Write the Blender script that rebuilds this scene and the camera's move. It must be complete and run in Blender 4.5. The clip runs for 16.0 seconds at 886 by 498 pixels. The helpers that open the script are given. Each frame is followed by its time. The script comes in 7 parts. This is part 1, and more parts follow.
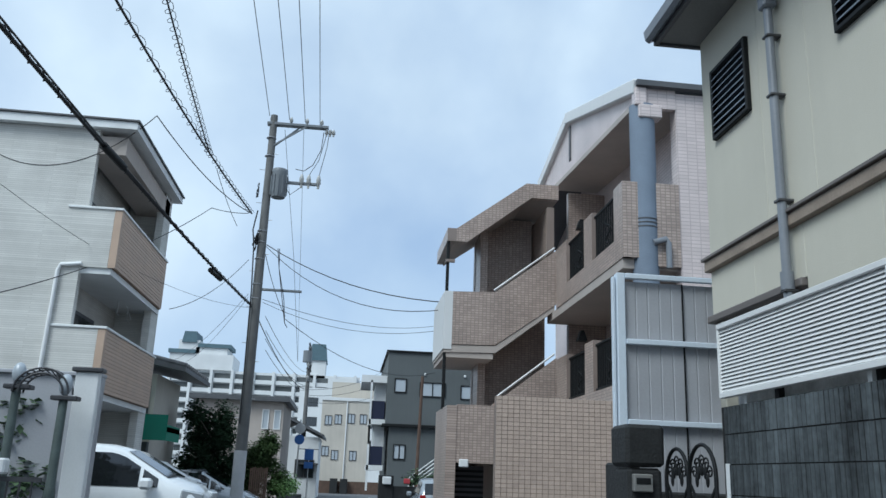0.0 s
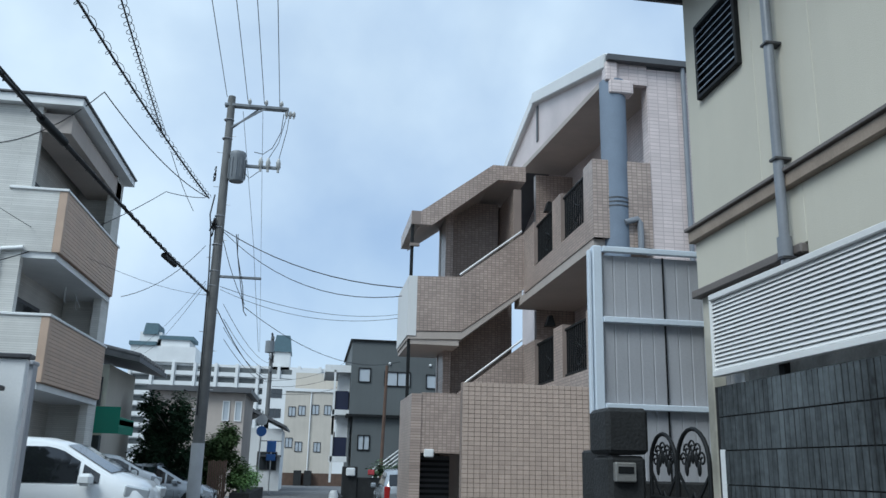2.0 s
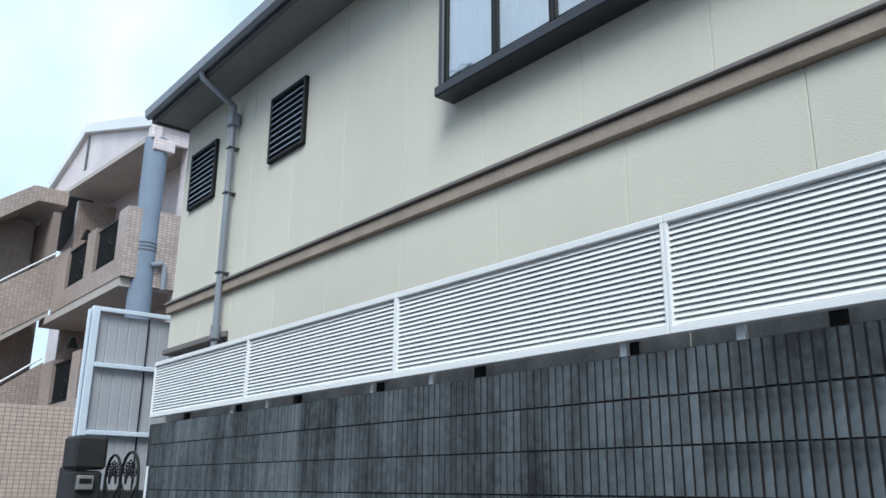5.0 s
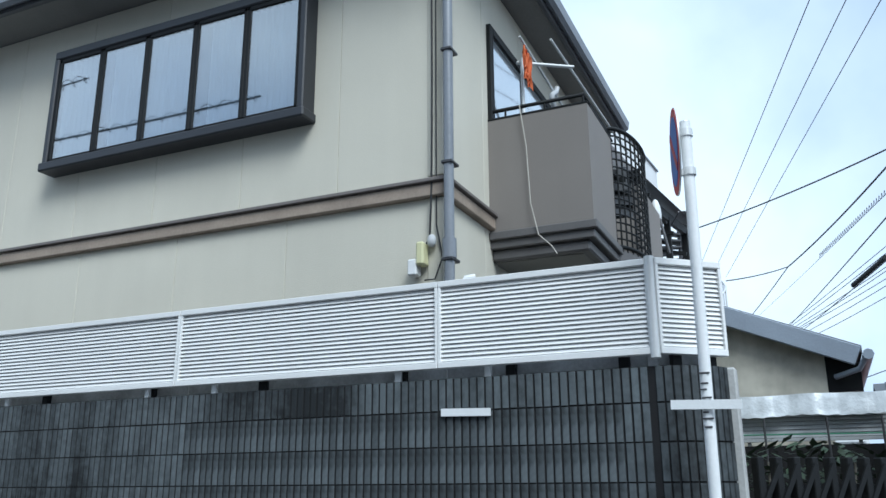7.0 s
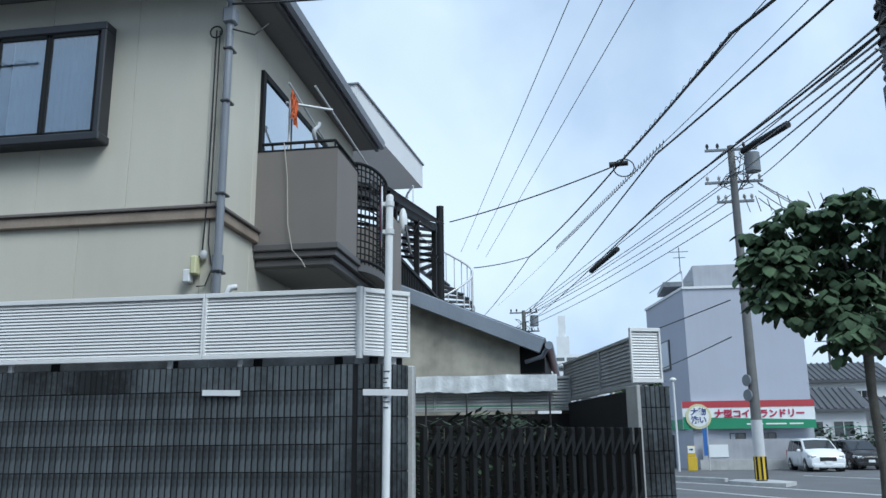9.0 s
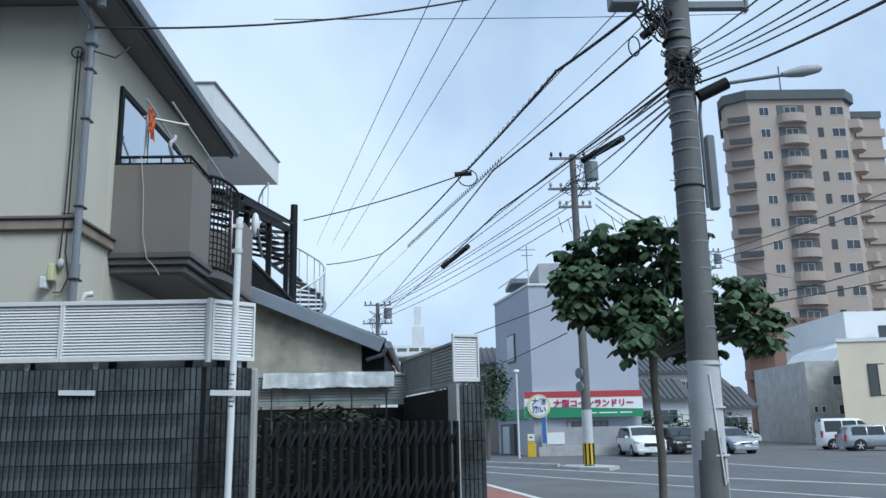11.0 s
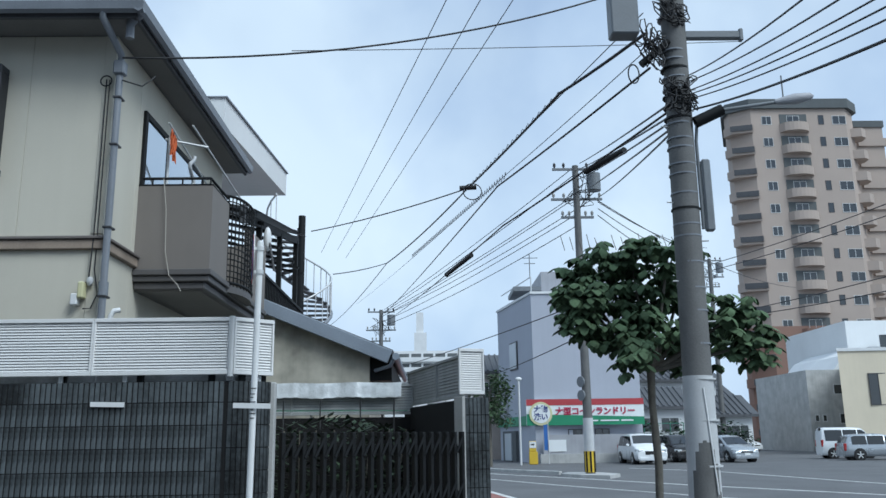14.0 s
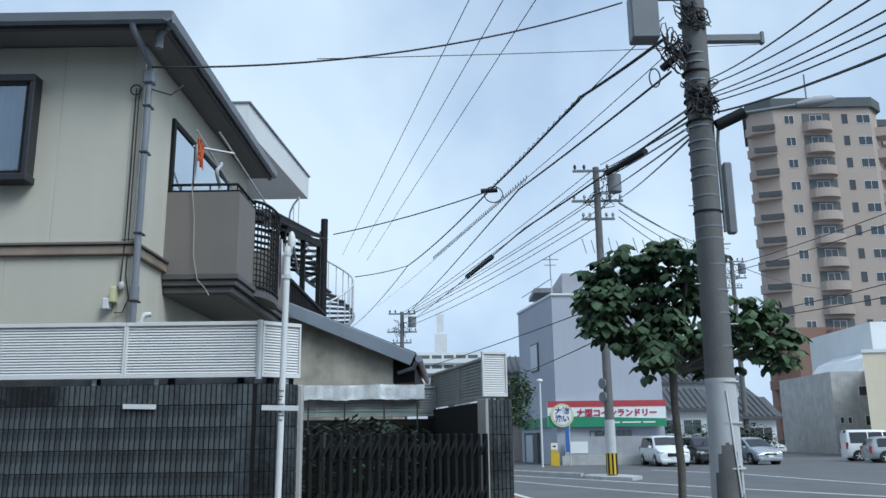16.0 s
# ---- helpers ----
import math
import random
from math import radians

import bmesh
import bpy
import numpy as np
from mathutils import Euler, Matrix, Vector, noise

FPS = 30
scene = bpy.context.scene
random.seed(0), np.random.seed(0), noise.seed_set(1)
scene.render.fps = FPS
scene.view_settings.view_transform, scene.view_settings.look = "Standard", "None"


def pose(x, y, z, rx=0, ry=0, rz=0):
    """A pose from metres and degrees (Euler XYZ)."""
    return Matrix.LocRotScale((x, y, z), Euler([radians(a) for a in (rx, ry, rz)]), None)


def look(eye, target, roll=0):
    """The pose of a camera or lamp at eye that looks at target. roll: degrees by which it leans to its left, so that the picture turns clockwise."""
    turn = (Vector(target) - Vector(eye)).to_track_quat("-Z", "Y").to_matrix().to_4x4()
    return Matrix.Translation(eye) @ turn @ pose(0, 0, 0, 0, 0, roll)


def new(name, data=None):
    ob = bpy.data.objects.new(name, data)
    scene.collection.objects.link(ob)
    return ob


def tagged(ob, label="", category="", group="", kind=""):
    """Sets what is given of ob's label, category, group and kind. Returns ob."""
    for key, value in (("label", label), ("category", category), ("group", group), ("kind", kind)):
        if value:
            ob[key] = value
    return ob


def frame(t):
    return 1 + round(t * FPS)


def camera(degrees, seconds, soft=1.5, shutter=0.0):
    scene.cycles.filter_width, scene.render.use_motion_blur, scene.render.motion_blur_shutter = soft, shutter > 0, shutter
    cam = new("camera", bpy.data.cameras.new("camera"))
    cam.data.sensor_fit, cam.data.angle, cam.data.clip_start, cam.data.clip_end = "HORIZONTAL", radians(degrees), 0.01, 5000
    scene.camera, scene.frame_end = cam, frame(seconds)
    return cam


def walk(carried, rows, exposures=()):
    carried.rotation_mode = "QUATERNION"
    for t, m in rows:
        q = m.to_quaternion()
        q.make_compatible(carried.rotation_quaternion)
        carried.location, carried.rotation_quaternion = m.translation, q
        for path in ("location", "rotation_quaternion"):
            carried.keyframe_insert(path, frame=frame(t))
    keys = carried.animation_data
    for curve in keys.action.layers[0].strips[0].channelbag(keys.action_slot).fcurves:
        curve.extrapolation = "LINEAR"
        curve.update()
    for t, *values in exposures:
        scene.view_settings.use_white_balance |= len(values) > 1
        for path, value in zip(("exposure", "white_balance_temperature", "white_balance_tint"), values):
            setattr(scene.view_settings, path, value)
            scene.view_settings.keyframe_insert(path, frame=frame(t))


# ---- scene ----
cam = camera(56.0, 16.0)
PATH = [
    (0, (1.342, 3.495, 1.555), (1.541, 5.413, 2.083), 2.2),
    (0.5, (1.423, 4.012, 1.572), (1.666, 5.927, 2.093), 1.8),
    (1, (1.442, 4.282, 1.569), (1.699, 6.198, 2.082), 1.6),
    (1.5, (1.456, 4.282, 1.575), (1.716, 6.198, 2.085), 1.4),
    (2, (1.457, 4.224, 1.566), (1.74, 6.137, 2.075), 1.4),
    (2.5, (1.453, 4.015, 1.561), (1.802, 5.916, 2.073), 1.4),
    (3, (1.467, 3.535, 1.554), (1.925, 5.412, 2.072), 1.2),
    (3.5, (1.439, 2.942, 1.554), (2.055, 4.771, 2.081), 1.1),
    (4, (1.385, 2.383, 1.553), (2.189, 4.134, 2.091), 1.0),
    (4.5, (1.24, 1.76, 1.548), (2.247, 3.399, 2.094), 0.8),
    (5, (1.031, 1.169, 1.524), (2.238, 2.663, 2.082), 0.6),
    (5.2, (0.942, 0.929, 1.523), (2.221, 2.359, 2.086), 0.6),
    (7.3, (-0.838, -0.958, 1.491), (0.958, -0.261, 2.028), -0.3),
    (7.5, (-1.031, -1.056, 1.496), (0.787, -0.411, 2.024), -0.2),
    (8, (-1.444, -1.262, 1.494), (0.415, -0.727, 2.003), -0.3),
    (8.5, (-1.88, -1.441, 1.5), (0.015, -1.021, 1.984), -0.2),
    (9, (-2.275, -1.618, 1.488), (-0.351, -1.323, 1.948), -0.6),
    (9.5, (-2.524, -1.758, 1.489), (-0.582, -1.579, 1.932), -0.9),
    (10.2, (-2.939, -1.914, 1.491), (-0.985, -1.873, 1.917), -1.3),
    (12.5, (-3.719, -1.874, 1.556), (-1.769, -1.954, 1.996), -1.0),
    (13, (-3.804, -1.878, 1.554), (-1.854, -1.938, 1.995), -0.9),
    (13.5, (-3.814, -1.853, 1.542), (-1.864, -1.9, 1.987), -1.0),
    (14, (-3.803, -1.84, 1.563), (-1.853, -1.875, 2.007), -0.8),
    (14.5, (-3.808, -1.831, 1.559), (-1.859, -1.855, 2.005), -0.9),
    (15, (-3.893, -1.823, 1.555), (-1.944, -1.835, 2.001), -0.9),
    (15.5, (-3.942, -1.816, 1.566), (-1.993, -1.815, 2.012), -0.8),
    (16, (-3.923, -1.804, 1.566), (-1.974, -1.791, 2.014), -0.7),
]
walk(cam, [(t, look(eye, target, roll)) for t, eye, target, roll in PATH],
     [(0, 0.06, 5850, 3), (2.5, 0.06, 5800, 3), (3.5, 0.16, 5750, 3), (5, 0.64, 5950, 6), (7.5, 0.36, 5750, 4), (9, 0.14, 5750, 4), (10, 0.12, 5680, 4), (12.5, 0.05, 5780, 4), (16, 0.04, 5780, 4)])

# ---- sky and sun: bright overcast with thin blue gaps ----
world = bpy.data.worlds.new("sky")
scene.world = world
world.use_nodes = True
wt = world.node_tree
wt.nodes.clear()
w_out = wt.nodes.new("ShaderNodeOutputWorld")
w_sky = wt.nodes.new("ShaderNodeTexSky")
w_sky.sky_type = "NISHITA"
w_sky.sun_disc = False
w_sky.sun_elevation, w_sky.sun_rotation = radians(48), radians(226)
w_sky.air_density, w_sky.dust_density = 1.0, 1.5
w_clear = wt.nodes.new("ShaderNodeBackground")
w_clear.inputs["Strength"].default_value = 0.13
wt.links.new(w_sky.outputs[0], w_clear.inputs["Color"])
w_noise = wt.nodes.new("ShaderNodeTexNoise")
w_noise.inputs["Scale"].default_value, w_noise.inputs["Detail"].default_value = 2.6, 4.0
w_noise.inputs["Roughness"].default_value, w_noise.inputs["Distortion"].default_value = 0.5, 0.35
w_ramp = wt.nodes.new("ShaderNodeValToRGB")
w_ramp.color_ramp.elements[0].position, w_ramp.color_ramp.elements[0].color = 0.34, (0.72, 0.72, 0.72, 1)
w_ramp.color_ramp.elements[1].position, w_ramp.color_ramp.elements[1].color = 0.62, (1, 1, 1, 1)
wt.links.new(w_noise.outputs["Fac"], w_ramp.inputs["Fac"])
w_noise2 = wt.nodes.new("ShaderNodeTexNoise")
w_noise2.inputs["Scale"].default_value, w_noise2.inputs["Detail"].default_value = 2.4, 6.0
w_tone = wt.nodes.new("ShaderNodeValToRGB")
w_tone.color_ramp.elements[0].position, w_tone.color_ramp.elements[0].color = 0.36, (0.46, 0.57, 0.755, 1)
w_tone.color_ramp.elements[1].position, w_tone.color_ramp.elements[1].color = 0.62, (0.755, 0.84, 0.925, 1)
wt.links.new(w_noise2.outputs["Fac"], w_tone.inputs["Fac"])
w_cloud = wt.nodes.new("ShaderNodeBackground")
w_cloud.inputs["Strength"].default_value = 1.02
wt.links.new(w_tone.outputs["Color"], w_cloud.inputs["Color"])
w_mix = wt.nodes.new("ShaderNodeMixShader")
wt.links.new(w_ramp.outputs["Color"], w_mix.inputs["Fac"])
wt.links.new(w_clear.outputs[0], w_mix.inputs[1])
wt.links.new(w_cloud.outputs[0], w_mix.inputs[2])
wt.links.new(w_mix.outputs[0], w_out.inputs["Surface"])

sun = new("sun", bpy.data.lights.new("sun", "SUN"))
sun.data.energy, sun.data.angle, sun.data.color = 2.3, radians(28), (1.0, 0.995, 0.96)
sun.matrix_world = look((0, 0, 60), (27, 26, 18))


# ---- materials ----
def mat(name, col, rough=0.6, metal=0.0, var=0.18, scale=1.2, fine=45.0, bump=0.15, streak=0.0, rand=0.0, spec=0.5, island=0.0, span=0.3):
    """Noise-varied paint, stone or metal: broad stains, fine grain and a little relief, in metres."""
    m = bpy.data.materials.new(name)
    m.use_nodes = True
    n, ln = m.node_tree.nodes, m.node_tree.links
    b = n["Principled BSDF"]
    b.inputs["Metallic"].default_value = metal
    b.inputs["Specular IOR Level"].default_value = spec
    tc = n.new("ShaderNodeTexCoord")
    big = n.new("ShaderNodeTexNoise")
    big.inputs["Scale"].default_value, big.inputs["Detail"].default_value = scale, 5.0
    small = n.new("ShaderNodeTexNoise")
    small.inputs["Scale"].default_value, small.inputs["Detail"].default_value = fine, 3.0
    ln.new(tc.outputs["Object"], big.inputs["Vector"])
    ln.new(tc.outputs["Object"], small.inputs["Vector"])
    total = n.new("ShaderNodeMath")
    total.operation = "MULTIPLY_ADD"
    total.inputs[1].default_value = 0.45
    ln.new(small.outputs["Fac"], total.inputs[0])
    ln.new(big.outputs["Fac"], total.inputs[2])
    value = total.outputs[0]
    if streak:
        mp = n.new("ShaderNodeMapping")
        mp.inputs["Scale"].default_value = (5.0, 5.0, 0.35)
        ln.new(tc.outputs["Object"], mp.inputs["Vector"])
        st = n.new("ShaderNodeTexNoise")
        st.inputs["Scale"].default_value, st.inputs["Detail"].default_value = 1.0, 4.0
        ln.new(mp.outputs[0], st.inputs["Vector"])
        add = n.new("ShaderNodeMath")
        add.operation = "MULTIPLY_ADD"
        add.inputs[1].default_value = streak
        ln.new(st.outputs["Fac"], add.inputs[0])
        ln.new(value, add.inputs[2])
        value = add.outputs[0]
    mid = 0.725 + 0.5 * streak
    rng = n.new("ShaderNodeMapRange")
    rng.inputs["From Min"].default_value, rng.inputs["From Max"].default_value = mid - span, mid + span
    rng.inputs["To Min"].default_value, rng.inputs["To Max"].default_value = 1 - var, 1 + var
    ln.new(value, rng.inputs["Value"])
    level = rng.outputs[0]
    if rand:
        oi = n.new("ShaderNodeObjectInfo")
        rr = n.new("ShaderNodeMapRange")
        rr.inputs["To Min"].default_value, rr.inputs["To Max"].default_value = 1 - rand, 1 + rand
        ln.new(oi.outputs["Random"], rr.inputs["Value"])
        mu = n.new("ShaderNodeMath")
        mu.operation = "MULTIPLY"
        ln.new(level, mu.inputs[0])
        ln.new(rr.outputs[0], mu.inputs[1])
        level = mu.outputs[0]
    if island:
        gi = n.new("ShaderNodeNewGeometry")
        rr = n.new("ShaderNodeMapRange")
        rr.inputs["To Min"].default_value, rr.inputs["To Max"].default_value = 1 - island, 1 + island
        ln.new(gi.outputs["Random Per Island"], rr.inputs["Value"])
        mu = n.new("ShaderNodeMath")
        mu.operation = "MULTIPLY"
        ln.new(level, mu.inputs[0])
        ln.new(rr.outputs[0], mu.inputs[1])
        level = mu.outputs[0]
    sc = n.new("ShaderNodeVectorMath")
    sc.operation = "SCALE"
    sc.inputs[0].default_value = col
    ln.new(level, sc.inputs["Scale"])
    ln.new(sc.outputs[0], b.inputs["Base Color"])
    rg = n.new("ShaderNodeMapRange")
    rg.inputs["To Min"].default_value, rg.inputs["To Max"].default_value = max(rough - 0.12, 0.02), min(rough + 0.12, 1)
    ln.new(big.outputs["Fac"], rg.inputs["Value"])
    ln.new(rg.outputs[0], b.inputs["Roughness"])
    if bump:
        bp = n.new("ShaderNodeBump")
        bp.inputs["Strength"].default_value, bp.inputs["Distance"].default_value = bump, 0.01
        ln.new(small.outputs["Fac"], bp.inputs["Height"])
        ln.new(bp.outputs[0], b.inputs["Normal"])
    return m


def brickmat(name, col, joint, w, h, gap, axis, var=0.15, rough=0.35, offset=0.0, squash=0.6):
    """Small tiles or siding courses: axis is the wall's normal ("x" or "y")."""
    m = bpy.data.materials.new(name)
    m.use_nodes = True
    n, ln = m.node_tree.nodes, m.node_tree.links
    b = n["Principled BSDF"]
    tc = n.new("ShaderNodeTexCoord")
    sp = n.new("ShaderNodeSeparateXYZ")
    cb = n.new("ShaderNodeCombineXYZ")
    ln.new(tc.outputs["Object"], sp.inputs[0])
    ln.new(sp.outputs["Y" if axis == "x" else "X"], cb.inputs["X"])
    ln.new(sp.outputs["Z"], cb.inputs["Y"])
    br = n.new("ShaderNodeTexBrick")
    br.offset, br.squash = offset, 1.0
    br.inputs["Scale"].default_value = 1.0
    br.inputs["Brick Width"].default_value, br.inputs["Row Height"].default_value = w, h
    br.inputs["Mortar Size"].default_value, br.inputs["Mortar Smooth"].default_value = gap, 0.1
    br.inputs["Color1"].default_value = (*[c * (1 - var) for c in col], 1)
    br.inputs["Color2"].default_value = (*[c * (1 + var) for c in col], 1)
    br.inputs["Mortar"].default_value = (*joint, 1)
    ln.new(cb.outputs[0], br.inputs["Vector"])
    no = n.new("ShaderNodeTexNoise")
    no.inputs["Scale"].default_value, no.inputs["Detail"].default_value = 0.9, 5.0
    ln.new(tc.outputs["Object"], no.inputs["Vector"])
    rr = n.new("ShaderNodeMapRange")
    rr.inputs["From Min"].default_value, rr.inputs["From Max"].default_value = 0.3, 0.7
    rr.inputs["To Min"].default_value, rr.inputs["To Max"].default_value = 0.85, 1.12
    ln.new(no.outputs["Fac"], rr.inputs["Value"])
    sc = n.new("ShaderNodeVectorMath")
    sc.operation = "SCALE"
    ln.new(br.outputs["Color"], sc.inputs[0])
    ln.new(rr.outputs[0], sc.inputs["Scale"])
    ln.new(sc.outputs[0], b.inputs["Base Color"])
    b.inputs["Roughness"].default_value = rough
    bp = n.new("ShaderNodeBump")
    bp.invert = True
    bp.inputs["Strength"].default_value, bp.inputs["Distance"].default_value = squash, 0.006
    ln.new(br.outputs["Fac"], bp.inputs["Height"])
    ln.new(bp.outputs[0], b.inputs["Normal"])
    return m


def glassmat(name, col, rough=0.05, metal=0.0):
    """Dark window glass that mirrors the sky."""
    m = bpy.data.materials.new(name)
    m.use_nodes = True
    n, ln = m.node_tree.nodes, m.node_tree.links
    b = n["Principled BSDF"]
    b.inputs["Base Color"].default_value = (*col, 1)
    b.inputs["Roughness"].default_value = rough
    b.inputs["Metallic"].default_value = metal
    b.inputs["Specular IOR Level"].default_value = 0.9
    no = n.new("ShaderNodeTexNoise")
    no.inputs["Scale"].default_value = 1.5
    tc = n.new("ShaderNodeTexCoord")
    ln.new(tc.outputs["Object"], no.inputs["Vector"])
    bp = n.new("ShaderNodeBump")
    bp.inputs["Strength"].default_value, bp.inputs["Distance"].default_value = 0.05, 0.01
    ln.new(no.outputs["Fac"], bp.inputs["Height"])
    ln.new(bp.outputs[0], b.inputs["Normal"])
    return m


def clearmat(name):
    """A clear pane: see-through with a faint sheen."""
    m = bpy.data.materials.new(name)
    m.use_nodes = True
    n, ln = m.node_tree.nodes, m.node_tree.links
    n.remove(n["Principled BSDF"])
    tr = n.new("ShaderNodeBsdfTransparent")
    tr.inputs[0].default_value = (0.85, 0.9, 0.92, 1)
    gl = n.new("ShaderNodeBsdfGlossy")
    gl.inputs["Roughness"].default_value = 0.02
    lw = n.new("ShaderNodeLayerWeight")
    lw.inputs["Blend"].default_value = 0.55
    mx = n.new("ShaderNodeMixShader")
    ln.new(lw.outputs["Facing"], mx.inputs["Fac"])
    ln.new(tr.outputs[0], mx.inputs[1])
    ln.new(gl.outputs[0], mx.inputs[2])
    ln.new(mx.outputs[0], n["Material Output"].inputs["Surface"])
    return m


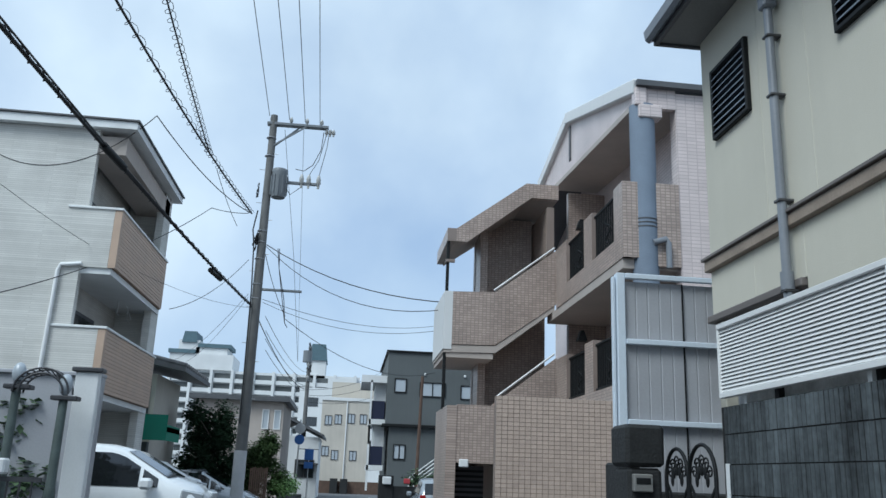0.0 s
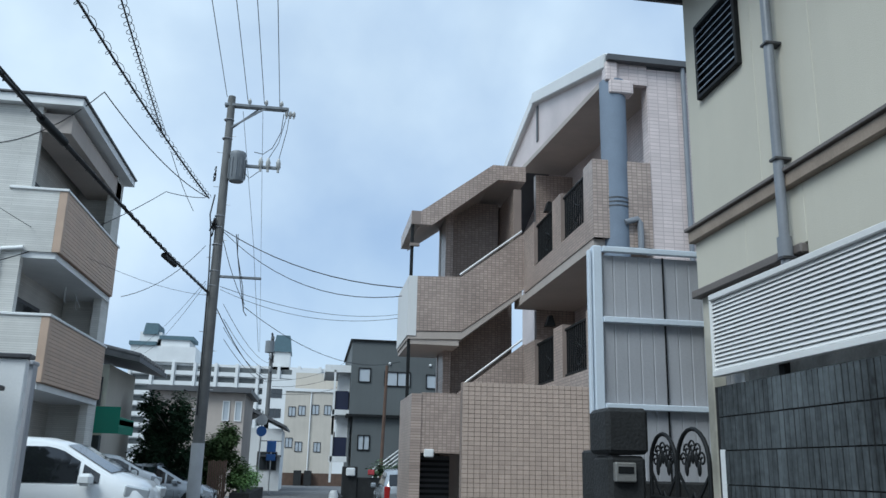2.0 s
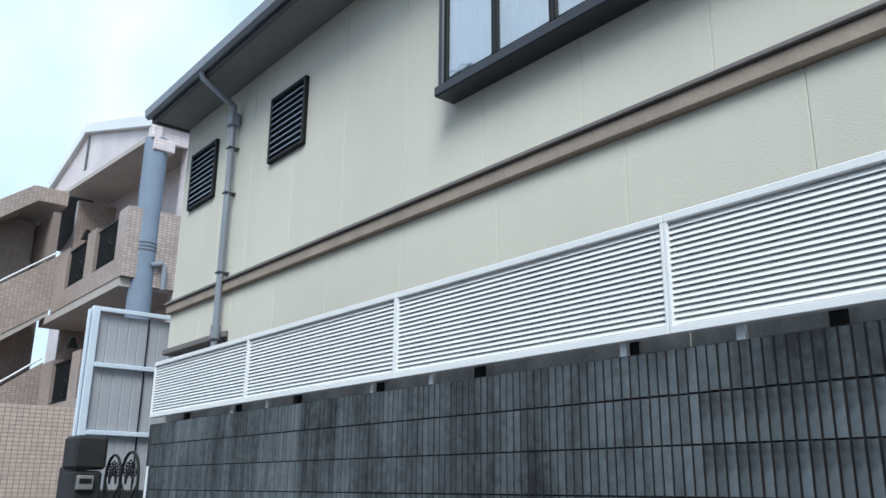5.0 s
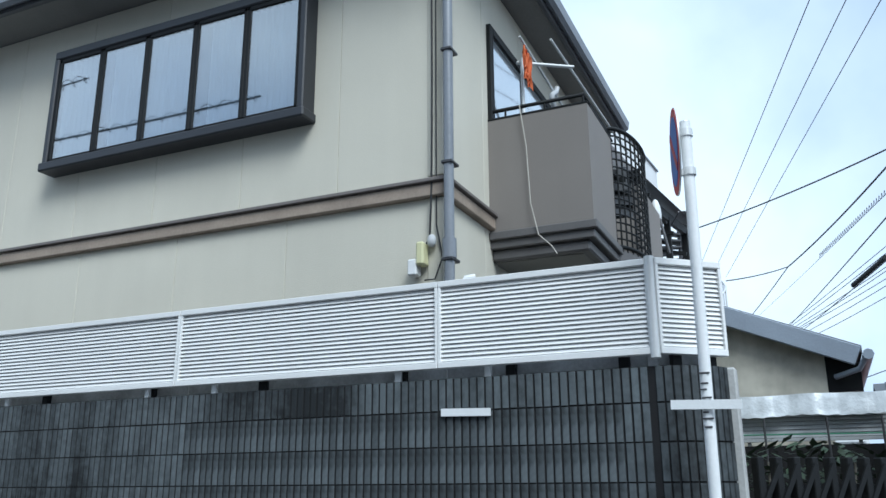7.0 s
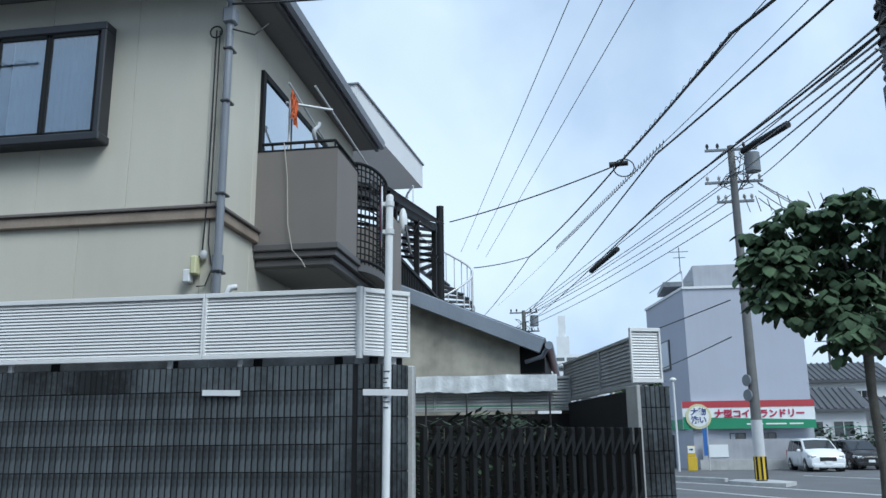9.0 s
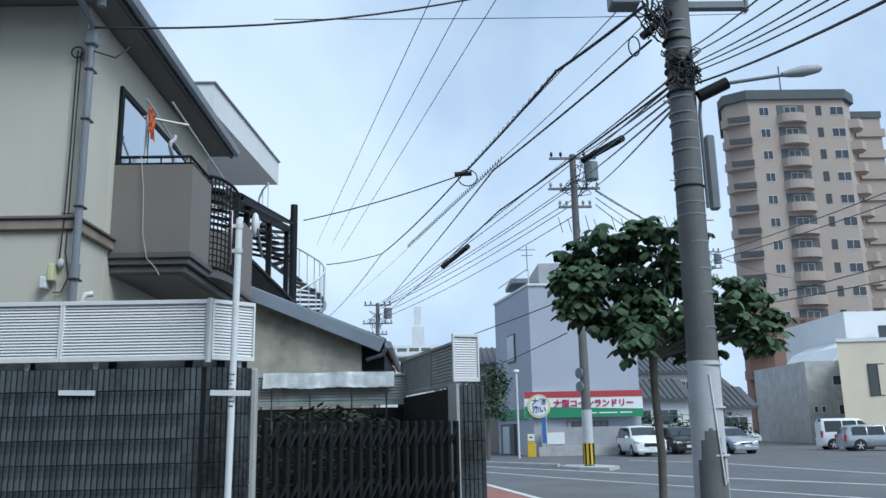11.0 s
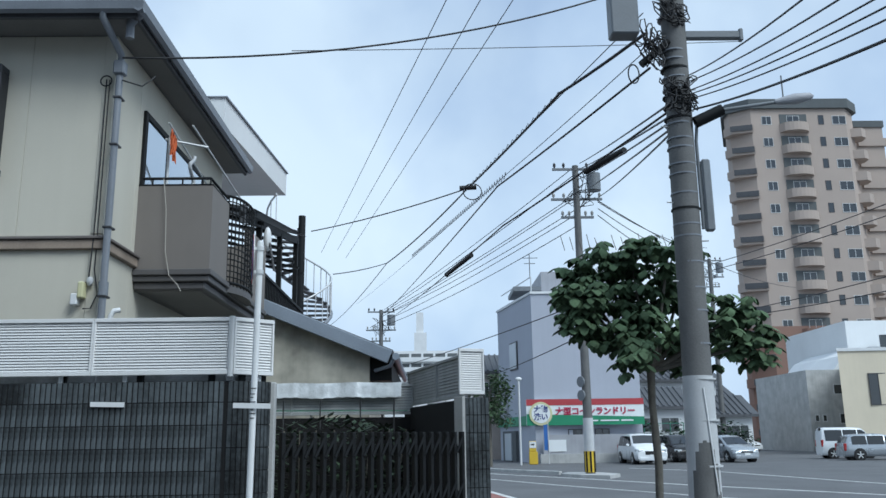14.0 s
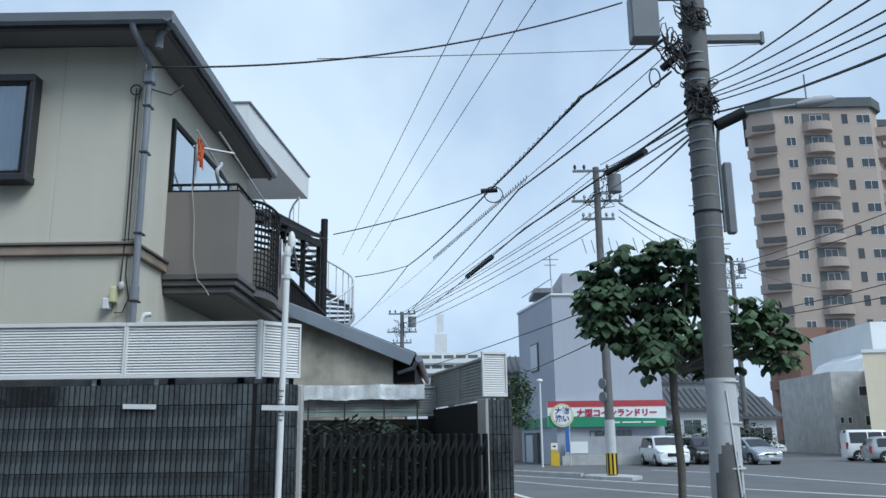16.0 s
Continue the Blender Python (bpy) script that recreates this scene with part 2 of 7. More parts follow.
M = {
    "asphalt": mat("asphalt", (0.12, 0.122, 0.126), 0.9, var=0.25, scale=0.5, fine=80, bump=0.4),
    "line": mat("road_paint", (0.6, 0.6, 0.58), 0.8, var=0.2, scale=2.0),
    "redpave": mat("red_pavement", (0.28, 0.12, 0.1), 0.9, var=0.25, scale=2, fine=60),
    "concrete": mat("concrete", (0.43, 0.43, 0.42), 0.85, var=0.22, scale=1.5, streak=0.5, bump=0.3),
    "polecon": mat("pole_concrete", (0.14, 0.14, 0.138), 0.85, var=0.22, scale=2.5, streak=0.6, bump=0.3),
    "polewrap": mat("pole_wrap", (0.5, 0.51, 0.52), 0.6, var=0.12, scale=3, streak=0.4),
    "stucco": mat("stucco", (0.58, 0.55, 0.465), 0.9, var=0.08, scale=0.7, fine=140, bump=0.25, streak=0.35, rand=0.015),
    "band": mat("band_paint", (0.30, 0.24, 0.19), 0.7, var=0.25, scale=2.5, streak=0.5),
    "bandtop": mat("band_cap", (0.16, 0.14, 0.13), 0.6, var=0.2),
    "darkmetal": mat("dark_metal", (0.07, 0.07, 0.075), 0.45, metal=0.3, var=0.2, scale=3),
    "bayframe": mat("charcoal_aluminium", (0.026, 0.028, 0.034), 0.45, var=0.2, scale=3, bump=0.05),
    "navy": mat("navy_panel", (0.014, 0.018, 0.045), 0.4, var=0.1, bump=0),
    "patina": mat("patina_iron", (0.085, 0.11, 0.105), 0.7, var=0.3, scale=6),
    "black": mat("black_iron", (0.009, 0.01, 0.011), 0.6, var=0.3, scale=4, spec=0.25),
    "roofdark": mat("roof_metal", (0.085, 0.088, 0.095), 0.55, var=0.2, scale=2),
    "soffit": mat("soffit", (0.21, 0.205, 0.195), 0.85, var=0.15, scale=1.2),
    "pipe": mat("pipe_grey", (0.2, 0.215, 0.24), 0.35, var=0.14, scale=2.5, streak=0.4),
    "alu": mat("aluminium", (0.62, 0.63, 0.63), 0.42, metal=0.25, var=0.1, scale=2.5, streak=0.3, fine=70, bump=0.05),
    "louver": mat("louver_alu", (0.74, 0.74, 0.73), 0.5, metal=0.0, var=0.05, scale=2.0, streak=0.15, bump=0.05),
    # streaky grey for the shaded house wall behind the louvre gap
    "gapshade": mat("gap_shade_grey", (0.55, 0.56, 0.57), 0.6, var=0.35, scale=4.0, streak=0.8, bump=0.1),
    "louverold": mat("weathered_louver", (0.4, 0.415, 0.42), 0.55, var=0.2, scale=3.0, streak=0.5, bump=0.1),
    "white": mat("white_paint", (0.74, 0.75, 0.75), 0.5, var=0.08, scale=2.0, streak=0.2),
    "blacktile": mat("black_tile", (0.06, 0.069, 0.074), 0.6, spec=0.3, span=0.26, var=0.75, scale=1.1, fine=22, bump=0.15, streak=1.1, rand=0.26, island=0.2),
    "blackjoint": mat("black_joint", (0.009, 0.009, 0.01), 0.95, var=0.4, scale=3, streak=0.6),
    "balpanel": mat("balcony_panel", (0.20, 0.18, 0.165), 0.7, var=0.09, scale=1.2, fine=120, bump=0.12, streak=0.3),
    "balbase": mat("balcony_base", (0.11, 0.105, 0.105), 0.55, var=0.15, scale=1.5),
    "glass": glassmat("window_glass", (0.03, 0.035, 0.04)),
    "skyglass": glassmat("bright_glass", (0.55, 0.6, 0.65), 0.04, 0.85),
    "frosted": glassmat("frosted_glass", (0.42, 0.46, 0.5), 0.35),
    "clear": clearmat("clear_pane"),
    "curtain": mat("curtain", (0.36, 0.42, 0.5), 0.9, var=0.1, scale=6),
    "tilex": brickmat("tan_tile_street", (0.41, 0.325, 0.28), (0.25, 0.2, 0.175), 0.1, 0.062, 0.008, "x"),
    "tiley": brickmat("tan_tile", (0.41, 0.325, 0.28), (0.25, 0.2, 0.175), 0.1, 0.062, 0.008, "y"),
    "pinkx": brickmat("pale_tile_street", (0.66, 0.57, 0.55), (0.45, 0.37, 0.36), 0.105, 0.075, 0.008, "x", 0.06),
    "pinky": brickmat("pale_tile", (0.66, 0.57, 0.55), (0.5, 0.42, 0.41), 0.2, 0.075, 0.008, "y", 0.06),
    "tantile": mat("tan_tile_piece", (0.45, 0.355, 0.295), 0.35, var=0.12, scale=3, rand=0.07, island=0.07),
    "tanjoint": mat("tan_joint", (0.22, 0.175, 0.15), 0.9),
    "tanpaint": mat("tan_paint", (0.42, 0.37, 0.335), 0.85, var=0.12, scale=1.0, streak=0.3),
    "bluegrey": mat("blue_grey_render", (0.19, 0.23, 0.29), 0.9, var=0.14, scale=2, fine=50, bump=0.8),
    "sidingy": brickmat("pale_siding", (0.64, 0.63, 0.595), (0.5, 0.49, 0.46), 1.6, 0.05, 0.005, "y", 0.07, 0.7, 0.37),
    "sidingx": brickmat("pale_siding_street", (0.64, 0.63, 0.595), (0.5, 0.49, 0.46), 1.6, 0.05, 0.005, "x", 0.07, 0.7, 0.37),
    "board": mat("wood_board", (0.5, 0.365, 0.275), 0.6, var=0.12, scale=2, rand=0.06, island=0.05),
    "boardgap": mat("board_gap", (0.26, 0.18, 0.13), 0.8),
    "cream": mat("cream_render", (0.68, 0.6, 0.46), 0.85, var=0.08, scale=0.4, streak=0.3),
    "panelgrey": mat("grey_sheet", (0.36, 0.365, 0.39), 0.6, var=0.12, scale=1.2, streak=0.6),
    "paleblue": mat("pale_blue_post", (0.60, 0.665, 0.74), 0.5, var=0.08, scale=2),
    "stone": mat("dark_stone", (0.016, 0.017, 0.018), 0.8, var=0.6, scale=4, fine=40, bump=0.8, streak=0.5),
    "steel": mat("letterbox_steel", (0.45, 0.44, 0.42), 0.35, metal=0.7, var=0.15),
    "extwall": mat("stained_render", (0.46, 0.44, 0.375), 0.9, var=0.4, span=0.2, scale=0.8, fine=4, bump=0.05, streak=0.25),
    "sheet": mat("vinyl_sheet", (0.62, 0.65, 0.67), 0.25, var=0.12, scale=6, fine=25, bump=0.5),
    "leaf": mat("leaf", (0.085, 0.13, 0.072), 0.7, spec=0.12, var=0.3, scale=3, fine=30, island=0.35),
    "leafdark": mat("leaf_dark", (0.032, 0.06, 0.034), 0.8, spec=0.08, var=0.4, scale=3, fine=20, island=0.5),
    "leafpine": mat("leaf_pine", (0.07, 0.11, 0.045), 0.75, spec=0.1, var=0.4, scale=3, fine=20, island=0.4),
    "bark": mat("bark", (0.14, 0.13, 0.11), 0.9, var=0.35, scale=6, fine=40, bump=0.7, streak=0.5),
    "wood": mat("brown_wood", (0.1, 0.062, 0.045), 0.8, var=0.3, scale=3, streak=0.6),
    "carwhite": mat("car_white", (0.78, 0.8, 0.81), 0.18, var=0.02, bump=0),
    "carsilver": mat("car_silver", (0.42, 0.45, 0.48), 0.25, metal=0.5, var=0.03, bump=0),
    "cardark": mat("car_dark", (0.02, 0.02, 0.022), 0.25, var=0.05, bump=0),
    "carglass": glassmat("car_glass", (0.012, 0.014, 0.016), 0.06),
    "rubber": mat("rubber", (0.02, 0.02, 0.02), 0.85, var=0.2),
    "redlamp": mat("tail_lamp", (0.35, 0.02, 0.02), 0.25, bump=0),
    "lamp": mat("head_lamp", (0.6, 0.63, 0.65), 0.12, metal=0.3, bump=0),
    # dark grey render; also the painted shade of far balcony recesses
    "greybldgshade": mat("grey_render_and_shade", (0.105, 0.115, 0.118), 0.9, var=0.12, scale=0.8, fine=60, streak=0.4),
    "beige": mat("beige_render", (0.52, 0.48, 0.42), 0.9, var=0.12, scale=0.5, streak=0.4),
    "offwhite": mat("off_white_render", (0.68, 0.69, 0.69), 0.85, var=0.08, scale=0.3, streak=0.3),
    "laundry": mat("lilac_grey_render", (0.40, 0.42, 0.48), 0.85, var=0.07, scale=0.3, streak=0.3),
    "towertan": mat("tower_tan", (0.40, 0.33, 0.285), 0.85, var=0.1, scale=0.15, streak=0.2),
    "towerbrown": mat("tower_brown", (0.25, 0.15, 0.115), 0.85, var=0.12, scale=0.2),
    "signred": mat("sign_red", (0.42, 0.05, 0.06), 0.5, var=0.05, bump=0),
    "signgreen": mat("sign_green", (0.03, 0.24, 0.12), 0.5, var=0.05, bump=0),
    "signwhite": mat("sign_white", (0.78, 0.8, 0.8), 0.5, var=0.04, bump=0),
    "signpink": mat("sign_crimson", (0.4, 0.02, 0.07), 0.5, var=0.04, bump=0),
    "verge": mat("verge_metal", (0.27, 0.31, 0.37), 0.45, var=0.12, scale=2, streak=0.4),
    "signcream": mat("sign_cream", (0.62, 0.6, 0.36), 0.5, var=0.05, bump=0),
    "signblue": mat("sign_blue", (0.04, 0.14, 0.42), 0.45, var=0.08, bump=0),
    "signnavy": mat("sign_navy", (0.05, 0.07, 0.22), 0.5, var=0.05, bump=0),
    "yellow": mat("yellow_paint", (0.62, 0.42, 0.03), 0.55, var=0.12),
    "orange": mat("orange_cloth", (0.55, 0.13, 0.045), 0.9, var=0.25, scale=10, fine=60, bump=0.3),
    "rope": mat("rope", (0.42, 0.4, 0.36), 0.9),
    "wire": mat("wire_black", (0.018, 0.018, 0.02), 0.6, var=0.1, bump=0),
    "wiregrey": mat("wire_grey", (0.16, 0.17, 0.18), 0.6, var=0.1, bump=0),
    "porcelain": mat("porcelain", (0.5, 0.5, 0.48), 0.3, var=0.1, bump=0),
    "transf": mat("transformer_grey", (0.17, 0.185, 0.2), 0.5, var=0.12, scale=4, streak=0.3),
    "awning": mat("green_awning", (0.02, 0.2, 0.13), 0.7, var=0.1),
    "rooftile": mat("kawara", (0.08, 0.083, 0.09), 0.55, var=0.3, scale=4, island=0.2),
    "teal": mat("teal_roof", (0.09, 0.15, 0.18), 0.7, var=0.12),
    "plantgreen": mat("weed", (0.022, 0.04, 0.02), 0.7, var=0.4, island=0.4),
    "hedge": mat("hedge_leaf", (0.1, 0.19, 0.05), 0.7, var=0.4, island=0.4),
}


# ---- mesh tools ----
class G:
    """Collects the faces of one mesh."""

    def __init__(self):
        self.v, self.f, self.s = [], [], []

    def add(self, verts, faces, smooth=False):
        k = len(self.v)
        self.v.extend(tuple(p) for p in verts)
        self.f.extend(tuple(i + k for i in q) for q in faces)
        self.s.extend([smooth] * len(faces))
        return self

    def box(self, x0, x1, y0, y1, z0, z1):
        v = [(x, y, z) for z in (z0, z1) for y in (y0, y1) for x in (x0, x1)]
        return self.add(v, [(0, 2, 3, 1), (4, 5, 7, 6), (0, 1, 5, 4), (2, 6, 7, 3), (0, 4, 6, 2), (1, 3, 7, 5)])

    def cbox(self, x0, x1, y0, y1, z0, z1, b=0.01):
        """A box with chamfered edges."""
        b = min(b, (x1 - x0) / 2.2, (y1 - y0) / 2.2, (z1 - z0) / 2.2)
        c, h = Vector(((x0 + x1) / 2, (y0 + y1) / 2, (z0 + z1) / 2)), Vector(((x1 - x0) / 2, (y1 - y0) / 2, (z1 - z0) / 2))
        return self.obox(c, Vector((h.x, 0, 0)), Vector((0, h.y, 0)), Vector((0, 0, h.z)), b)

    def obox(self, c, ux, uy, uz, b=0.0):
        """A box about c with the half-axes ux, uy, uz; b chamfers its edges."""
        c, a = Vector(c), [Vector(ux), Vector(uy), Vector(uz)]
        if b <= 0:
            v = [c + sx * a[0] + sy * a[1] + sz * a[2] for sz in (-1, 1) for sy in (-1, 1) for sx in (-1, 1)]
            return self.add(v, [(0, 2, 3, 1), (4, 5, 7, 6), (0, 1, 5, 4), (2, 6, 7, 3), (0, 4, 6, 2), (1, 3, 7, 5)])
        ln = [q.length for q in a]
        bm = bmesh.new()
        for sx in (-1, 1):
            for sy in (-1, 1):
                for sz in (-1, 1):
                    for k in range(3):
                        f = [1 - b / ln[i] if i != k else 1 for i in range(3)]
                        bm.verts.new(c + sx * f[0] * a[0] + sy * f[1] * a[1] + sz * f[2] * a[2])
        bmesh.ops.convex_hull(bm, input=bm.verts)
        bm.verts.index_update()
        self.add([v.co for v in bm.verts], [[v.index for v in q.verts] for q in bm.faces])
        bm.free()
        return self

    def beam(self, p, q, w, h, b=0.0, up=(0, 0, 1)):
        """A bar from p to q, w wide and h high."""
        p, q = Vector(p), Vector(q)
        d = (q - p) / 2
        side = d.cross(Vector(up))
        if side.length < 1e-6:
            side = d.cross(Vector((1, 0, 0)))
        side.normalize()
        top = side.cross(d).normalized()
        return self.obox((p + q) / 2, d, side * w / 2, top * h / 2, b)

    def tube(self, pts, r, n=8, caps=True):
        """A round bar along pts; r is one radius or one for each point."""
        pts = [Vector(p) for p in pts]
        r = r if isinstance(r, (list, tuple)) else [r] * len(pts)
        rings, ref = [], None
        for i, p in enumerate(pts):
            d = (pts[min(i + 1, len(pts) - 1)] - pts[max(i - 1, 0)]).normalized()
            if ref is None:
                ref = d.cross(Vector((0, 0, 1)) if abs(d.z) < 0.9 else Vector((1, 0, 0))).normalized()
            ref = (ref - d * ref.dot(d)).normalized()
            o = d.cross(ref)
            rings.append([p + r[i] * (math.cos(2 * math.pi * k / n) * ref + math.sin(2 * math.pi * k / n) * o) for k in range(n)])
        v = [q for ring in rings for q in ring]
        f = [(i * n + k, i * n + (k + 1) % n, (i + 1) * n + (k + 1) % n, (i + 1) * n + k) for i in range(len(pts) - 1) for k in range(n)]
        self.add(v, f, True)
        if caps:
            self.add(rings[0], [tuple(reversed(range(n)))])
            self.add(rings[-1], [tuple(range(n))])
        return self

    def prism(self, poly, axis, a, b):
        """The outline poly, given in the other two axes in turn, pushed along axis from a to b."""
        put = {"x": lambda u, w, t: (t, u, w), "y": lambda u, w, t: (u, t, w), "z": lambda u, w, t: (u, w, t)}[axis]
        n = len(poly)
        v = [put(u, w, a) for u, w in poly] + [put(u, w, b) for u, w in poly]
        f = [tuple(range(n)), tuple(reversed(range(n, 2 * n)))] + [(k, n + k, n + (k + 1) % n, (k + 1) % n) for k in range(n)]
        return self.add(v, f)

    def ball(self, c, rx, ry, rz, n=10, m=6):
        v = [(c[0] + rx * math.sin(math.pi * j / m) * math.cos(2 * math.pi * i / n), c[1] + ry * math.sin(math.pi * j / m) * math.sin(2 * math.pi * i / n), c[2] + rz * math.cos(math.pi * j / m)) for j in range(m + 1) for i in range(n)]
        f = [(j * n + i, (j + 1) * n + i, (j + 1) * n + (i + 1) % n, j * n + (i + 1) % n) for j in range(m) for i in range(n)]
        return self.add(v, f, True)


def mesh_of(name, g, origin=(0, 0, 0), material=None):
    me = bpy.data.meshes.new(name)
    o = Vector(origin)
    me.from_pydata([Vector(p) - o for p in g.v], [], g.f)
    me.polygons.foreach_set("use_smooth", g.s)
    bm = bmesh.new()
    bm.from_mesh(me)
    bmesh.ops.recalc_face_normals(bm, faces=bm.faces)
    bm.to_mesh(me)
    bm.free()
    if material:
        me.materials.append(M[material])
    return me


def base_of(ob):
    p = Vector((0, 0, 0))
    while ob:
        p += ob.location
        ob = ob.parent
    return p


def part(name, g, material, parent, label=""):
    """One mesh, built in the world's metres, under a thing or a part."""
    ob = new(name, mesh_of(name, g, base_of(parent), material))
    ob.parent = parent
    return tagged(ob, label)


def solo(name, g, material, label, category, kind="", group=""):
    """A thing of one mesh."""
    return tagged(new(name, mesh_of(name, g, (0, 0, 0), material)), label, category, group, kind)


def thing(name, at, label, category, group="", kind=""):
    ob = new(name)
    ob.location = at
    ob.empty_display_size = 0.2
    return tagged(ob, label, category, group, kind)


# ---- ground, roads ----
solo("ground", G().box(-2500, 2500, -2500, 2500, -0.6, 0.0), "asphalt", "worn grey asphalt ground running to the horizon", "ground", "structure")


def strip(pts, w, z, name, material, label, category):
    g = G()
    for p, q in zip(pts, pts[1:]):
        g.beam((p[0], p[1], z), (q[0], q[1], z), w, 0.012)
    return solo(name, g, material, label, category, "structure")


strip([(15.5, -15.0), (17.7, -13.8), (23.7, -10.2), (29.0, -7.6), (33.5, -5.1), (41, -1.5), (60, 6)], 0.18, 0.006, "road_line", "line", "white painted edge line along the main road", "road line")
strip([(9, -6.2), (14, -4.75), (17, -4.3), (21.9, -3.6), (30, -1.8), (45, 2.5)], 0.18, 0.006, "road_line", "line", "white painted edge line beside the red pavement", "road line")
strip([(13, -11.8), (18.4, -9.1), (25, -6.0), (33, -2.8), (45, 2.5)], 0.12, 0.006, "road_line", "line", "thin white lane line on the main road", "road line")
strip([(18, -17.2), (24.1, -15.8), (34.1, -14.2), (39, -11.8)], 0.15, 0.006, "road_line", "line", "white painted line of the parking lot entrance", "road line")
pav = G().prism([(8.5, -5.9), (14, -4.5), (17, -4.05), (22, -3.35), (40, 1.2), (40, 3), (12, -1.6), (8.5, -2.6)], "z", -0.05, 0.05)
solo("pavement", pav, "redpave", "worn red pavement with a low kerb", "pavement", "structure")
kerb = G()
for p, q in zip([(33, -7.4), (35.5, -5.9), (41, -3.2), (56, 4)], [(35.5, -5.9), (41, -3.2), (56, 4), (70, 10)]):
    kerb.beam((p[0], p[1], 0.06), (q[0], q[1], 0.06), 0.18, 0.16, 0.02)
solo("kerb", kerb, "concrete", "grey concrete kerb of the far pavement", "kerb", "structure")
isl = G().prism([(28.6, -8.6), (30.0, -9.3), (31.6, -8.8), (32.2, -7.6), (31, -7.1), (29.4, -7.7)], "z", -0.05, 0.13)
solo("kerb", isl, "concrete", "low concrete kerb island round the roadside pole", "kerb", "structure")

# ---- the beige house ----
WX, Y1, SY = 4.67, 10.85, 1.55
house = thing("house", (7, 6, 0), "two-storey beige rendered house with dark hipped eaves", "house")
core = G().box(WX + 0.03, 9.4, SY + 0.03, 9.2, 0, 5.94).box(WX + 0.03, 9.4, 9.2, Y1 - 0.03, 3.12, 5.94).box(5.7, 9.4, 9.2, Y1 - 0.03, 0, 3.12)
part("wall", core, "stucco", house)
ys = [SY, 2.45, 3.38, 4.31, 5.24, 6.17, 7.1, 8.03, 8.96, 9.7, Y1]
for k, (a, b) in enumerate(zip(ys, ys[1:])):
    part("wall_panel", G().cbox(WX, WX + 0.05, a + 0.0013, b - 0.0013, 3.66, 5.93, 0.004), "stucco", house)
yl = [SY, 2.9, 4.0, 5.1, 6.2, 7.3, 8.25, 9.2, 10.0, Y1]
for a, b in zip(yl, yl[1:]):
    part("wall_panel", G().cbox(WX, WX + 0.05, a + 0.0013, b - 0.0013, 3.1 if a > 9.1 else 0.1, 3.52, 0.004), "stucco", house)
for a, b in ((WX, 5.5), (5.5, 6.5), (6.5, 7.5), (7.5, 9.4)):
    part("wall_panel", G().cbox(a + 0.0013, b - 0.0013, SY, SY + 0.05, 3.66, 5.93, 0.004), "stucco", house)
    part("wall_panel", G().cbox(a + 0.0013, b - 0.0013, SY, SY + 0.05, 0.1, 3.52, 0.004), "stucco", house)
part("corner_board", G().cbox(WX - 0.012, WX + 0.05, SY - 0.006, SY + 0.12, 0.1, 3.52, 0.006).cbox(WX - 0.012, WX + 0.05, SY - 0.006, SY + 0.12, 3.69, 5.93, 0.006), "stucco", house)
part("band", G().cbox(WX - 0.05, WX + 0.04, SY - 0.05, Y1 + 0.04, 3.52, 3.625, 0.01).cbox(WX - 0.03, 5.62, SY - 0.05, SY + 0.04, 3.52, 3.625, 0.01), "band", house, "brown stained band between the storeys")
part("band_cap", G().cbox(WX - 0.075, WX + 0.04, SY - 0.075, Y1 + 0.06, 3.627, 3.657, 0.005).cbox(WX - 0.02, 5.62, SY - 0.075, SY + 0.04, 3.627, 3.657, 0.005), "bandtop", house)
part("lower_trim", G().cbox(WX - 0.04, WX + 0.3, 9.22, Y1 + 0.05, 3.03, 3.1, 0.01), "bandtop", house)
part("porch_post", G().cbox(WX + 0.02, WX + 0.14, Y1 - 0.14, Y1 - 0.02, 0, 3.03, 0.01), "extwall", house, "weathered beige post under the overhang")
# eaves and roof
EX, EY0, EY1, EX1, EZ = 4.22, 1.2, 10.94, 9.6, 5.96
part("soffit", G().box(EX + 0.03, EX1 - 0.03, EY0 + 0.03, EY1 - 0.03, EZ - 0.02, EZ + 0.02), "soffit", house)
rf = G()
mx, r0, r1 = (EX + EX1) / 2, EY0 + 2.7, EY1 - 2.7
rf.add([(EX, EY0, 6.07), (EX1, EY0, 6.07), (EX1, EY1, 6.07), (EX, EY1, 6.07), (mx, r0, 6.98), (mx, r1, 6.98)], [(0, 1, 4), (1, 2, 5, 4), (2, 3, 5), (3, 0, 4, 5), (0, 3, 2, 1)])
part("roof", rf, "roofdark", house)
part("fascia", G().cbox(EX - 0.01, EX + 0.04, EY0, EY1, EZ - 0.05, 6.065, 0.006).cbox(EX, EX1, EY0 - 0.01, EY0 + 0.04, EZ - 0.05, 6.065, 0.006).cbox(EX, EX1, EY1 - 0.04, EY1, EZ - 0.05, 6.065, 0.006), "roofdark", house)


def gutter(a, b, out):
    """A half-round gutter from a to b, hung on the fascia."""
    g = G()
    o = Vector(out)
    prof = [(0.0, 0.05), (0.0, -0.05), (0.045, -0.075), (0.085, -0.045), (0.1, 0.045), (0.088, 0.045), (0.07, -0.04), (0.015, -0.045), (0.012, 0.05)]
    n = len(prof)
    v = [Vector(a) + o * u + Vector((0, 0, w)) for u, w in prof] + [Vector(b) + o * u + Vector((0, 0, w)) for u, w in prof]
    g.add(v, [(k, (k + 1) % n, n + (k + 1) % n, n + k) for k in range(n)] + [tuple(range(n)), tuple(range(n, 2 * n))])
    return g


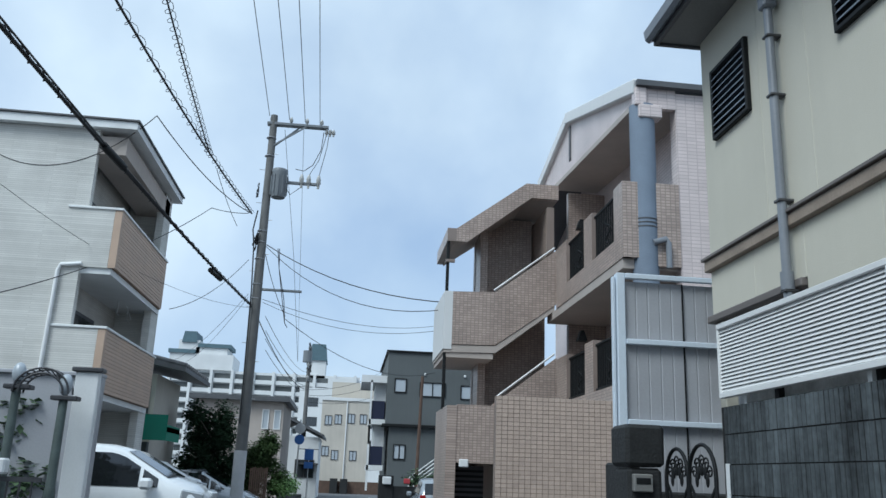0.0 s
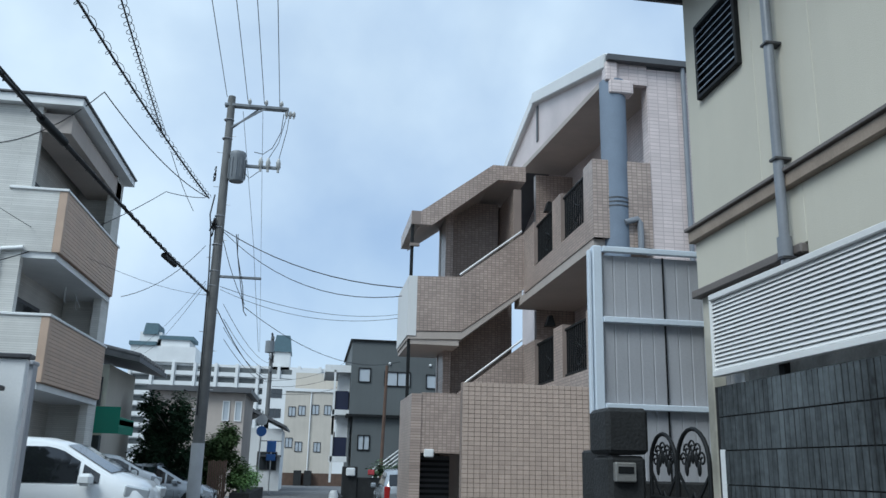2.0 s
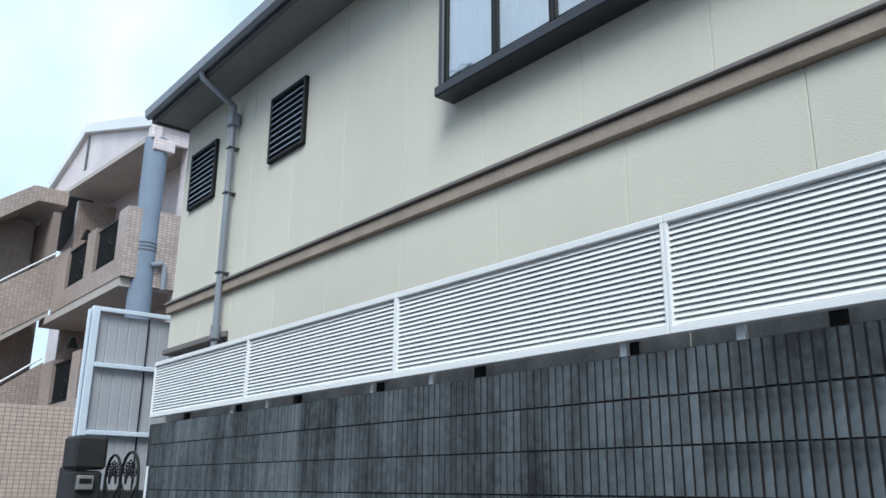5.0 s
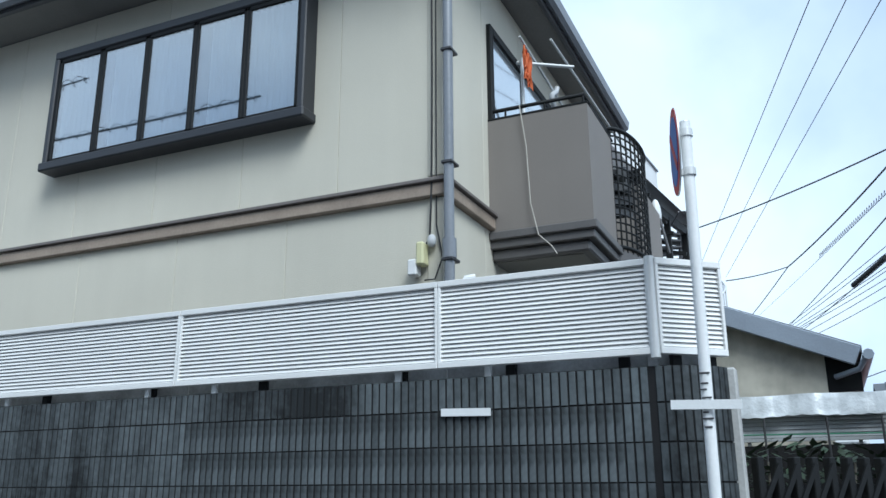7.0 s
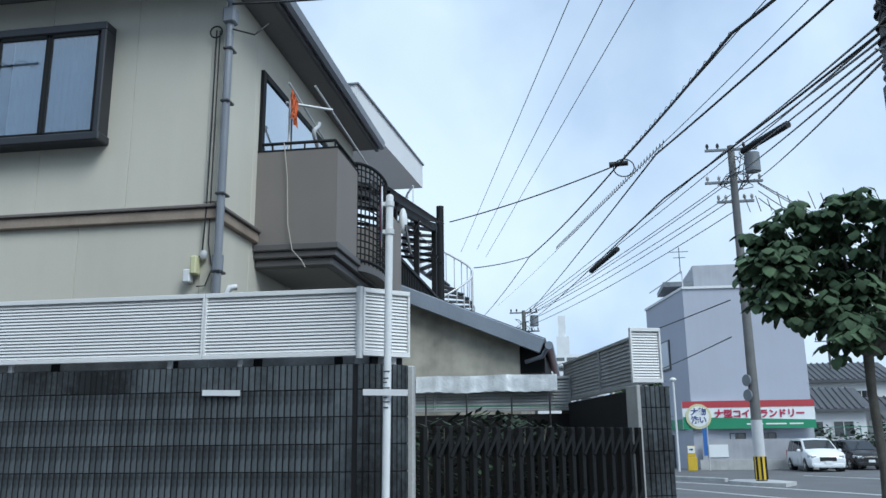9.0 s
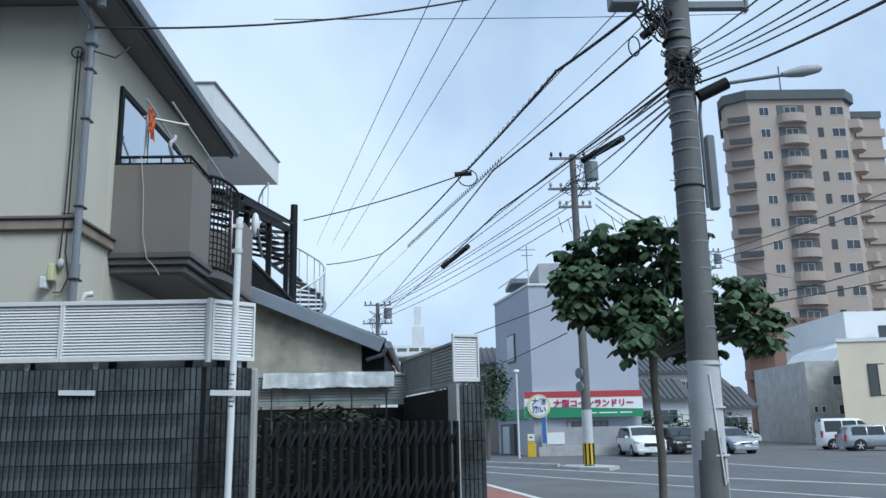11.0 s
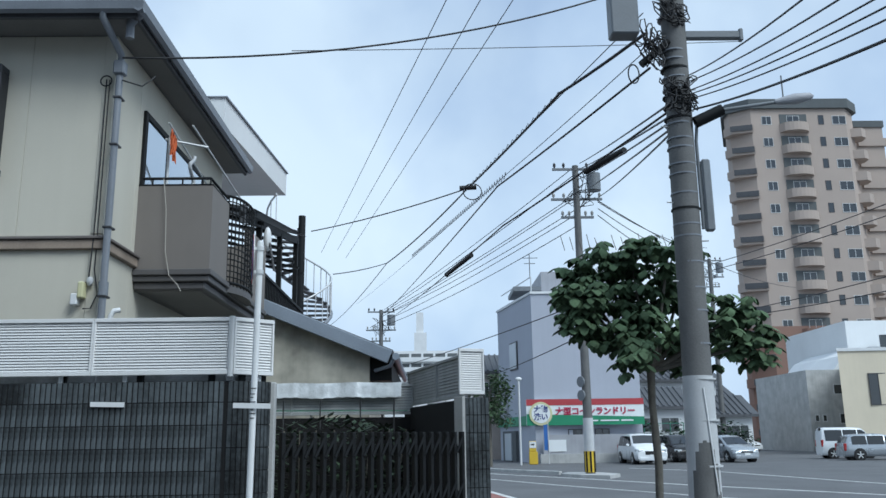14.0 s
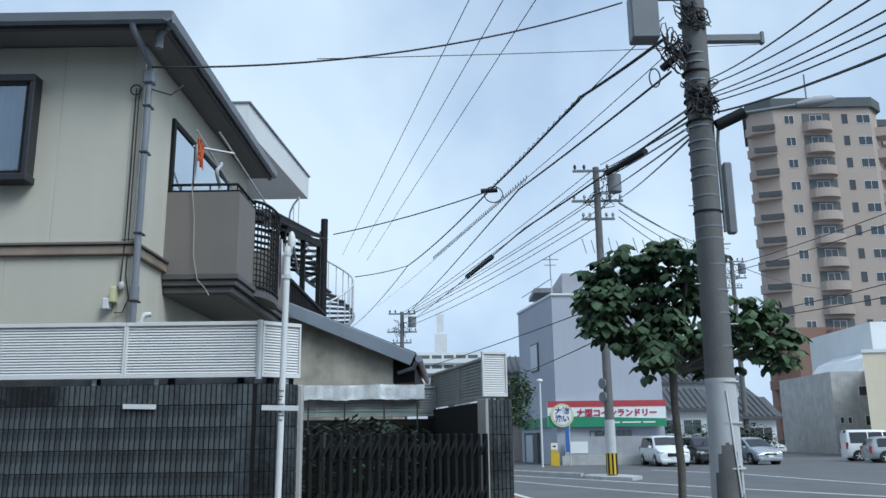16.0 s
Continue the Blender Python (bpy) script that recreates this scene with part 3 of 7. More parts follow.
part("gutter", gutter((EX - 0.012, EY0 - 0.1, 6.01), (EX - 0.012, EY1, 6.01), (-1, 0, 0)), "pipe", house)
part("gutter", gutter((EX - 0.1, EY0 - 0.012, 6.01), (EX1, EY0 - 0.012, 6.01), (0, -1, 0)), "pipe", house)


def downpipe(x, y, eave_x, eave_y, z0):
    d = part("downpipe", G().tube([(eave_x, eave_y, 5.98), (eave_x, eave_y, 5.9), (x, y, 5.66), (x, y, 5.55), (x, y, z0)], 0.037, 10), "pipe", house, "grey plastic downpipe")
    part("hopper", G().cbox(x - 0.06, x + 0.06, y - 0.06, y + 0.06, 5.42, 5.58, 0.015), "pipe", d)
    for z in (5.15, 4.62, 3.72, 3.0):
        part("bracket", G().cbox(x - 0.045, x + 0.09, y - 0.043, y + 0.043, z, z + 0.022, 0.004), "darkmetal", d)
    part("socket", G().tube([(x, y, 3.02), (x, y, 3.16)], 0.052, 10), "pipe", d)
    return d


downpipe(4.59, 9.34, EX - 0.04, 9.34, 1.4)
downpipe(4.57, 1.46, EX - 0.04, 1.53, 1.4)
part("bracket", G().tube([(4.25, EY0 - 0.05, 5.98), (4.35, EY0 + 0.1, 5.91), (4.35, EY0 + 0.1, 5.74)], 0.045, 8), "pipe", house)


def vent_window(ya, yb, za, zb):
    w = part("window_frame", G().cbox(WX - 0.045, WX + 0.03, ya, ya + 0.04, za, zb, 0.006).cbox(WX - 0.045, WX + 0.03, yb - 0.04, yb, za, zb, 0.006).cbox(WX - 0.045, WX + 0.03, ya + 0.04, yb - 0.04, za, za + 0.04, 0.006).cbox(WX - 0.045, WX + 0.03, ya + 0.04, yb - 0.04, zb - 0.04, zb, 0.006), "black", house, "black frame of a louvred window")
    part("pane", G().box(WX - 0.012, WX - 0.004, ya + 0.03, yb - 0.03, za + 0.03, zb - 0.03), "glass", w)
    n = 9
    for k in range(n):
        z = za + 0.06 + (zb - za - 0.12) * (k + 0.5) / n
        part("slat", G().obox((WX - 0.028, (ya + yb) / 2, z), (0.02, 0, 0.026), (0, (yb - ya) / 2 - 0.042, 0), (0.002, 0, -0.002)), "verge", w)


vent_window(9.86, 10.58, 4.75, 5.47)
vent_window(7.8, 8.52, 4.73, 5.46)

# bay window
by0, by1, bz0, bz1, bx = 2.69, 5.55, 4.31, 5.54, 4.5
bay = part("bay_window", G().cbox(bx - 0.02, WX + 0.01, by0 - 0.02, by1 + 0.02, bz0, bz0 + 0.085, 0.012).cbox(bx, WX + 0.01, by0, by1, bz1 - 0.09, bz1, 0.012).cbox(bx, WX + 0.01, by0, by0 + 0.06, bz0 + 0.08, bz1 - 0.08, 0.01).cbox(bx, WX + 0.01, by1 - 0.06, by1, bz0 + 0.08, bz1 - 0.08, 0.01), "bayframe", house, "dark charcoal aluminium bay window frame")
nb = 5
for k in range(nb):
    a = by0 + 0.06 + (by1 - by0 - 0.12) * k / nb
    b = by0 + 0.06 + (by1 - by0 - 0.12) * (k + 1) / nb
    fr = part("sash", G().cbox(bx + 0.015, bx + 0.05, a, a + 0.035, bz0 + 0.085, bz1 - 0.09, 0.005).cbox(bx + 0.015, bx + 0.05, b - 0.035, b, bz0 + 0.085, bz1 - 0.09, 0.005).cbox(bx + 0.015, bx + 0.05, a, b, bz0 + 0.085, bz0 + 0.12, 0.005).cbox(bx + 0.015, bx + 0.05, a, b, bz1 - 0.13, bz1 - 0.09, 0.005), "black", bay)
    part("pane", G().box(bx + 0.028, bx + 0.034, a + 0.03, b - 0.03, bz0 + 0.11, bz1 - 0.12), "clear", fr)
    cu = G()
    n = 40
    lo_, hi_ = (0.0, 0.8) if k % 2 else (0.16, 1.0)
    pts = [(bx + 0.1 + 0.024 * math.sin(k * 2.1 + i * 1.1) + 0.01 * math.sin(i * 2.7), a + (b - a) * (lo_ + (hi_ - lo_) * i / n)) for i in range(n + 1)]
    cu.add([(x, y, z) for z in (bz0 + 0.1, bz1 - 0.1) for x, y in pts], [(i, i + 1, n + 2 + i, n + 1 + i) for i in range(n)], True)
    part("curtain", cu, "curtain", bay, "pale blue hanging net curtain")
part("window_back", G().box(WX - 0.012, WX - 0.004, by0 + 0.06, by1 - 0.06, bz0 + 0.08, bz1 - 0.08), "glass", bay)

# balcony on the south side
BX, BY = 5.61, 0.68
bal = part("balcony", G().prism([(BX, SY), (BX, BY), (6.42, BY), (6.42, BY + 0.08), (BX + 0.08, BY + 0.08), (BX + 0.08, SY)], "z", 3.5, 4.5), "balpanel", house, "plain grey-brown balcony parapet")
part("end_panel", G().prism([(7.68, BY), (8.85, BY), (8.85, SY), (8.77, SY), (8.77, BY + 0.08), (7.68, BY + 0.08)], "z", 3.5, 4.5), "balpanel", bal)
part("base_moulding", G().cbox(BX - 0.03, 8.88, BY - 0.03, SY, 3.43, 3.5, 0.008).cbox(BX + 0.0, 8.85, BY + 0.0, SY, 3.36, 3.43, 0.008).cbox(BX + 0.04, 8.8, BY + 0.05, SY, 3.27, 3.36, 0.015), "balbase", bal)
part("soffit", G().box(BX + 0.1, 8.75, BY + 0.12, SY, 3.262, 3.27), "soffit", bal)
rail = G().tube([(BX + 0.04, SY, 4.6), (BX + 0.04, BY + 0.04, 4.6), (6.5, BY + 0.04, 4.6)], 0.018, 8)
for p in ((BX + 0.04, 1.4), (BX + 0.04, 1.05), (BX + 0.04, BY + 0.04), (6.2, BY + 0.04)):
    rail.tube([(p[0], p[1], 4.49), (p[0], p[1], 4.6)], 0.01, 6)
part("handrail", rail.cbox(BX - 0.005, BX + 0.085, BY - 0.005, SY, 4.5, 4.52, 0.004).cbox(BX, 6.5, BY - 0.005, BY + 0.085, 4.5, 4.52, 0.004), "black", bal, "black metal handrail")
cage = G()
cx, cr = 7.05, 0.6
arc = [(cx - cr * math.cos(math.pi * k / 16), BY + 0.05 - 0.2 * math.sin(math.pi * k / 16)) for k in range(17)]
for z in [3.5 + 0.075 * k for k in range(15)]:
    cage.tube([(x, y, z) for x, y in arc], 0.009 if z not in (3.5,) else 0.02, 5)
for x, y in arc[1:-1]:
    cage.tube([(x, y, 3.46), (x, y, 4.62)], 0.009, 5)
cage.tube([(x, y, 4.62) for x, y in arc], 0.02, 6)
part("cage_rail", cage, "black", bal, "curved black wire cage on the balcony")
part("cage_base", G().prism([(x, y) for x, y in arc], "z", 3.38, 3.47), "balbase", bal)
# sliding window on the south wall
sw = part("window", G().cbox(5.62, 5.7, SY - 0.04, SY + 0.02, 3.7, 5.45, 0.006).cbox(5.7, 8.2, SY - 0.04, SY + 0.02, 5.37, 5.45, 0.006).cbox(8.12, 8.2, SY - 0.04, SY + 0.02, 3.7, 5.37, 0.006).cbox(6.48, 6.58, SY - 0.03, SY + 0.02, 3.7, 5.37, 0.006), "black", house, "black framed sliding balcony window")
part("pane", G().box(5.7, 6.48, SY - 0.02, SY - 0.012, 3.7, 5.37), "skyglass", sw)
part("pane", G().box(6.58, 8.12, SY - 0.028, SY - 0.02, 3.7, 5.37), "skyglass", sw)

# ---- black tiled boundary wall ----
WZ = 2.11
wall = thing("boundary_wall", (4.1, 4.5, 0), "black vertically tiled boundary wall, weathered with pale streaks", "wall", kind="structure")
arcw = [(4.0 + 0.34 - 0.34 * math.cos(a), 0.02 - 0.36 * math.sin(a)) for a in [math.radians(6 * k) for k in range(0, 13)]]
outline = [(4.2, 9.3), (3.996, 9.3)] + [(x - 0.004, y) for x, y in arcw] + [(4.42, -0.1), (4.3, 0.06), (4.2, 0.2)]
part("core", G().prism(outline, "z", 0, WZ - 0.01), "blackjoint", wall)
part("end_cap", G().cbox(4.235, 4.33, -0.372, -0.27, 0, WZ, 0.01), "concrete", wall, "bare grey concrete end of the wall")
part("coping", G().prism([(4.2, 9.3), (3.995, 9.3)] + [(x - 0.005, y) for x, y in arcw] + [(4.42, -0.1), (4.3, 0.06), (4.2, 0.2)], "z", WZ - 0.03, WZ), "blackjoint", wall)


# ---- louvre screens on top of the wall ----
def louver_panel(p, q, z0, z1, slats, label, post_at=(0.3, 1.7), foot=2.1, back="panelgrey", skin="louver"):
    """One framed louvre panel from p to q on the plan."""
    p, q = Vector((*p, 0)), Vector((*q, 0))
    d = (q - p).normalized()
    n = Vector((d.y, -d.x, 0))
    if n.x > 0:
        n = -n
    ln = (q - p).length
    t = thing("louver_fence", ((p.x + q.x) / 2, (p.y + q.y) / 2, z0), label, "fence", "louvre screens on the boundary wall")
    up = Vector((0, 0, 1))
    fr = G()
    mid = (p + q) / 2
    for z in (z0 + 0.018, z1 - 0.018):
        fr.obox(mid + up * z, d * (ln / 2 - 0.002), n * 0.022, up * 0.018, 0.003)
    for e in (p + d * 0.0105, q - d * 0.0105):
        fr.obox(e + up * (z0 + z1) / 2, d * 0.0095, n * 0.02, up * ((z1 - z0) / 2 - 0.034), 0.003)
    part("frame", fr, skin, t)
    for k in range(slats):
        pitch = (z1 - z0 - 0.08) / slats
        z = z0 + 0.04 + pitch * (k + 0.5)
        part("slat", G().obox(mid + up * z, d * (ln / 2 - 0.02), n * 0.007 - up * pitch * 0.46, (up * 0.0008 + n * 0.0012)), skin, t)
    # added backing; its colour gives the shade between the slats
    part("back_sheet", G().obox(mid - n * 0.019 + up * (z0 + z1) / 2, d * (ln / 2 - 0.02), n * 0.0015, up * ((z1 - z0) / 2 - 0.03)), back, t)
    for s in post_at:
        if s < ln:
            c = p + d * s - n * 0.04
            part("post", G().obox(c + up * ((foot - 0.05 + z1) / 2), d * 0.02, n * 0.014, up * ((z1 - foot + 0.05) / 2 - 0.02), 0.003), "alu", t)
    if foot == 2.1:
        # added sheet: its grey stands in for the shaded wall behind the gap
        part("under_sheet", G().obox(mid - n * 0.13 + up * 2.165, d * (ln / 2 - 0.003), n * 0.003, up * 0.085), "gapshade", t, "added grey sheet standing in for the shaded wall behind the gap")
        for q in (0.34 * ln, 0.86 * ln):
            part("block", G().obox(p + d * q - n * 0.075 + up * (foot + 0.035), d * 0.03, n * 0.02, up * 0.06, 0.004), "black", t)
    return t


LZ0, LZ1 = 2.17, 2.7
for a, b in ((7.26, 9.26), (5.26, 7.26), (3.27, 5.26), (1.28, 3.27), (0.01, 1.28)):
    louver_panel((3.985, b), (3.985, a), LZ0, LZ1, 17, "silver aluminium louvre screen on the black tiled wall")
louver_panel((3.975, -0.02), (4.255, -0.335), LZ0, LZ1, 17, "short angled silver louvre screen at the wall's rounded end")
solo("corner_post", G().tube([(3.975, 0.0, LZ0 - 0.02), (3.975, 0.0, LZ1 + 0.01)], 0.028, 10), "alu", "silver aluminium corner post of the louvre screens", "post")

# gate, pillar and side wall on the corner
gp = thing("gate_pillar", (6.12, -2.36, 0), "black tiled gate pillar with a grey edge", "pillar")
ang = math.atan2(-1.65, 1.63)
du, dn = Vector((math.cos(math.radians(-72)), math.sin(math.radians(-72)), 0)), Vector((-math.sin(math.radians(-72)), math.cos(math.radians(-72)), 0))
pc = Vector((6.2, -2.345, 0))
part("core", G().obox(pc + Vector((0, 0, 1.015)), du * 0.155, dn * 0.13, Vector((0, 0, 1.015)), 0.01), "blackjoint", gp)
part("edge", G().obox(pc - du * 0.165 + Vector((0, 0, 1.02)), du * 0.02, dn * 0.14, Vector((0, 0, 1.02)), 0.006), "concrete", gp, "grey concrete edge")
for r in range(9):
    for k in range(6):
        c = pc - dn * 0.132 + du * (-0.125 + 0.05 * k) + Vector((0, 0, 2.03 - 0.204 * (r + 0.5)))
        part("tile", G().obox(c, du * 0.021, dn * 0.008, Vector((0, 0, 0.098)), 0.003), "blacktile", gp)
sw0, sw1 = Vector((6.3, -2.42, 0)), Vector((9.75, -1.5, 0))
sd = (sw1 - sw0).normalized()
sn = Vector((-sd.y, sd.x, 0))
side = thing("side_wall", (8, -1.95, 0), "dark rendered boundary wall along the main road", "wall", kind="structure")
part("wall", G().obox((sw0 + sw1) / 2 + Vector((0, 0, 1.02)), (sw1 - sw0) / 2, sn * 0.07, Vector((0, 0, 1.02)), 0.01), "blackjoint", side)
louver_panel((pc.x - du.x * 0.15 - 0.02, pc.y - du.y * 0.15 + 0.02), (pc.x + du.x * 0.15, pc.y + du.y * 0.15), 2.07, 2.61, 17, "short louvre screen above the gate pillar", (0.1,), 2.02)
e0 = sw0 + sn * 0.02
for k in range(2):
    a, b = e0 + sd * (0.05 + 1.72 * k), e0 + sd * (0.05 + 1.72 * (k + 1))
    louver_panel((a.x, a.y), (b.x, b.y), 2.07, 2.61, 11, "weathered silver louvre screen on the side wall", (0.3, 1.4), 2.02, "panelgrey", "louverold")
for a, b in ((-1.58, 0.3), (0.3, 2.0)):
    louver_panel((9.35, b), (9.35, a), 1.94, 2.4, 9, "weathered louvre screen at the back of the yard", (0.3, 1.4), 1.9, "blackjoint", "louverold")
solo("yard_wall", G().box(9.36, 9.5, -1.6, 2.0, 0, 1.9), "blackjoint", "dark low wall at the back of the yard", "wall", "structure")

# folding gate
gate = thing("folding_gate", (5.2, -1.3, 0), "black folding metal gate, closed across the car entrance", "gate")
g0, g1 = Vector((4.42, -0.42, 0)), Vector((6.02, -2.2, 0))
gd = (g1 - g0).normalized()
gn = Vector((-gd.y, gd.x, 0))
gl = (g1 - g0).length
NB = 20
for k in range(NB + 1):
    c = g0 + gd * gl * k / NB
    part("bar", G().obox(c + Vector((0, 0, 0.83)), gd * 0.022, gn * 0.03, Vector((0, 0, 0.81)), 0.005), "black", gate)
for k in range(NB):
    a, b = g0 + gd * gl * k / NB, g0 + gd * gl * (k + 1) / NB
    for z in (1.5, 1.0, 0.5):
        for u, w in ((-1, 1), (1, -1)):
            part("brace", G().beam(a + gn * 0.035 * u + Vector((0, 0, z + 0.1 * u)), b + gn * 0.035 * u + Vector((0, 0, z + 0.1 * w)), 0.012, 0.028), "black", gate)

# no-parking sign on its white pole
sp = thing("road_sign", (3.75, -0.28, 0), "round blue and red no-parking sign on a white pole", "road sign")
pole = part("pole", G().tube([(3.765, -0.25, 0), (3.745, -0.285, 3.36)], 0.029, 14), "white", sp)
part("cap", G().ball((3.745, -0.285, 3.36), 0.03, 0.03, 0.02), "alu", pole)
sc, sdir = Vector((3.735, -0.23, 3.2)), Vector((-0.232, 0.973, 0)).normalized()
plate = part("plate", G().tube([sc, sc + sdir * 0.008], 0.235, 32), "alu", sp)
part("rim", G().tube([sc + sdir * 0.008, sc + sdir * 0.011], 0.232, 32), "signred", plate)
part("disc", G().tube([sc + sdir * 0.011, sc + sdir * 0.014], 0.185, 32), "signblue", plate)
part("slash", G().obox(sc + sdir * 0.015, Vector((sdir.y, -sdir.x, 0)) * 0.13 + Vector((0, 0, 0.13)), sdir * 0.002, (Vector((sdir.y, -sdir.x, 0)) - Vector((0, 0, 1))) * 0.016), "signred", plate)
for z in (3.3, 3.08):
    part("clamp", G().tube([(3.745, -0.285, z - 0.02), (3.745, -0.285, z + 0.02)], 0.036, 12).beam((3.74, -0.26, z), (sc.x, sc.y, z), 0.03, 0.03), "alu", pole)
tagp = part("tape", G().beam((3.71, -0.10, 1.875), (3.715, -0.43, 1.865), 0.012, 0.045), "white", sp, "white tape tied across the pole")
for k, z in enumerate((2.02, 1.97, 1.94, 1.90, 1.86, 1.83, 1.80, 1.76)):
    part("label_bar", G().cbox(3.722, 3.73, -0.295 + 0.01 * (k % 3), -0.24 - 0.008 * (k % 2), z, z + 0.008, 0.001), "darkmetal", pole)
solo("tape_strip", G().obox((3.972, 1.105, 1.908), (0.003, 0, 0), (0, 0.155, 0.004), (0, 0, 0.022)), "white", "white plastic strip fixed across the black tiled wall", "strip")
solo("tape_strip", G().obox((3.99, 9.23, 1.55), (0.004, 0, 0), (0, 0.03, 0), (0, 0, 0.17)), "white", "white upright plastic strip at the wall's end", "strip")


# ---- lean-to, yard things ----
ext = thing("lean_to", (11, 0, 0), "low rendered outbuilding with a stained gable and grey sheet roof", "outbuilding")
part("wall", G().prism([(-0.86, 0), (2.2, 0), (2.2, 4.28), (-0.86, 3.02)], "x", 9.9, 14.5), "extwall", ext)
part("verge_board", G().beam((9.72, 1.55, 4.0), (9.72, -1.2, 2.86), 0.05, 0.22, 0.01), "verge", ext, "grey sheet-metal verge")
part("roof", G().prism([(2.4, 4.4), (-1.25, 2.9), (-1.25, 2.98), (2.4, 4.48)], "x", 9.76, 14.6), "roofdark", ext)
# black block painted in for the shaded void under the low eave
part("soffit_board", G().prism([(-0.865, 2.5), (-1.22, 2.5), (-1.22, 2.8), (-0.865, 2.95)], "x", 9.95, 14.5), "black", ext)
part("gutter", G().tube([(9.6, -1.3, 2.86), (14.6, -1.3, 2.84)], 0.06, 8).tube([(9.68, -1.27, 2.83), (9.74, -1.2, 2.72), (9.9, -0.95, 2.66)], 0.032, 8), "verge", ext)
sh = G()
n = 40
pts = [(9.28 + 0.012 * math.sin(i * 0.7) + 0.008 * math.sin(i * 1.9), 0.55 - 1.95 * i / n) for i in range(n + 1)]
rows = [2.43, 2.36, 2.27, 2.2]
sh.add([(x + 0.012 * math.sin(3 * r + i * 0.5) - 0.02 * r, y, z + (0.006 * math.sin(i * 0.37) + 0.007 * math.sin(i * 1.93 + 1)) * (r == 3) + 0.006 * math.sin(i * 0.31)) for r, z in enumerate(rows) for i, (x, y) in enumerate(pts)], [(r * (n + 1) + i, r * (n + 1) + i + 1, (r + 1) * (n + 1) + i + 1, (r + 1) * (n + 1) + i) for r in range(3) for i in range(n)], True)
solo("vinyl_sheet", sh, "sheet", "crumpled translucent vinyl sheet hung over the yard screen", "sheet")
random.seed(5)
weeds = G()
for k in range(1100):
    c = Vector((random.uniform(7.6, 9.0), random.uniform(-1.6, 0.6), 0))
    c.z = random.uniform(0.9, 1.95) - 0.25 * abs(c.y + 0.5)
    a, b = random.uniform(0, 6.28), random.uniform(-0.6, 0.6)
    d = Vector((math.cos(a), math.sin(a), b)).normalized() * random.uniform(0.05, 0.11)
    s = d.cross(Vector((0, 0, 1))).normalized() * d.length * 0.4
    weeds.add([c - d, c + s, c + d, c - s], [(0, 1, 2, 3)])
sb = thing("yard_shrub", (8.2, -0.5, 0), "dark leafy shrubs growing behind the gate", "shrub")
part("leaves", weeds, "plantgreen", sb)
for k in range(9):
    y = -1.5 + 0.25 * k
    part("stem", G().tube([(8.3, y * 0.8, 0), (8.3 + 0.2 * math.sin(k), y, 1.7)], 0.012, 5), "bark", sb)
for y in (-1.3, -0.8, -0.2, 0.35):
    solo("garden_stake", G().tube([(8.9, y, 0), (8.9, y, 2.15)], 0.012, 6), "darkmetal", "thin dark garden stake", "stake", group="stakes behind the gate")
solo("garden_wire", G().tube([(8.9, -1.5, 1.98), (8.9, 0.5, 2.0)], 0.006, 5), "signgreen", "thin green garden line strung between stakes", "line")

# laundry things on the balcony
lp = thing("drying_rack", (6.2, 0.8, 4.5), "balcony laundry poles on metal arms with a hose", "drying rack")
part("pole", G().tube([(5.8, 1.3, 5.36), (7.5, 1.12, 4.86)], 0.013, 6), "alu", lp)
part("pole", G().tube([(6.1, 1.1, 5.44), (7.7, 0.78, 4.86)], 0.013, 6), "alu", lp)
part("arm", G().tube([(6.0, 1.4, 5.22), (6.3, 0.95, 5.22)], 0.016, 6), "alu", lp)
part("arm", G().tube([(6.0, 1.35, 4.3), (6.0, 1.35, 5.25)], 0.016, 6), "alu", lp)
part("hose", G().tube([(6.5 + 0.1 * math.sin(k * 0.9), 1.2, 4.75 + 0.05 * k) for k in range(10)], 0.025, 7), "polewrap", lp, "pale hanging hose")
cl = G()
n = 10
cl.add([(5.86 + 0.02 * math.sin(i * 1.9 + r) + 0.008 * i, 1.29 - 0.004 * i + 0.012 * math.sin(i * 2.3), 5.33 - 0.04 * r - 0.012 * i - (0.03 * math.sin(i * 1.3) if r == 8 else 0)) for r in range(9) for i in range(n + 1)], [(r * (n + 1) + i, r * (n + 1) + i + 1, (r + 1) * (n + 1) + i + 1, (r + 1) * (n + 1) + i) for r in range(8) for i in range(n)], True)
solo("cloth", cl, "orange", "faded orange cloth pegged on the balcony's drying pole", "cloth")
solo("rope", G().tube([(5.58, 1.25, 4.58), (5.57, 1.2, 4.2), (5.57, 1.18, 3.7), (5.56, 1.12, 3.42), (5.5, 1.0, 3.3), (5.48, 0.95, 3.22)], 0.005, 5), "rope", "pale rope hanging from the balcony rail", "rope")

# electricity meter and cables on the house corner
me = thing("electricity_meter", (4.5, 1.68, 3.0), "cream electricity meter boxes with looped cable on the wall", "meter")
part("case", G().cbox(4.47, 4.57, 1.64, 1.7, 3.0, 3.17, 0.012), "signcream", me)
part("case", G().cbox(4.48, 4.57, 1.7, 1.77, 2.93, 3.05, 0.01), "white", me)
part("cable", G().tube([(4.54, 1.6, 5.4), (4.545, 1.6, 4.4), (4.53, 1.6, 3.6), (4.54, 1.62, 3.2), (4.54, 1.66, 3.15)], 0.008, 6).tube([(4.55, 1.57, 5.4), (4.55, 1.57, 3.3), (4.54, 1.52, 3.05), (4.54, 1.58, 2.9), (4.54, 1.66, 2.9)], 0.006, 6), "wire", me, "black cables clipped down the wall")
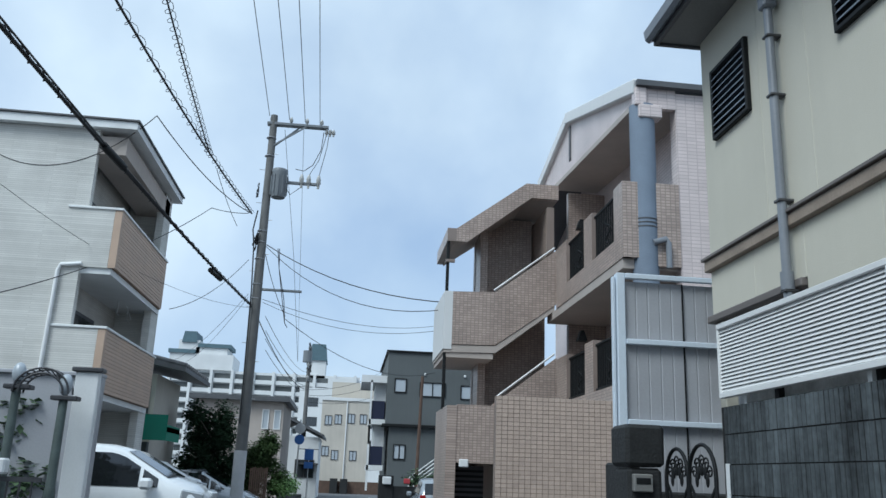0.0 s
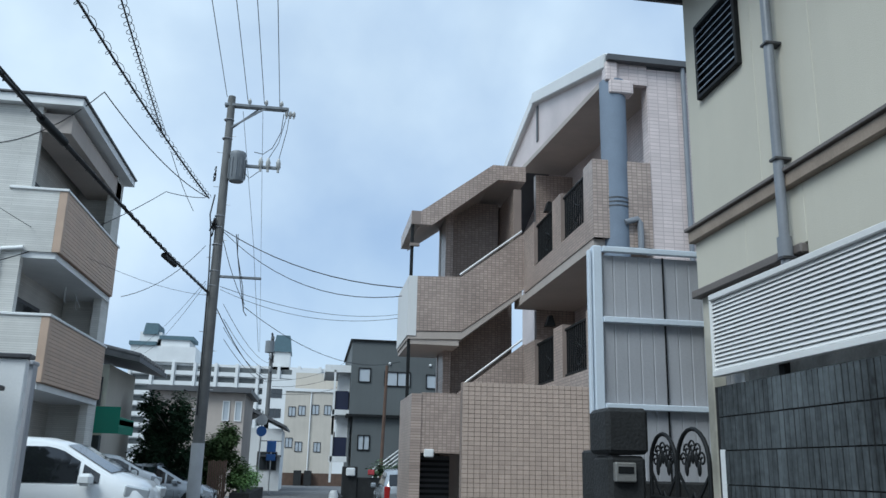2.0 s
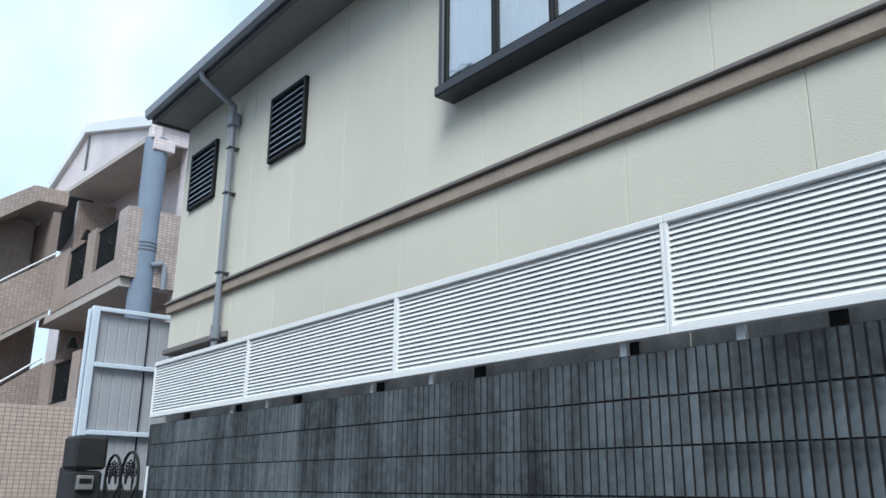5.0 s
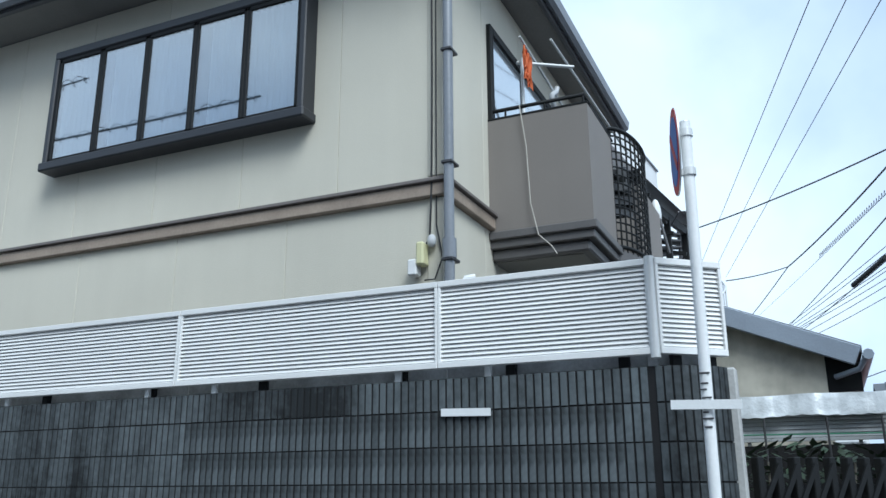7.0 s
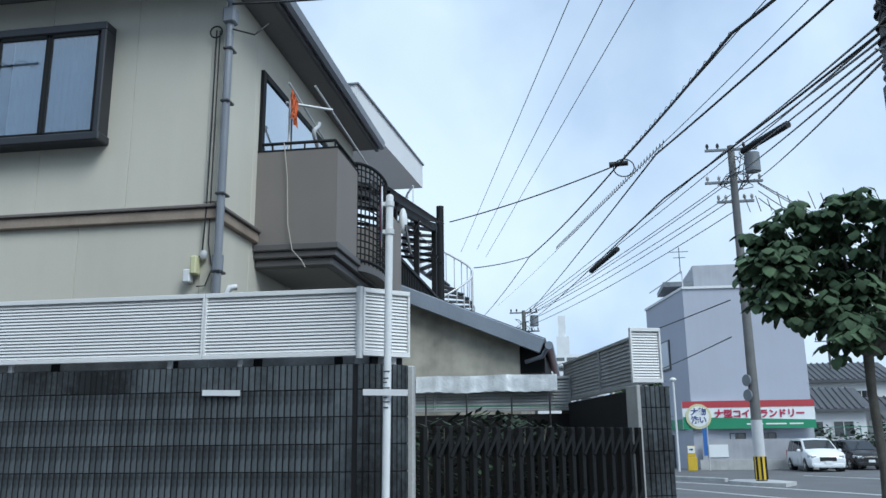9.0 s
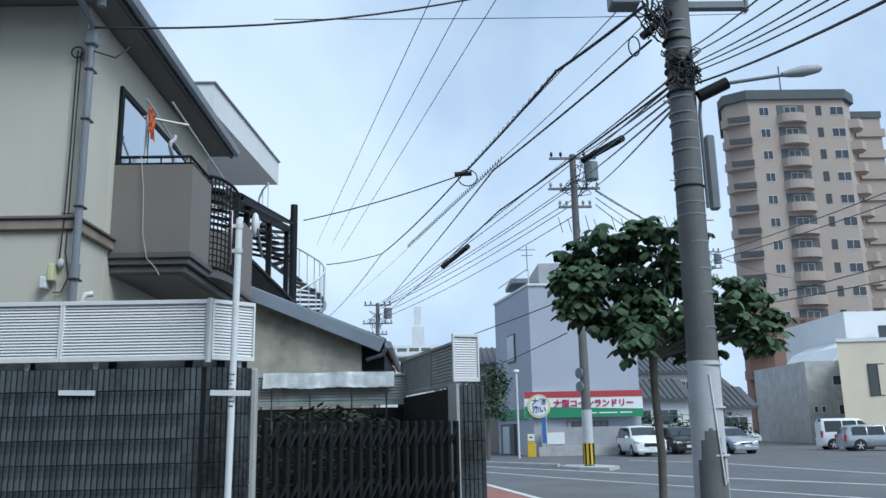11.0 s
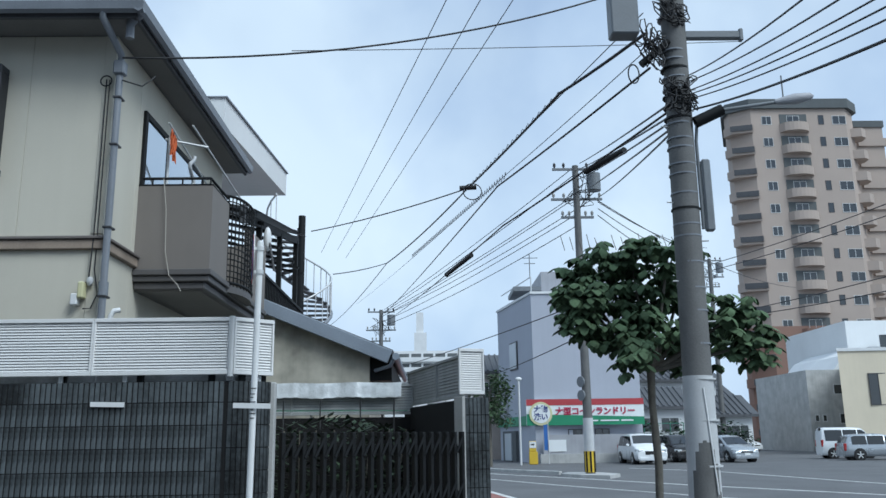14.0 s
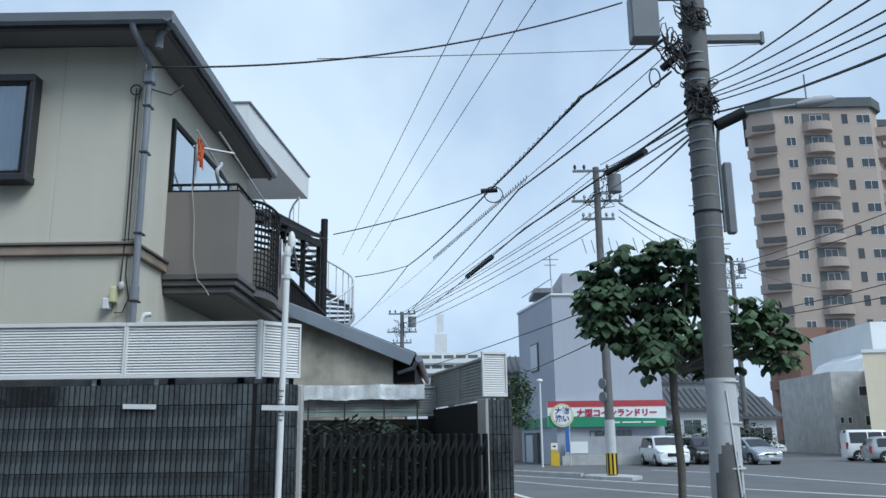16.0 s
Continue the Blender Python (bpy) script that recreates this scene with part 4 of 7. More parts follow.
part("coil", G().tube([(4.53, 1.6 + 0.06 * math.cos(a), 5.38 + 0.06 * math.sin(a)) for a in [0.5 * k for k in range(26)]], 0.008, 5), "wire", me)
part("connector", G().ball((4.53, 1.6, 3.18), 0.03, 0.035, 0.05), "polewrap", me)
part("drip_loop", G().tube([(4.45, 1.4, 5.35), (4.5, 1.2, 5.3), (4.55, 1.12, 5.4), (4.6, 1.1, 5.46)], 0.009, 5), "wire", me)
part("pipe_stub", G().tube([(4.52, 1.36, 2.4), (4.52, 1.36, 2.82), (4.52, 1.33, 2.87), (4.55, 1.28, 2.88)], 0.028, 8), "white", me)

me.location.x += 0.09
me.location.y += 0.02

# pergola, spiral stair and chimney behind the house
pg = thing("pergola", (12, 1.2, 3.5), "dark slatted pergola roof over a railed deck", "pergola")
for k in range(9):
    x = 9.6 + 0.64 * k
    part("slat", G().beam((x, 1.0, 5.15 + 0.09), (x, 2.6, 5.5 + 0.09), 0.08, 0.05), "black", pg)
part("beam", G().beam((9.2, 1.15, 5.1), (14.75, 1.15, 6.0), 0.08, 0.14), "black", pg)
part("roof", G().add([(9.2, 0.95, 5.22), (14.8, 0.95, 6.12), (14.8, 2.6, 6.5), (9.2, 2.6, 5.6)], [(0, 1, 2, 3)]).box(9.2, 9.25, 1.1, 1.2, 5.0, 5.3), "roofdark", pg)
for x in (10.5, 12.5, 14.5):
    part("post", G().cbox(x, x + 0.1, 1.1, 1.2, 3.0, 5.1 + (x - 9.2) * 0.16, 0.01), "black", pg)
for k in range(34):
    x = 9.5 + 0.15 * k
    part("rail_bar", G().box(x, x + 0.03, 1.0, 1.03, 3.5, 4.35), "black", pg)
part("deck", G().box(9.4, 14.8, 0.98, 2.6, 3.3, 3.5), "roofdark", pg)
part("rail", G().box(9.4, 14.8, 0.98, 1.05, 4.35, 4.4), "black", pg)
dish = thing("satellite_dish", (10.2, 0.75, 4.9), "pale round satellite dish on the deck rail", "satellite dish")
dg = G()
dg.ball((10.3, 0.95, 4.98), 0.1, 0.07, 0.22)
part("bowl", dg, "white", dish)
part("arm", G().tube([(10.2, 0.8, 4.4), (10.25, 0.9, 4.9)], 0.02, 6).tube([(10.15, 0.75, 4.75), (9.9, 0.6, 4.85)], 0.012, 5), "darkmetal", dish)
ss = thing("spiral_stair", (20.5, 1.6, 0), "pale steel spiral staircase with curved handrail", "staircase")
cxs, cys, rs = 21.0, 2.1, 1.0
part("column", G().tube([(cxs, cys, 0), (cxs, cys, 7.9)], 0.07, 10), "darkmetal", ss)
for k in range(22):
    a = math.radians(-170 + 15 * k)
    z = 4.4 + 0.16 * k
    c, s = math.cos(a), math.sin(a)
    part("tread", G().beam((cxs, cys, z), (cxs + rs * c, cys + rs * s, z), 0.24, 0.04), "darkmetal", ss)
    part("baluster", G().tube([(cxs + rs * c, cys + rs * s, z), (cxs + rs * c, cys + rs * s, z + 1.0)], 0.015, 5), "alu", ss)
hp = [(cxs + rs * math.cos(math.radians(-170 + 15 * k)), cys + rs * math.sin(math.radians(-170 + 15 * k)), 5.4 + 0.16 * k) for k in range(22)]
part("handrail", G().tube(hp, 0.03, 6), "alu", ss)
part("stringer", G().tube([(x, y, z - 1.05) for x, y, z in hp], 0.06, 6), "pipe", ss)
solo("chimney_pipe", G().tube([(18.9, 1.7, 0), (18.9, 1.7, 7.72)], 0.1, 12), "black", "tall black flue pipe behind the house", "chimney")
nb = thing("neighbour_house", (24, 6, 0), "pale neighbouring house with a flat overhanging roof", "house")
part("wall", G().box(16.6, 21.4, 4.6, 12, 0, 9.15), "offwhite", nb)
part("roof", G().prism([(15.58, 3.15), (21.65, 2.66), (21.65, 12), (15.58, 12)], "z", 9.15, 9.87), "offwhite", nb, "flat white roof slab")
part("roof_edge", G().prism([(15.54, 3.1), (21.69, 2.61), (21.69, 12), (15.54, 12)], "z", 9.872, 9.91), "pipe", nb)


# ---- tiled apartment house with outside stairs ----
apt = thing("apartment_house", (8, 22, 0), "three-storey tan tiled apartment house with an outside stair", "apartment house")
AX, PX = 6.83, 6.42
part("street_gable", G().prism([(18.75, 0), (30.5, 0), (30.5, 9.2), (27.4, 10.45), (24.1, 11.2), (18.75, 9.4)], "x", AX + 1.2, AX + 1.5), "pinkx", apt)
part("gable_front", G().prism([(18.6, 9.1), (25.6, 9.66), (30.5, 9.2), (27.4, 10.4), (24.1, 11.15), (18.6, 9.45)], "x", AX, AX + 0.12), "pinkx", apt)
part("gable_trim", G().beam((AX - 0.02, 18.55, 9.42), (AX - 0.02, 24.1, 11.15), 0.3, 0.26, 0.02, (1, 0, 0)).beam((AX - 0.02, 24.1, 11.15), (AX - 0.02, 27.5, 10.4), 0.3, 0.2, 0.02, (1, 0, 0)), "offwhite", apt, "white painted gable trim")
part("vent_slot", G().cbox(AX - 0.03, AX + 0.02, 23.95, 24.1, 9.9, 10.9, 0.01), "darkmetal", apt)
part("south_wall", G().box(7.58, 16, 18.6, 18.9, 0, 9.35).box(AX + 0.1, 7.58, 18.575, 18.7, 8.98, 9.4), "pinky", apt)
part("roof", G().beam((AX - 0.1, 18.5, 9.46), (16, 18.5, 9.4), 0.16, 0.12).prism([(18.62, 9.42), (24.1, 11.2), (30.5, 9.3), (30.5, 9.2), (24.1, 11.12), (18.62, 9.38)], "x", AX + 0.3, 16), "roofdark", apt)
part("gutter_pipe", G().tube([(8.3, 18.5, 9.45), (8.3, 18.5, 0)], 0.05, 8), "pipe", apt)
part("cornice", G().cbox(AX - 0.12, AX + 0.12, 18.5, 18.75, 9.0, 9.4, 0.02).cbox(AX - 0.06, AX + 0.42, 18.46, 18.74, 8.72, 9.0, 0.02), "pinky", apt)
part("roof_soffit", G().add([(AX - 0.05, 18.6, 9.05), (AX - 0.05, 25.6, 9.6), (9, 25.6, 9.6), (9, 18.6, 9.05)], [(0, 1, 2, 3)]).beam((AX - 0.03, 18.6, 9.08), (AX - 0.03, 25.6, 9.66), 0.1, 0.12), "tanpaint", apt)
part("column", G().tube([(6.92, 18.75, 0), (6.92, 18.75, 6.62), (6.92, 18.75, 9.05)], 0.255, 28), "bluegrey", apt, "round blue-grey rendered column")
for z in (6.42, 6.5, 6.58):
    part("column_ring", G().tube([(6.92, 18.75, z), (6.92, 18.75, z + 0.025)], 0.262, 28), "darkmetal", apt)
for z in (5.8, 2.95):
    part("floor_slab", G().box(PX + 0.02, 8.2, 18.7, 25, z - 0.2, z), "tanpaint", apt)
    pb, pt = z, z + 1.55
    part("parapet", G().box(PX, PX + 0.18, 18.6, 19.15, pb, pt).box(PX, PX + 0.18, 20.7, 21.35, pb, pt).box(PX, PX + 0.18, 22.9, 23.9, pb, pt).box(PX, PX + 0.18, 19.15, 20.7, pb, pb + 0.45).box(PX, PX + 0.18, 21.35, 22.9, pb, pb + 0.45), "tilex", apt)
    part("parapet_end", G().box(PX + 0.004, 6.98, 18.58, 18.72, pb, pt).box(7.02, 7.58, 18.58, 18.72, pb - 0.15, pt), "tiley", apt)
    for ya in (19.15, 21.35):
        rl = part("railing", G().cbox(PX + 0.05, PX + 0.1, ya, ya + 1.55, pt - 0.14, pt - 0.09, 0.006), "black", apt, "black wrought-iron railing")
        part("bottom_rail", G().cbox(PX + 0.05, PX + 0.1, ya, ya + 1.55, pb + 0.47, pb + 0.52, 0.006), "black", rl)
        for k in range(12):
            part("baluster", G().box(PX + 0.06, PX + 0.09, ya + 0.06 + 0.125 * k, ya + 0.085 + 0.125 * k, pb + 0.5, pt - 0.1), "black", rl)
        part("scroll", G().tube([(PX + 0.07, ya + 0.6 + 0.18 * math.sin(k * 0.8), pb + 0.6 + 0.05 * k) for k in range(12)], 0.018, 5), "black", rl)
    part("flat_wall", G().box(8.1, 8.3, 18.9, 25, z, z + 2.9), "pinkx", apt)
    for ya in (19.6, 22.0):
        dr = part("door", G().cbox(8.04, 8.1, ya, ya + 0.95, z, z + 2.05, 0.01), "darkmetal", apt)
        part("frame", G().cbox(8.02, 8.1, ya - 0.07, ya, z, z + 2.12, 0.01).cbox(8.02, 8.1, ya + 0.95, ya + 1.02, z, z + 2.12, 0.01), "black", dr)
    lampw = part("wall_lamp", G().prism([(-0.12, 0), (0.12, 0), (0.04, 0.25), (-0.04, 0.25)], "y", 23.2, 23.4), "black", apt)
    lampw.location.x, lampw.location.z = lampw.location.x + 6.9, lampw.location.z + z + 1.95
part("drain_pipe", G().tube([(7.3, 18.5, 5.6), (7.3, 18.5, 6.1), (7.25, 18.5, 6.18), (7.0, 18.5, 6.1)], 0.06, 8), "pipe", apt)
part("downstairs_wall", G().box(7.0, 8.2, 24.9, 25.1, 0, 9.3), "tiley", apt)
# stair tower
SYY = 24.4
part("stair_back_wall", G().box(4.65, 6.7, 26.4, 26.6, 0, 8.8), "tiley", apt)
part("stair_side_wall", G().box(6.3, 6.5, 24.5, 26.5, 6.9, 8.7), "tilex", apt)
part("stair_roof", G().prism([(3.86, 7.9), (5.72, 9.3), (6.6, 9.3), (6.6, 8.9), (5.86, 8.9), (4.15, 7.55), (3.86, 7.55)], "y", SYY, SYY + 0.2), "tiley", apt)
part("stair_roof_side", G().prism([(SYY, 7.55), (27.0, 7.55), (27.0, 7.9), (SYY, 7.9)], "x", 3.62, 3.86).box(3.6, 3.84, SYY - 0.004, SYY + 0.1, 6.98, 7.05), "tilex", apt)
part("stair_roof_plate", G().prism([(3.8, 7.5), (5.75, 8.9), (6.6, 8.9), (6.6, 9.0), (5.7, 9.0), (3.8, 7.62)], "y", SYY + 0.2, 27.0), "tanpaint", apt)
part("flight_parapet", G().prism([(3.82, 4.82), (4.95, 4.86), (6.55, 6.02), (6.55, 7.48), (4.93, 6.24), (3.82, 6.2)], "y", SYY, SYY + 0.18), "tiley", apt)
part("landing_side", G().box(3.6, 3.82, SYY - 0.003, 27.0, 4.7, 6.2), "offwhite", apt, "white rendered landing parapet")
part("landing_soffit", G().prism([(3.62, 4.62), (4.95, 4.66), (6.5, 5.85), (6.5, 6.0), (4.95, 4.84), (3.62, 4.8)], "y", SYY + 0.02, 27.0).box(3.65, 4.9, SYY + 0.05, 27.0, 4.5, 4.64), "tanpaint", apt)
part("stair_wall", G().box(4.66, 6.25, 26.2, 26.38, 0, 8.8).box(4.66, 4.86, 25.4, 26.3, 0, 8.6), "tiley", apt)
part("flight_parapet", G().prism([(4.9, 1.9), (5.3, 1.9), (6.55, 3.2), (6.55, 4.62), (5.1, 3.5), (4.9, 3.35)], "y", SYY, SYY + 0.18), "tiley", apt)
part("handrail", G().tube([(4.9, SYY + 0.05, 6.3), (6.5, SYY + 0.05, 7.55)], 0.03, 6), "alu", apt)
part("handrail", G().tube([(5.0, SYY + 0.05, 3.55), (6.5, SYY + 0.05, 4.72)], 0.03, 6), "alu", apt)
part("entrance_box", G().box(3.9, 5.1, SYY - 0.9, SYY + 1.6, 1.9, 3.25), "tiley", apt)
part("entrance_side", G().box(3.66, 3.9, SYY - 0.92, SYY + 1.6, 0, 3.22), "tilex", apt)
part("entrance_wall", G().box(3.9, 6.4, SYY + 1.5, SYY + 1.7, 0, 1.95), "tanpaint", apt)
shut = part("shutter", G().box(4.0, 4.75, SYY + 0.2, SYY + 0.25, 0, 1.85), "darkmetal", apt)
for k in range(14):
    part("slat", G().beam((4.0, SYY + 0.19, 0.1 + 0.125 * k), (4.75, SYY + 0.19, 0.1 + 0.125 * k), 0.02, 0.06), "black", shut)
part("post", G().cbox(3.62, 3.7, SYY + 0.05, SYY + 0.13, 3.2, 7.6, 0.01), "black", apt)
part("lamp", G().cbox(3.98, 4.2, SYY - 1.0, SYY - 0.9, 1.8, 1.98, 0.02), "white", apt)

# tile-clad front wall
tw = thing("tiled_wall", (5.1, 18.3, 0), "tan tiled yard wall with dark joints in front of the apartments", "wall", kind="structure")
part("core", G().box(3.93, 6.5, 18.26, 18.45, 0, 2.99), "tanjoint", tw)

# grey sheet fence, stone gate post and iron gate
gf = thing("sheet_fence", (4.5, 11.65, 0), "tall grey corrugated sheet fence in a pale blue steel frame", "fence")
for k in range(13):
    x = 4.11 + 0.126 * k
    part("panel", G().prism([(x, 11.66), (x + 0.012, 11.652), (x + 0.118, 11.652), (x + 0.13, 11.66), (x + 0.13, 11.68), (x, 11.68)], "z", 0.1, 3.58), "panelgrey", gf)
part("post", G().cbox(4.02, 4.11, 11.6, 11.7, 0, 3.66, 0.008), "paleblue", gf)
part("post", G().cbox(3.98, 4.01, 11.62, 11.68, 0, 3.62, 0.006), "paleblue", gf)
for z in (3.6, 2.92, 2.12, 1.3):
    part("rail", G().cbox(4.11, 5.75, 11.58, 11.635, z, z + 0.055, 0.006), "paleblue", gf)
part("gap", G().box(4.72, 4.735, 11.628, 11.638, 0.1, 3.58), "black", gf)
gf.location.x -= 0.03
sg = thing("gate_post", (3.7, 10.4, 0), "dark weathered stone gate post with a steel letterbox", "gate post")
for k, (z0, z1, e) in enumerate(((0, 0.42, -0.012), (0.43, 0.85, -0.02), (0.86, 1.27, -0.014), (1.28, 1.69, -0.02), (1.7, 2.04, 0.0))):
    part("block", G().cbox(3.62 - e, 3.95 + e, 10.3 - e, 10.72 + e, z0, z1, 0.03), "stone", sg)
lb = part("letterbox", G().cbox(3.67, 3.83, 10.27, 10.34, 1.5, 1.64, 0.008), "steel", sg, "steel letterbox slot")
part("slot", G().box(3.69, 3.81, 10.265, 10.272, 1.56, 1.61), "black", lb)
ig = thing("iron_gate", (3.95, 9.8, 0), "pair of black cast-iron gate leaves with arched scrollwork tops", "gate")
for y0, y1 in ((9.84, 10.285), (9.34, 9.82)):
    ym, rr = (y0 + y1) / 2, (y1 - y0) / 2
    lf = part("leaf", G().tube([(3.95, y0, 0.1), (3.95, y0, 1.62)] + [(3.95, ym - rr * math.cos(math.radians(a)), 1.62 + rr * math.sin(math.radians(a))) for a in range(15, 180, 15)] + [(3.95, y1, 1.62), (3.95, y1, 0.1)], 0.015, 6).tube([(3.95, y0, 1.4), (3.95, y1, 1.4)], 0.015, 6).tube([(3.95, y0, 0.15), (3.95, y1, 0.15)], 0.015, 6), "black", ig)
    sc_ = G()
    for k in range(5):
        a = math.radians(30 + 30 * k)
        c = (ym - 0.16 * math.cos(a), 1.58 + 0.16 * math.sin(a))
        sc_.tube([(3.95, c[0] + (0.052 - 0.003 * j) * math.cos(0.6 * j), c[1] + (0.052 - 0.003 * j) * math.sin(0.6 * j)) for j in range(15)], 0.007, 5)
    for k in range(6):
        z = 0.25 + 0.2 * k
        for s in (-1, 1):
            sc_.tube([(3.95, ym + s * rr * 0.95, z), (3.95, ym + s * rr * 0.3, z + 0.1), (3.95, ym, z + 0.2)], 0.01, 5)
            sc_.tube([(3.95, ym + s * (0.1 + 0.04 * math.cos(t)), z + 0.04 * math.sin(t)) for t in [0.7 * j for j in range(9)]], 0.008, 5)
    part("scrollwork", sc_, "black", lf)
    part("boss", G().ball((3.94, ym, 0.95), 0.02, 0.05, 0.07), "black", lf)
    for s in (-1, 1):
        for k in range(5):
            z = 0.2 + 0.23 * k
            part("lattice_bar", G().beam((3.955, ym - s * rr, z), (3.955, ym + s * rr, z + 0.46), 0.012, 0.02), "black", lf)
    for k in range(5):
        a = math.radians(20 + 35 * k)
        part("leaf_ornament", G().ball((3.95, ym - 0.1 * math.cos(a), 1.56 + 0.12 * math.sin(a)), 0.012, 0.022, 0.05), "black", lf)
solo("garden_wall", G().cbox(4.15, 5.7, 11.42, 11.54, 0, 1.5, 0.02), "stone", "dark stone wall behind the iron gate", "wall", "structure")
solo("garden_wall", G().cbox(3.84, 3.95, 10.9, 11.6, 0, 1.75, 0.02), "stone", "dark stone garden wall beside the gate post", "wall", "structure")

# ---- pale three-storey house with wooden balconies ----
lh = thing("corner_house", (-7, 25.5, 0), "three-storey house in pale siding with wood-clad balconies", "house")
part("south_wall", G().box(-14, -5.35, 23.0, 23.2, 0, 9.33), "sidingy", lh)
for x1, z0, z1 in ((-5.05, 4.52, 5.94), (-5.05, 7.34, 9.33), (-4.435, 3.12, 4.52), (-4.435, 5.94, 7.34)):
    part("return_wall", G().box(-5.35, x1, 23.0, 23.2, z0, z1), "sidingy", lh)
part("street_wall", G().box(-5.75, -5.55, 23.2, 28.2, 0, 9.33), "sidingx", lh)
part("end_wall", G().box(-14, -4.4, 28.2, 28.4, 0, 9.33), "sidingy", lh)
for z in (3.1, 5.92):
    part("balcony_floor", G().box(-5.6, -4.35, 23.05, 28.2, z - 0.12, z + 0.02), "white", lh)
    part("balcony_front", G().box(-4.42, -4.3, 23.02, 28.1, z + 0.02, z + 1.42), "boardgap", lh)
    for k in range(16):
        zz = z + 0.035 + 0.0865 * k
        part("board", G().cbox(-4.3, -4.265, 23.12, 28.08, zz, zz + 0.08, 0.004), "board", lh)
    part("corner_strip", G().cbox(-4.43, -4.255, 22.99, 23.11, z + 0.02, z + 1.42, 0.008), "board", lh)
    part("coping", G().cbox(-5.5, -4.23, 22.96, 23.24, z + 1.42, z + 1.48, 0.01).cbox(-4.46, -4.23, 23.24, 28.12, z + 1.42, z + 1.48, 0.01), "white", lh)
    wn = part("window", G().cbox(-5.55, -5.5, 23.8, 26.2, z + 0.1, z + 2.1, 0.01), "darkmetal", lh)
    part("pane", G().box(-5.5, -5.49, 23.9, 26.1, z + 0.2, z + 2.0), "glass", wn)
part("top_beam", G().box(-5.3, -4.4, 23.05, 28.2, 8.75, 9.2), "tanpaint", lh)
part("corner_pier", G().cbox(-4.62, -4.4, 27.6, 28.19, 0, 9.33, 0.01), "sidingx", lh)
part("roof", G().prism([(-14, 9.34), (-4.15, 9.34), (-4.15, 9.52), (-14, 9.6)], "y", 22.8, 28.6), "white", lh)
part("roof_edge", G().prism([(-14, 9.61), (-4.1, 9.53), (-4.1, 9.57), (-14, 9.65)], "y", 22.75, 28.65), "roofdark", lh)
part("downpipe", G().tube([(-5.0, 22.95, 6.0), (-5.45, 22.95, 5.95), (-5.5, 22.95, 5.8), (-5.55, 22.95, 2.4)], 0.05, 8), "white", lh)
part("laundry_hook", G().tube([(-4.9, 26, 5.75), (-4.9, 26, 5.4), (-4.85, 26, 5.35)], 0.015, 5).tube([(-4.9, 27, 5.75), (-4.9, 27, 5.4), (-4.85, 27, 5.35)], 0.015, 5).tube([(-4.9, 26.8, 5.75), (-4.9, 27.4, 5.5)], 0.015, 5), "alu", lh)


# ---- poles ----
def bands(pole, x, y, zs, r, mat_name="panelgrey"):
    for z in zs:
        part("band", G().tube([(x, y, z), (x, y, z + 0.02)], r + 0.006, 16), mat_name, pole)


def insulator(g, p, h=0.18, r=0.05):
    x, y, z = p
    g.tube([(x, y, z), (x, y, z + h * 0.3), (x, y, z + h * 0.35), (x, y, z + h * 0.6), (x, y, z + h * 0.65), (x, y, z + h)], [r * 0.5, r * 0.5, r, r * 0.8, r, r * 0.4], 8)
    return g


def tangle(c, spread, n, seed, r=0.012):
    """One long cable looped loosely round a pole."""
    rnd = random.Random(seed)
    c, pts = Vector(c), []
    p, a = c.copy(), 0.0
    for k in range(n * 6):
        if k % 6 == 0:
            goal = c + Vector((rnd.uniform(-1, 1) * spread[0], rnd.uniform(-1, 1) * spread[1], rnd.uniform(-1, 1) * spread[2]))
            loop = rnd.uniform(0.02, 0.075)
        p = p.lerp(goal, 0.35)
        a += rnd.uniform(0.6, 1.3)
        pts.append(p + Vector((0.4 * loop * math.sin(a), loop * math.cos(a), 1.3 * loop * math.sin(a))))
    return G().tube(pts, r, 5)


# the street pole with its transformer
px, py = -2.15, 32.0
up = thing("utility_pole", (px, py, 0), "tall concrete utility pole with crossarms and a grey transformer", "utility pole")
pl = part("pole", G().tube([(px, py, 0), (px + 0.02, py, 7), (px + 0.03, py, 14.0)], [0.2, 0.165, 0.125], 18), "polecon", up)
part("wrap", G().tube([(px, py, 0.4), (px, py, 2.15)], [0.208, 0.203], 18), "polewrap", up, "pale protective sheet round the foot")
bands(pl, px, py, (2.18, 7.2, 7.7, 8.6, 9.2, 9.6, 12.4, 13.1), 0.17)
for k in range(16):
    s = 1 if k % 2 else -1
    part("step_bolt", G().tube([(px, py, 3.2 + 0.62 * k), (px + 0.3 * s, py - 0.05, 3.2 + 0.62 * k)], 0.012, 5), "alu", up)
part("crossarm", G().cbox(-2.34, -0.14, py - 0.12, py - 0.03, 13.62, 13.72, 0.01).cbox(-2.34, -0.14, py + 0.03, py + 0.12, 13.62, 13.72, 0.01), "transf", up)
part("brace", G().beam((px, py - 0.08, 12.75), (-0.95, py - 0.08, 13.62), 0.05, 0.05).beam((px, py + 0.08, 12.75), (-1.2, py + 0.08, 13.62), 0.05, 0.05), "transf", up)
for x in (-2.2, -1.5, -0.93, -0.4):
    part("insulator", insulator(G(), (x, py, 13.72), 0.26, 0.07), "porcelain", up)
for dx in (-0.05, 0.08, 0.2):
    part("insulator", insulator(G(), (-0.15 + dx, py, 13.36), 0.26, 0.07), "porcelain", up)
part("crossarm", G().cbox(-1.9, -0.3, py - 0.05, py + 0.05, 11.42, 11.52, 0.01), "transf", up)
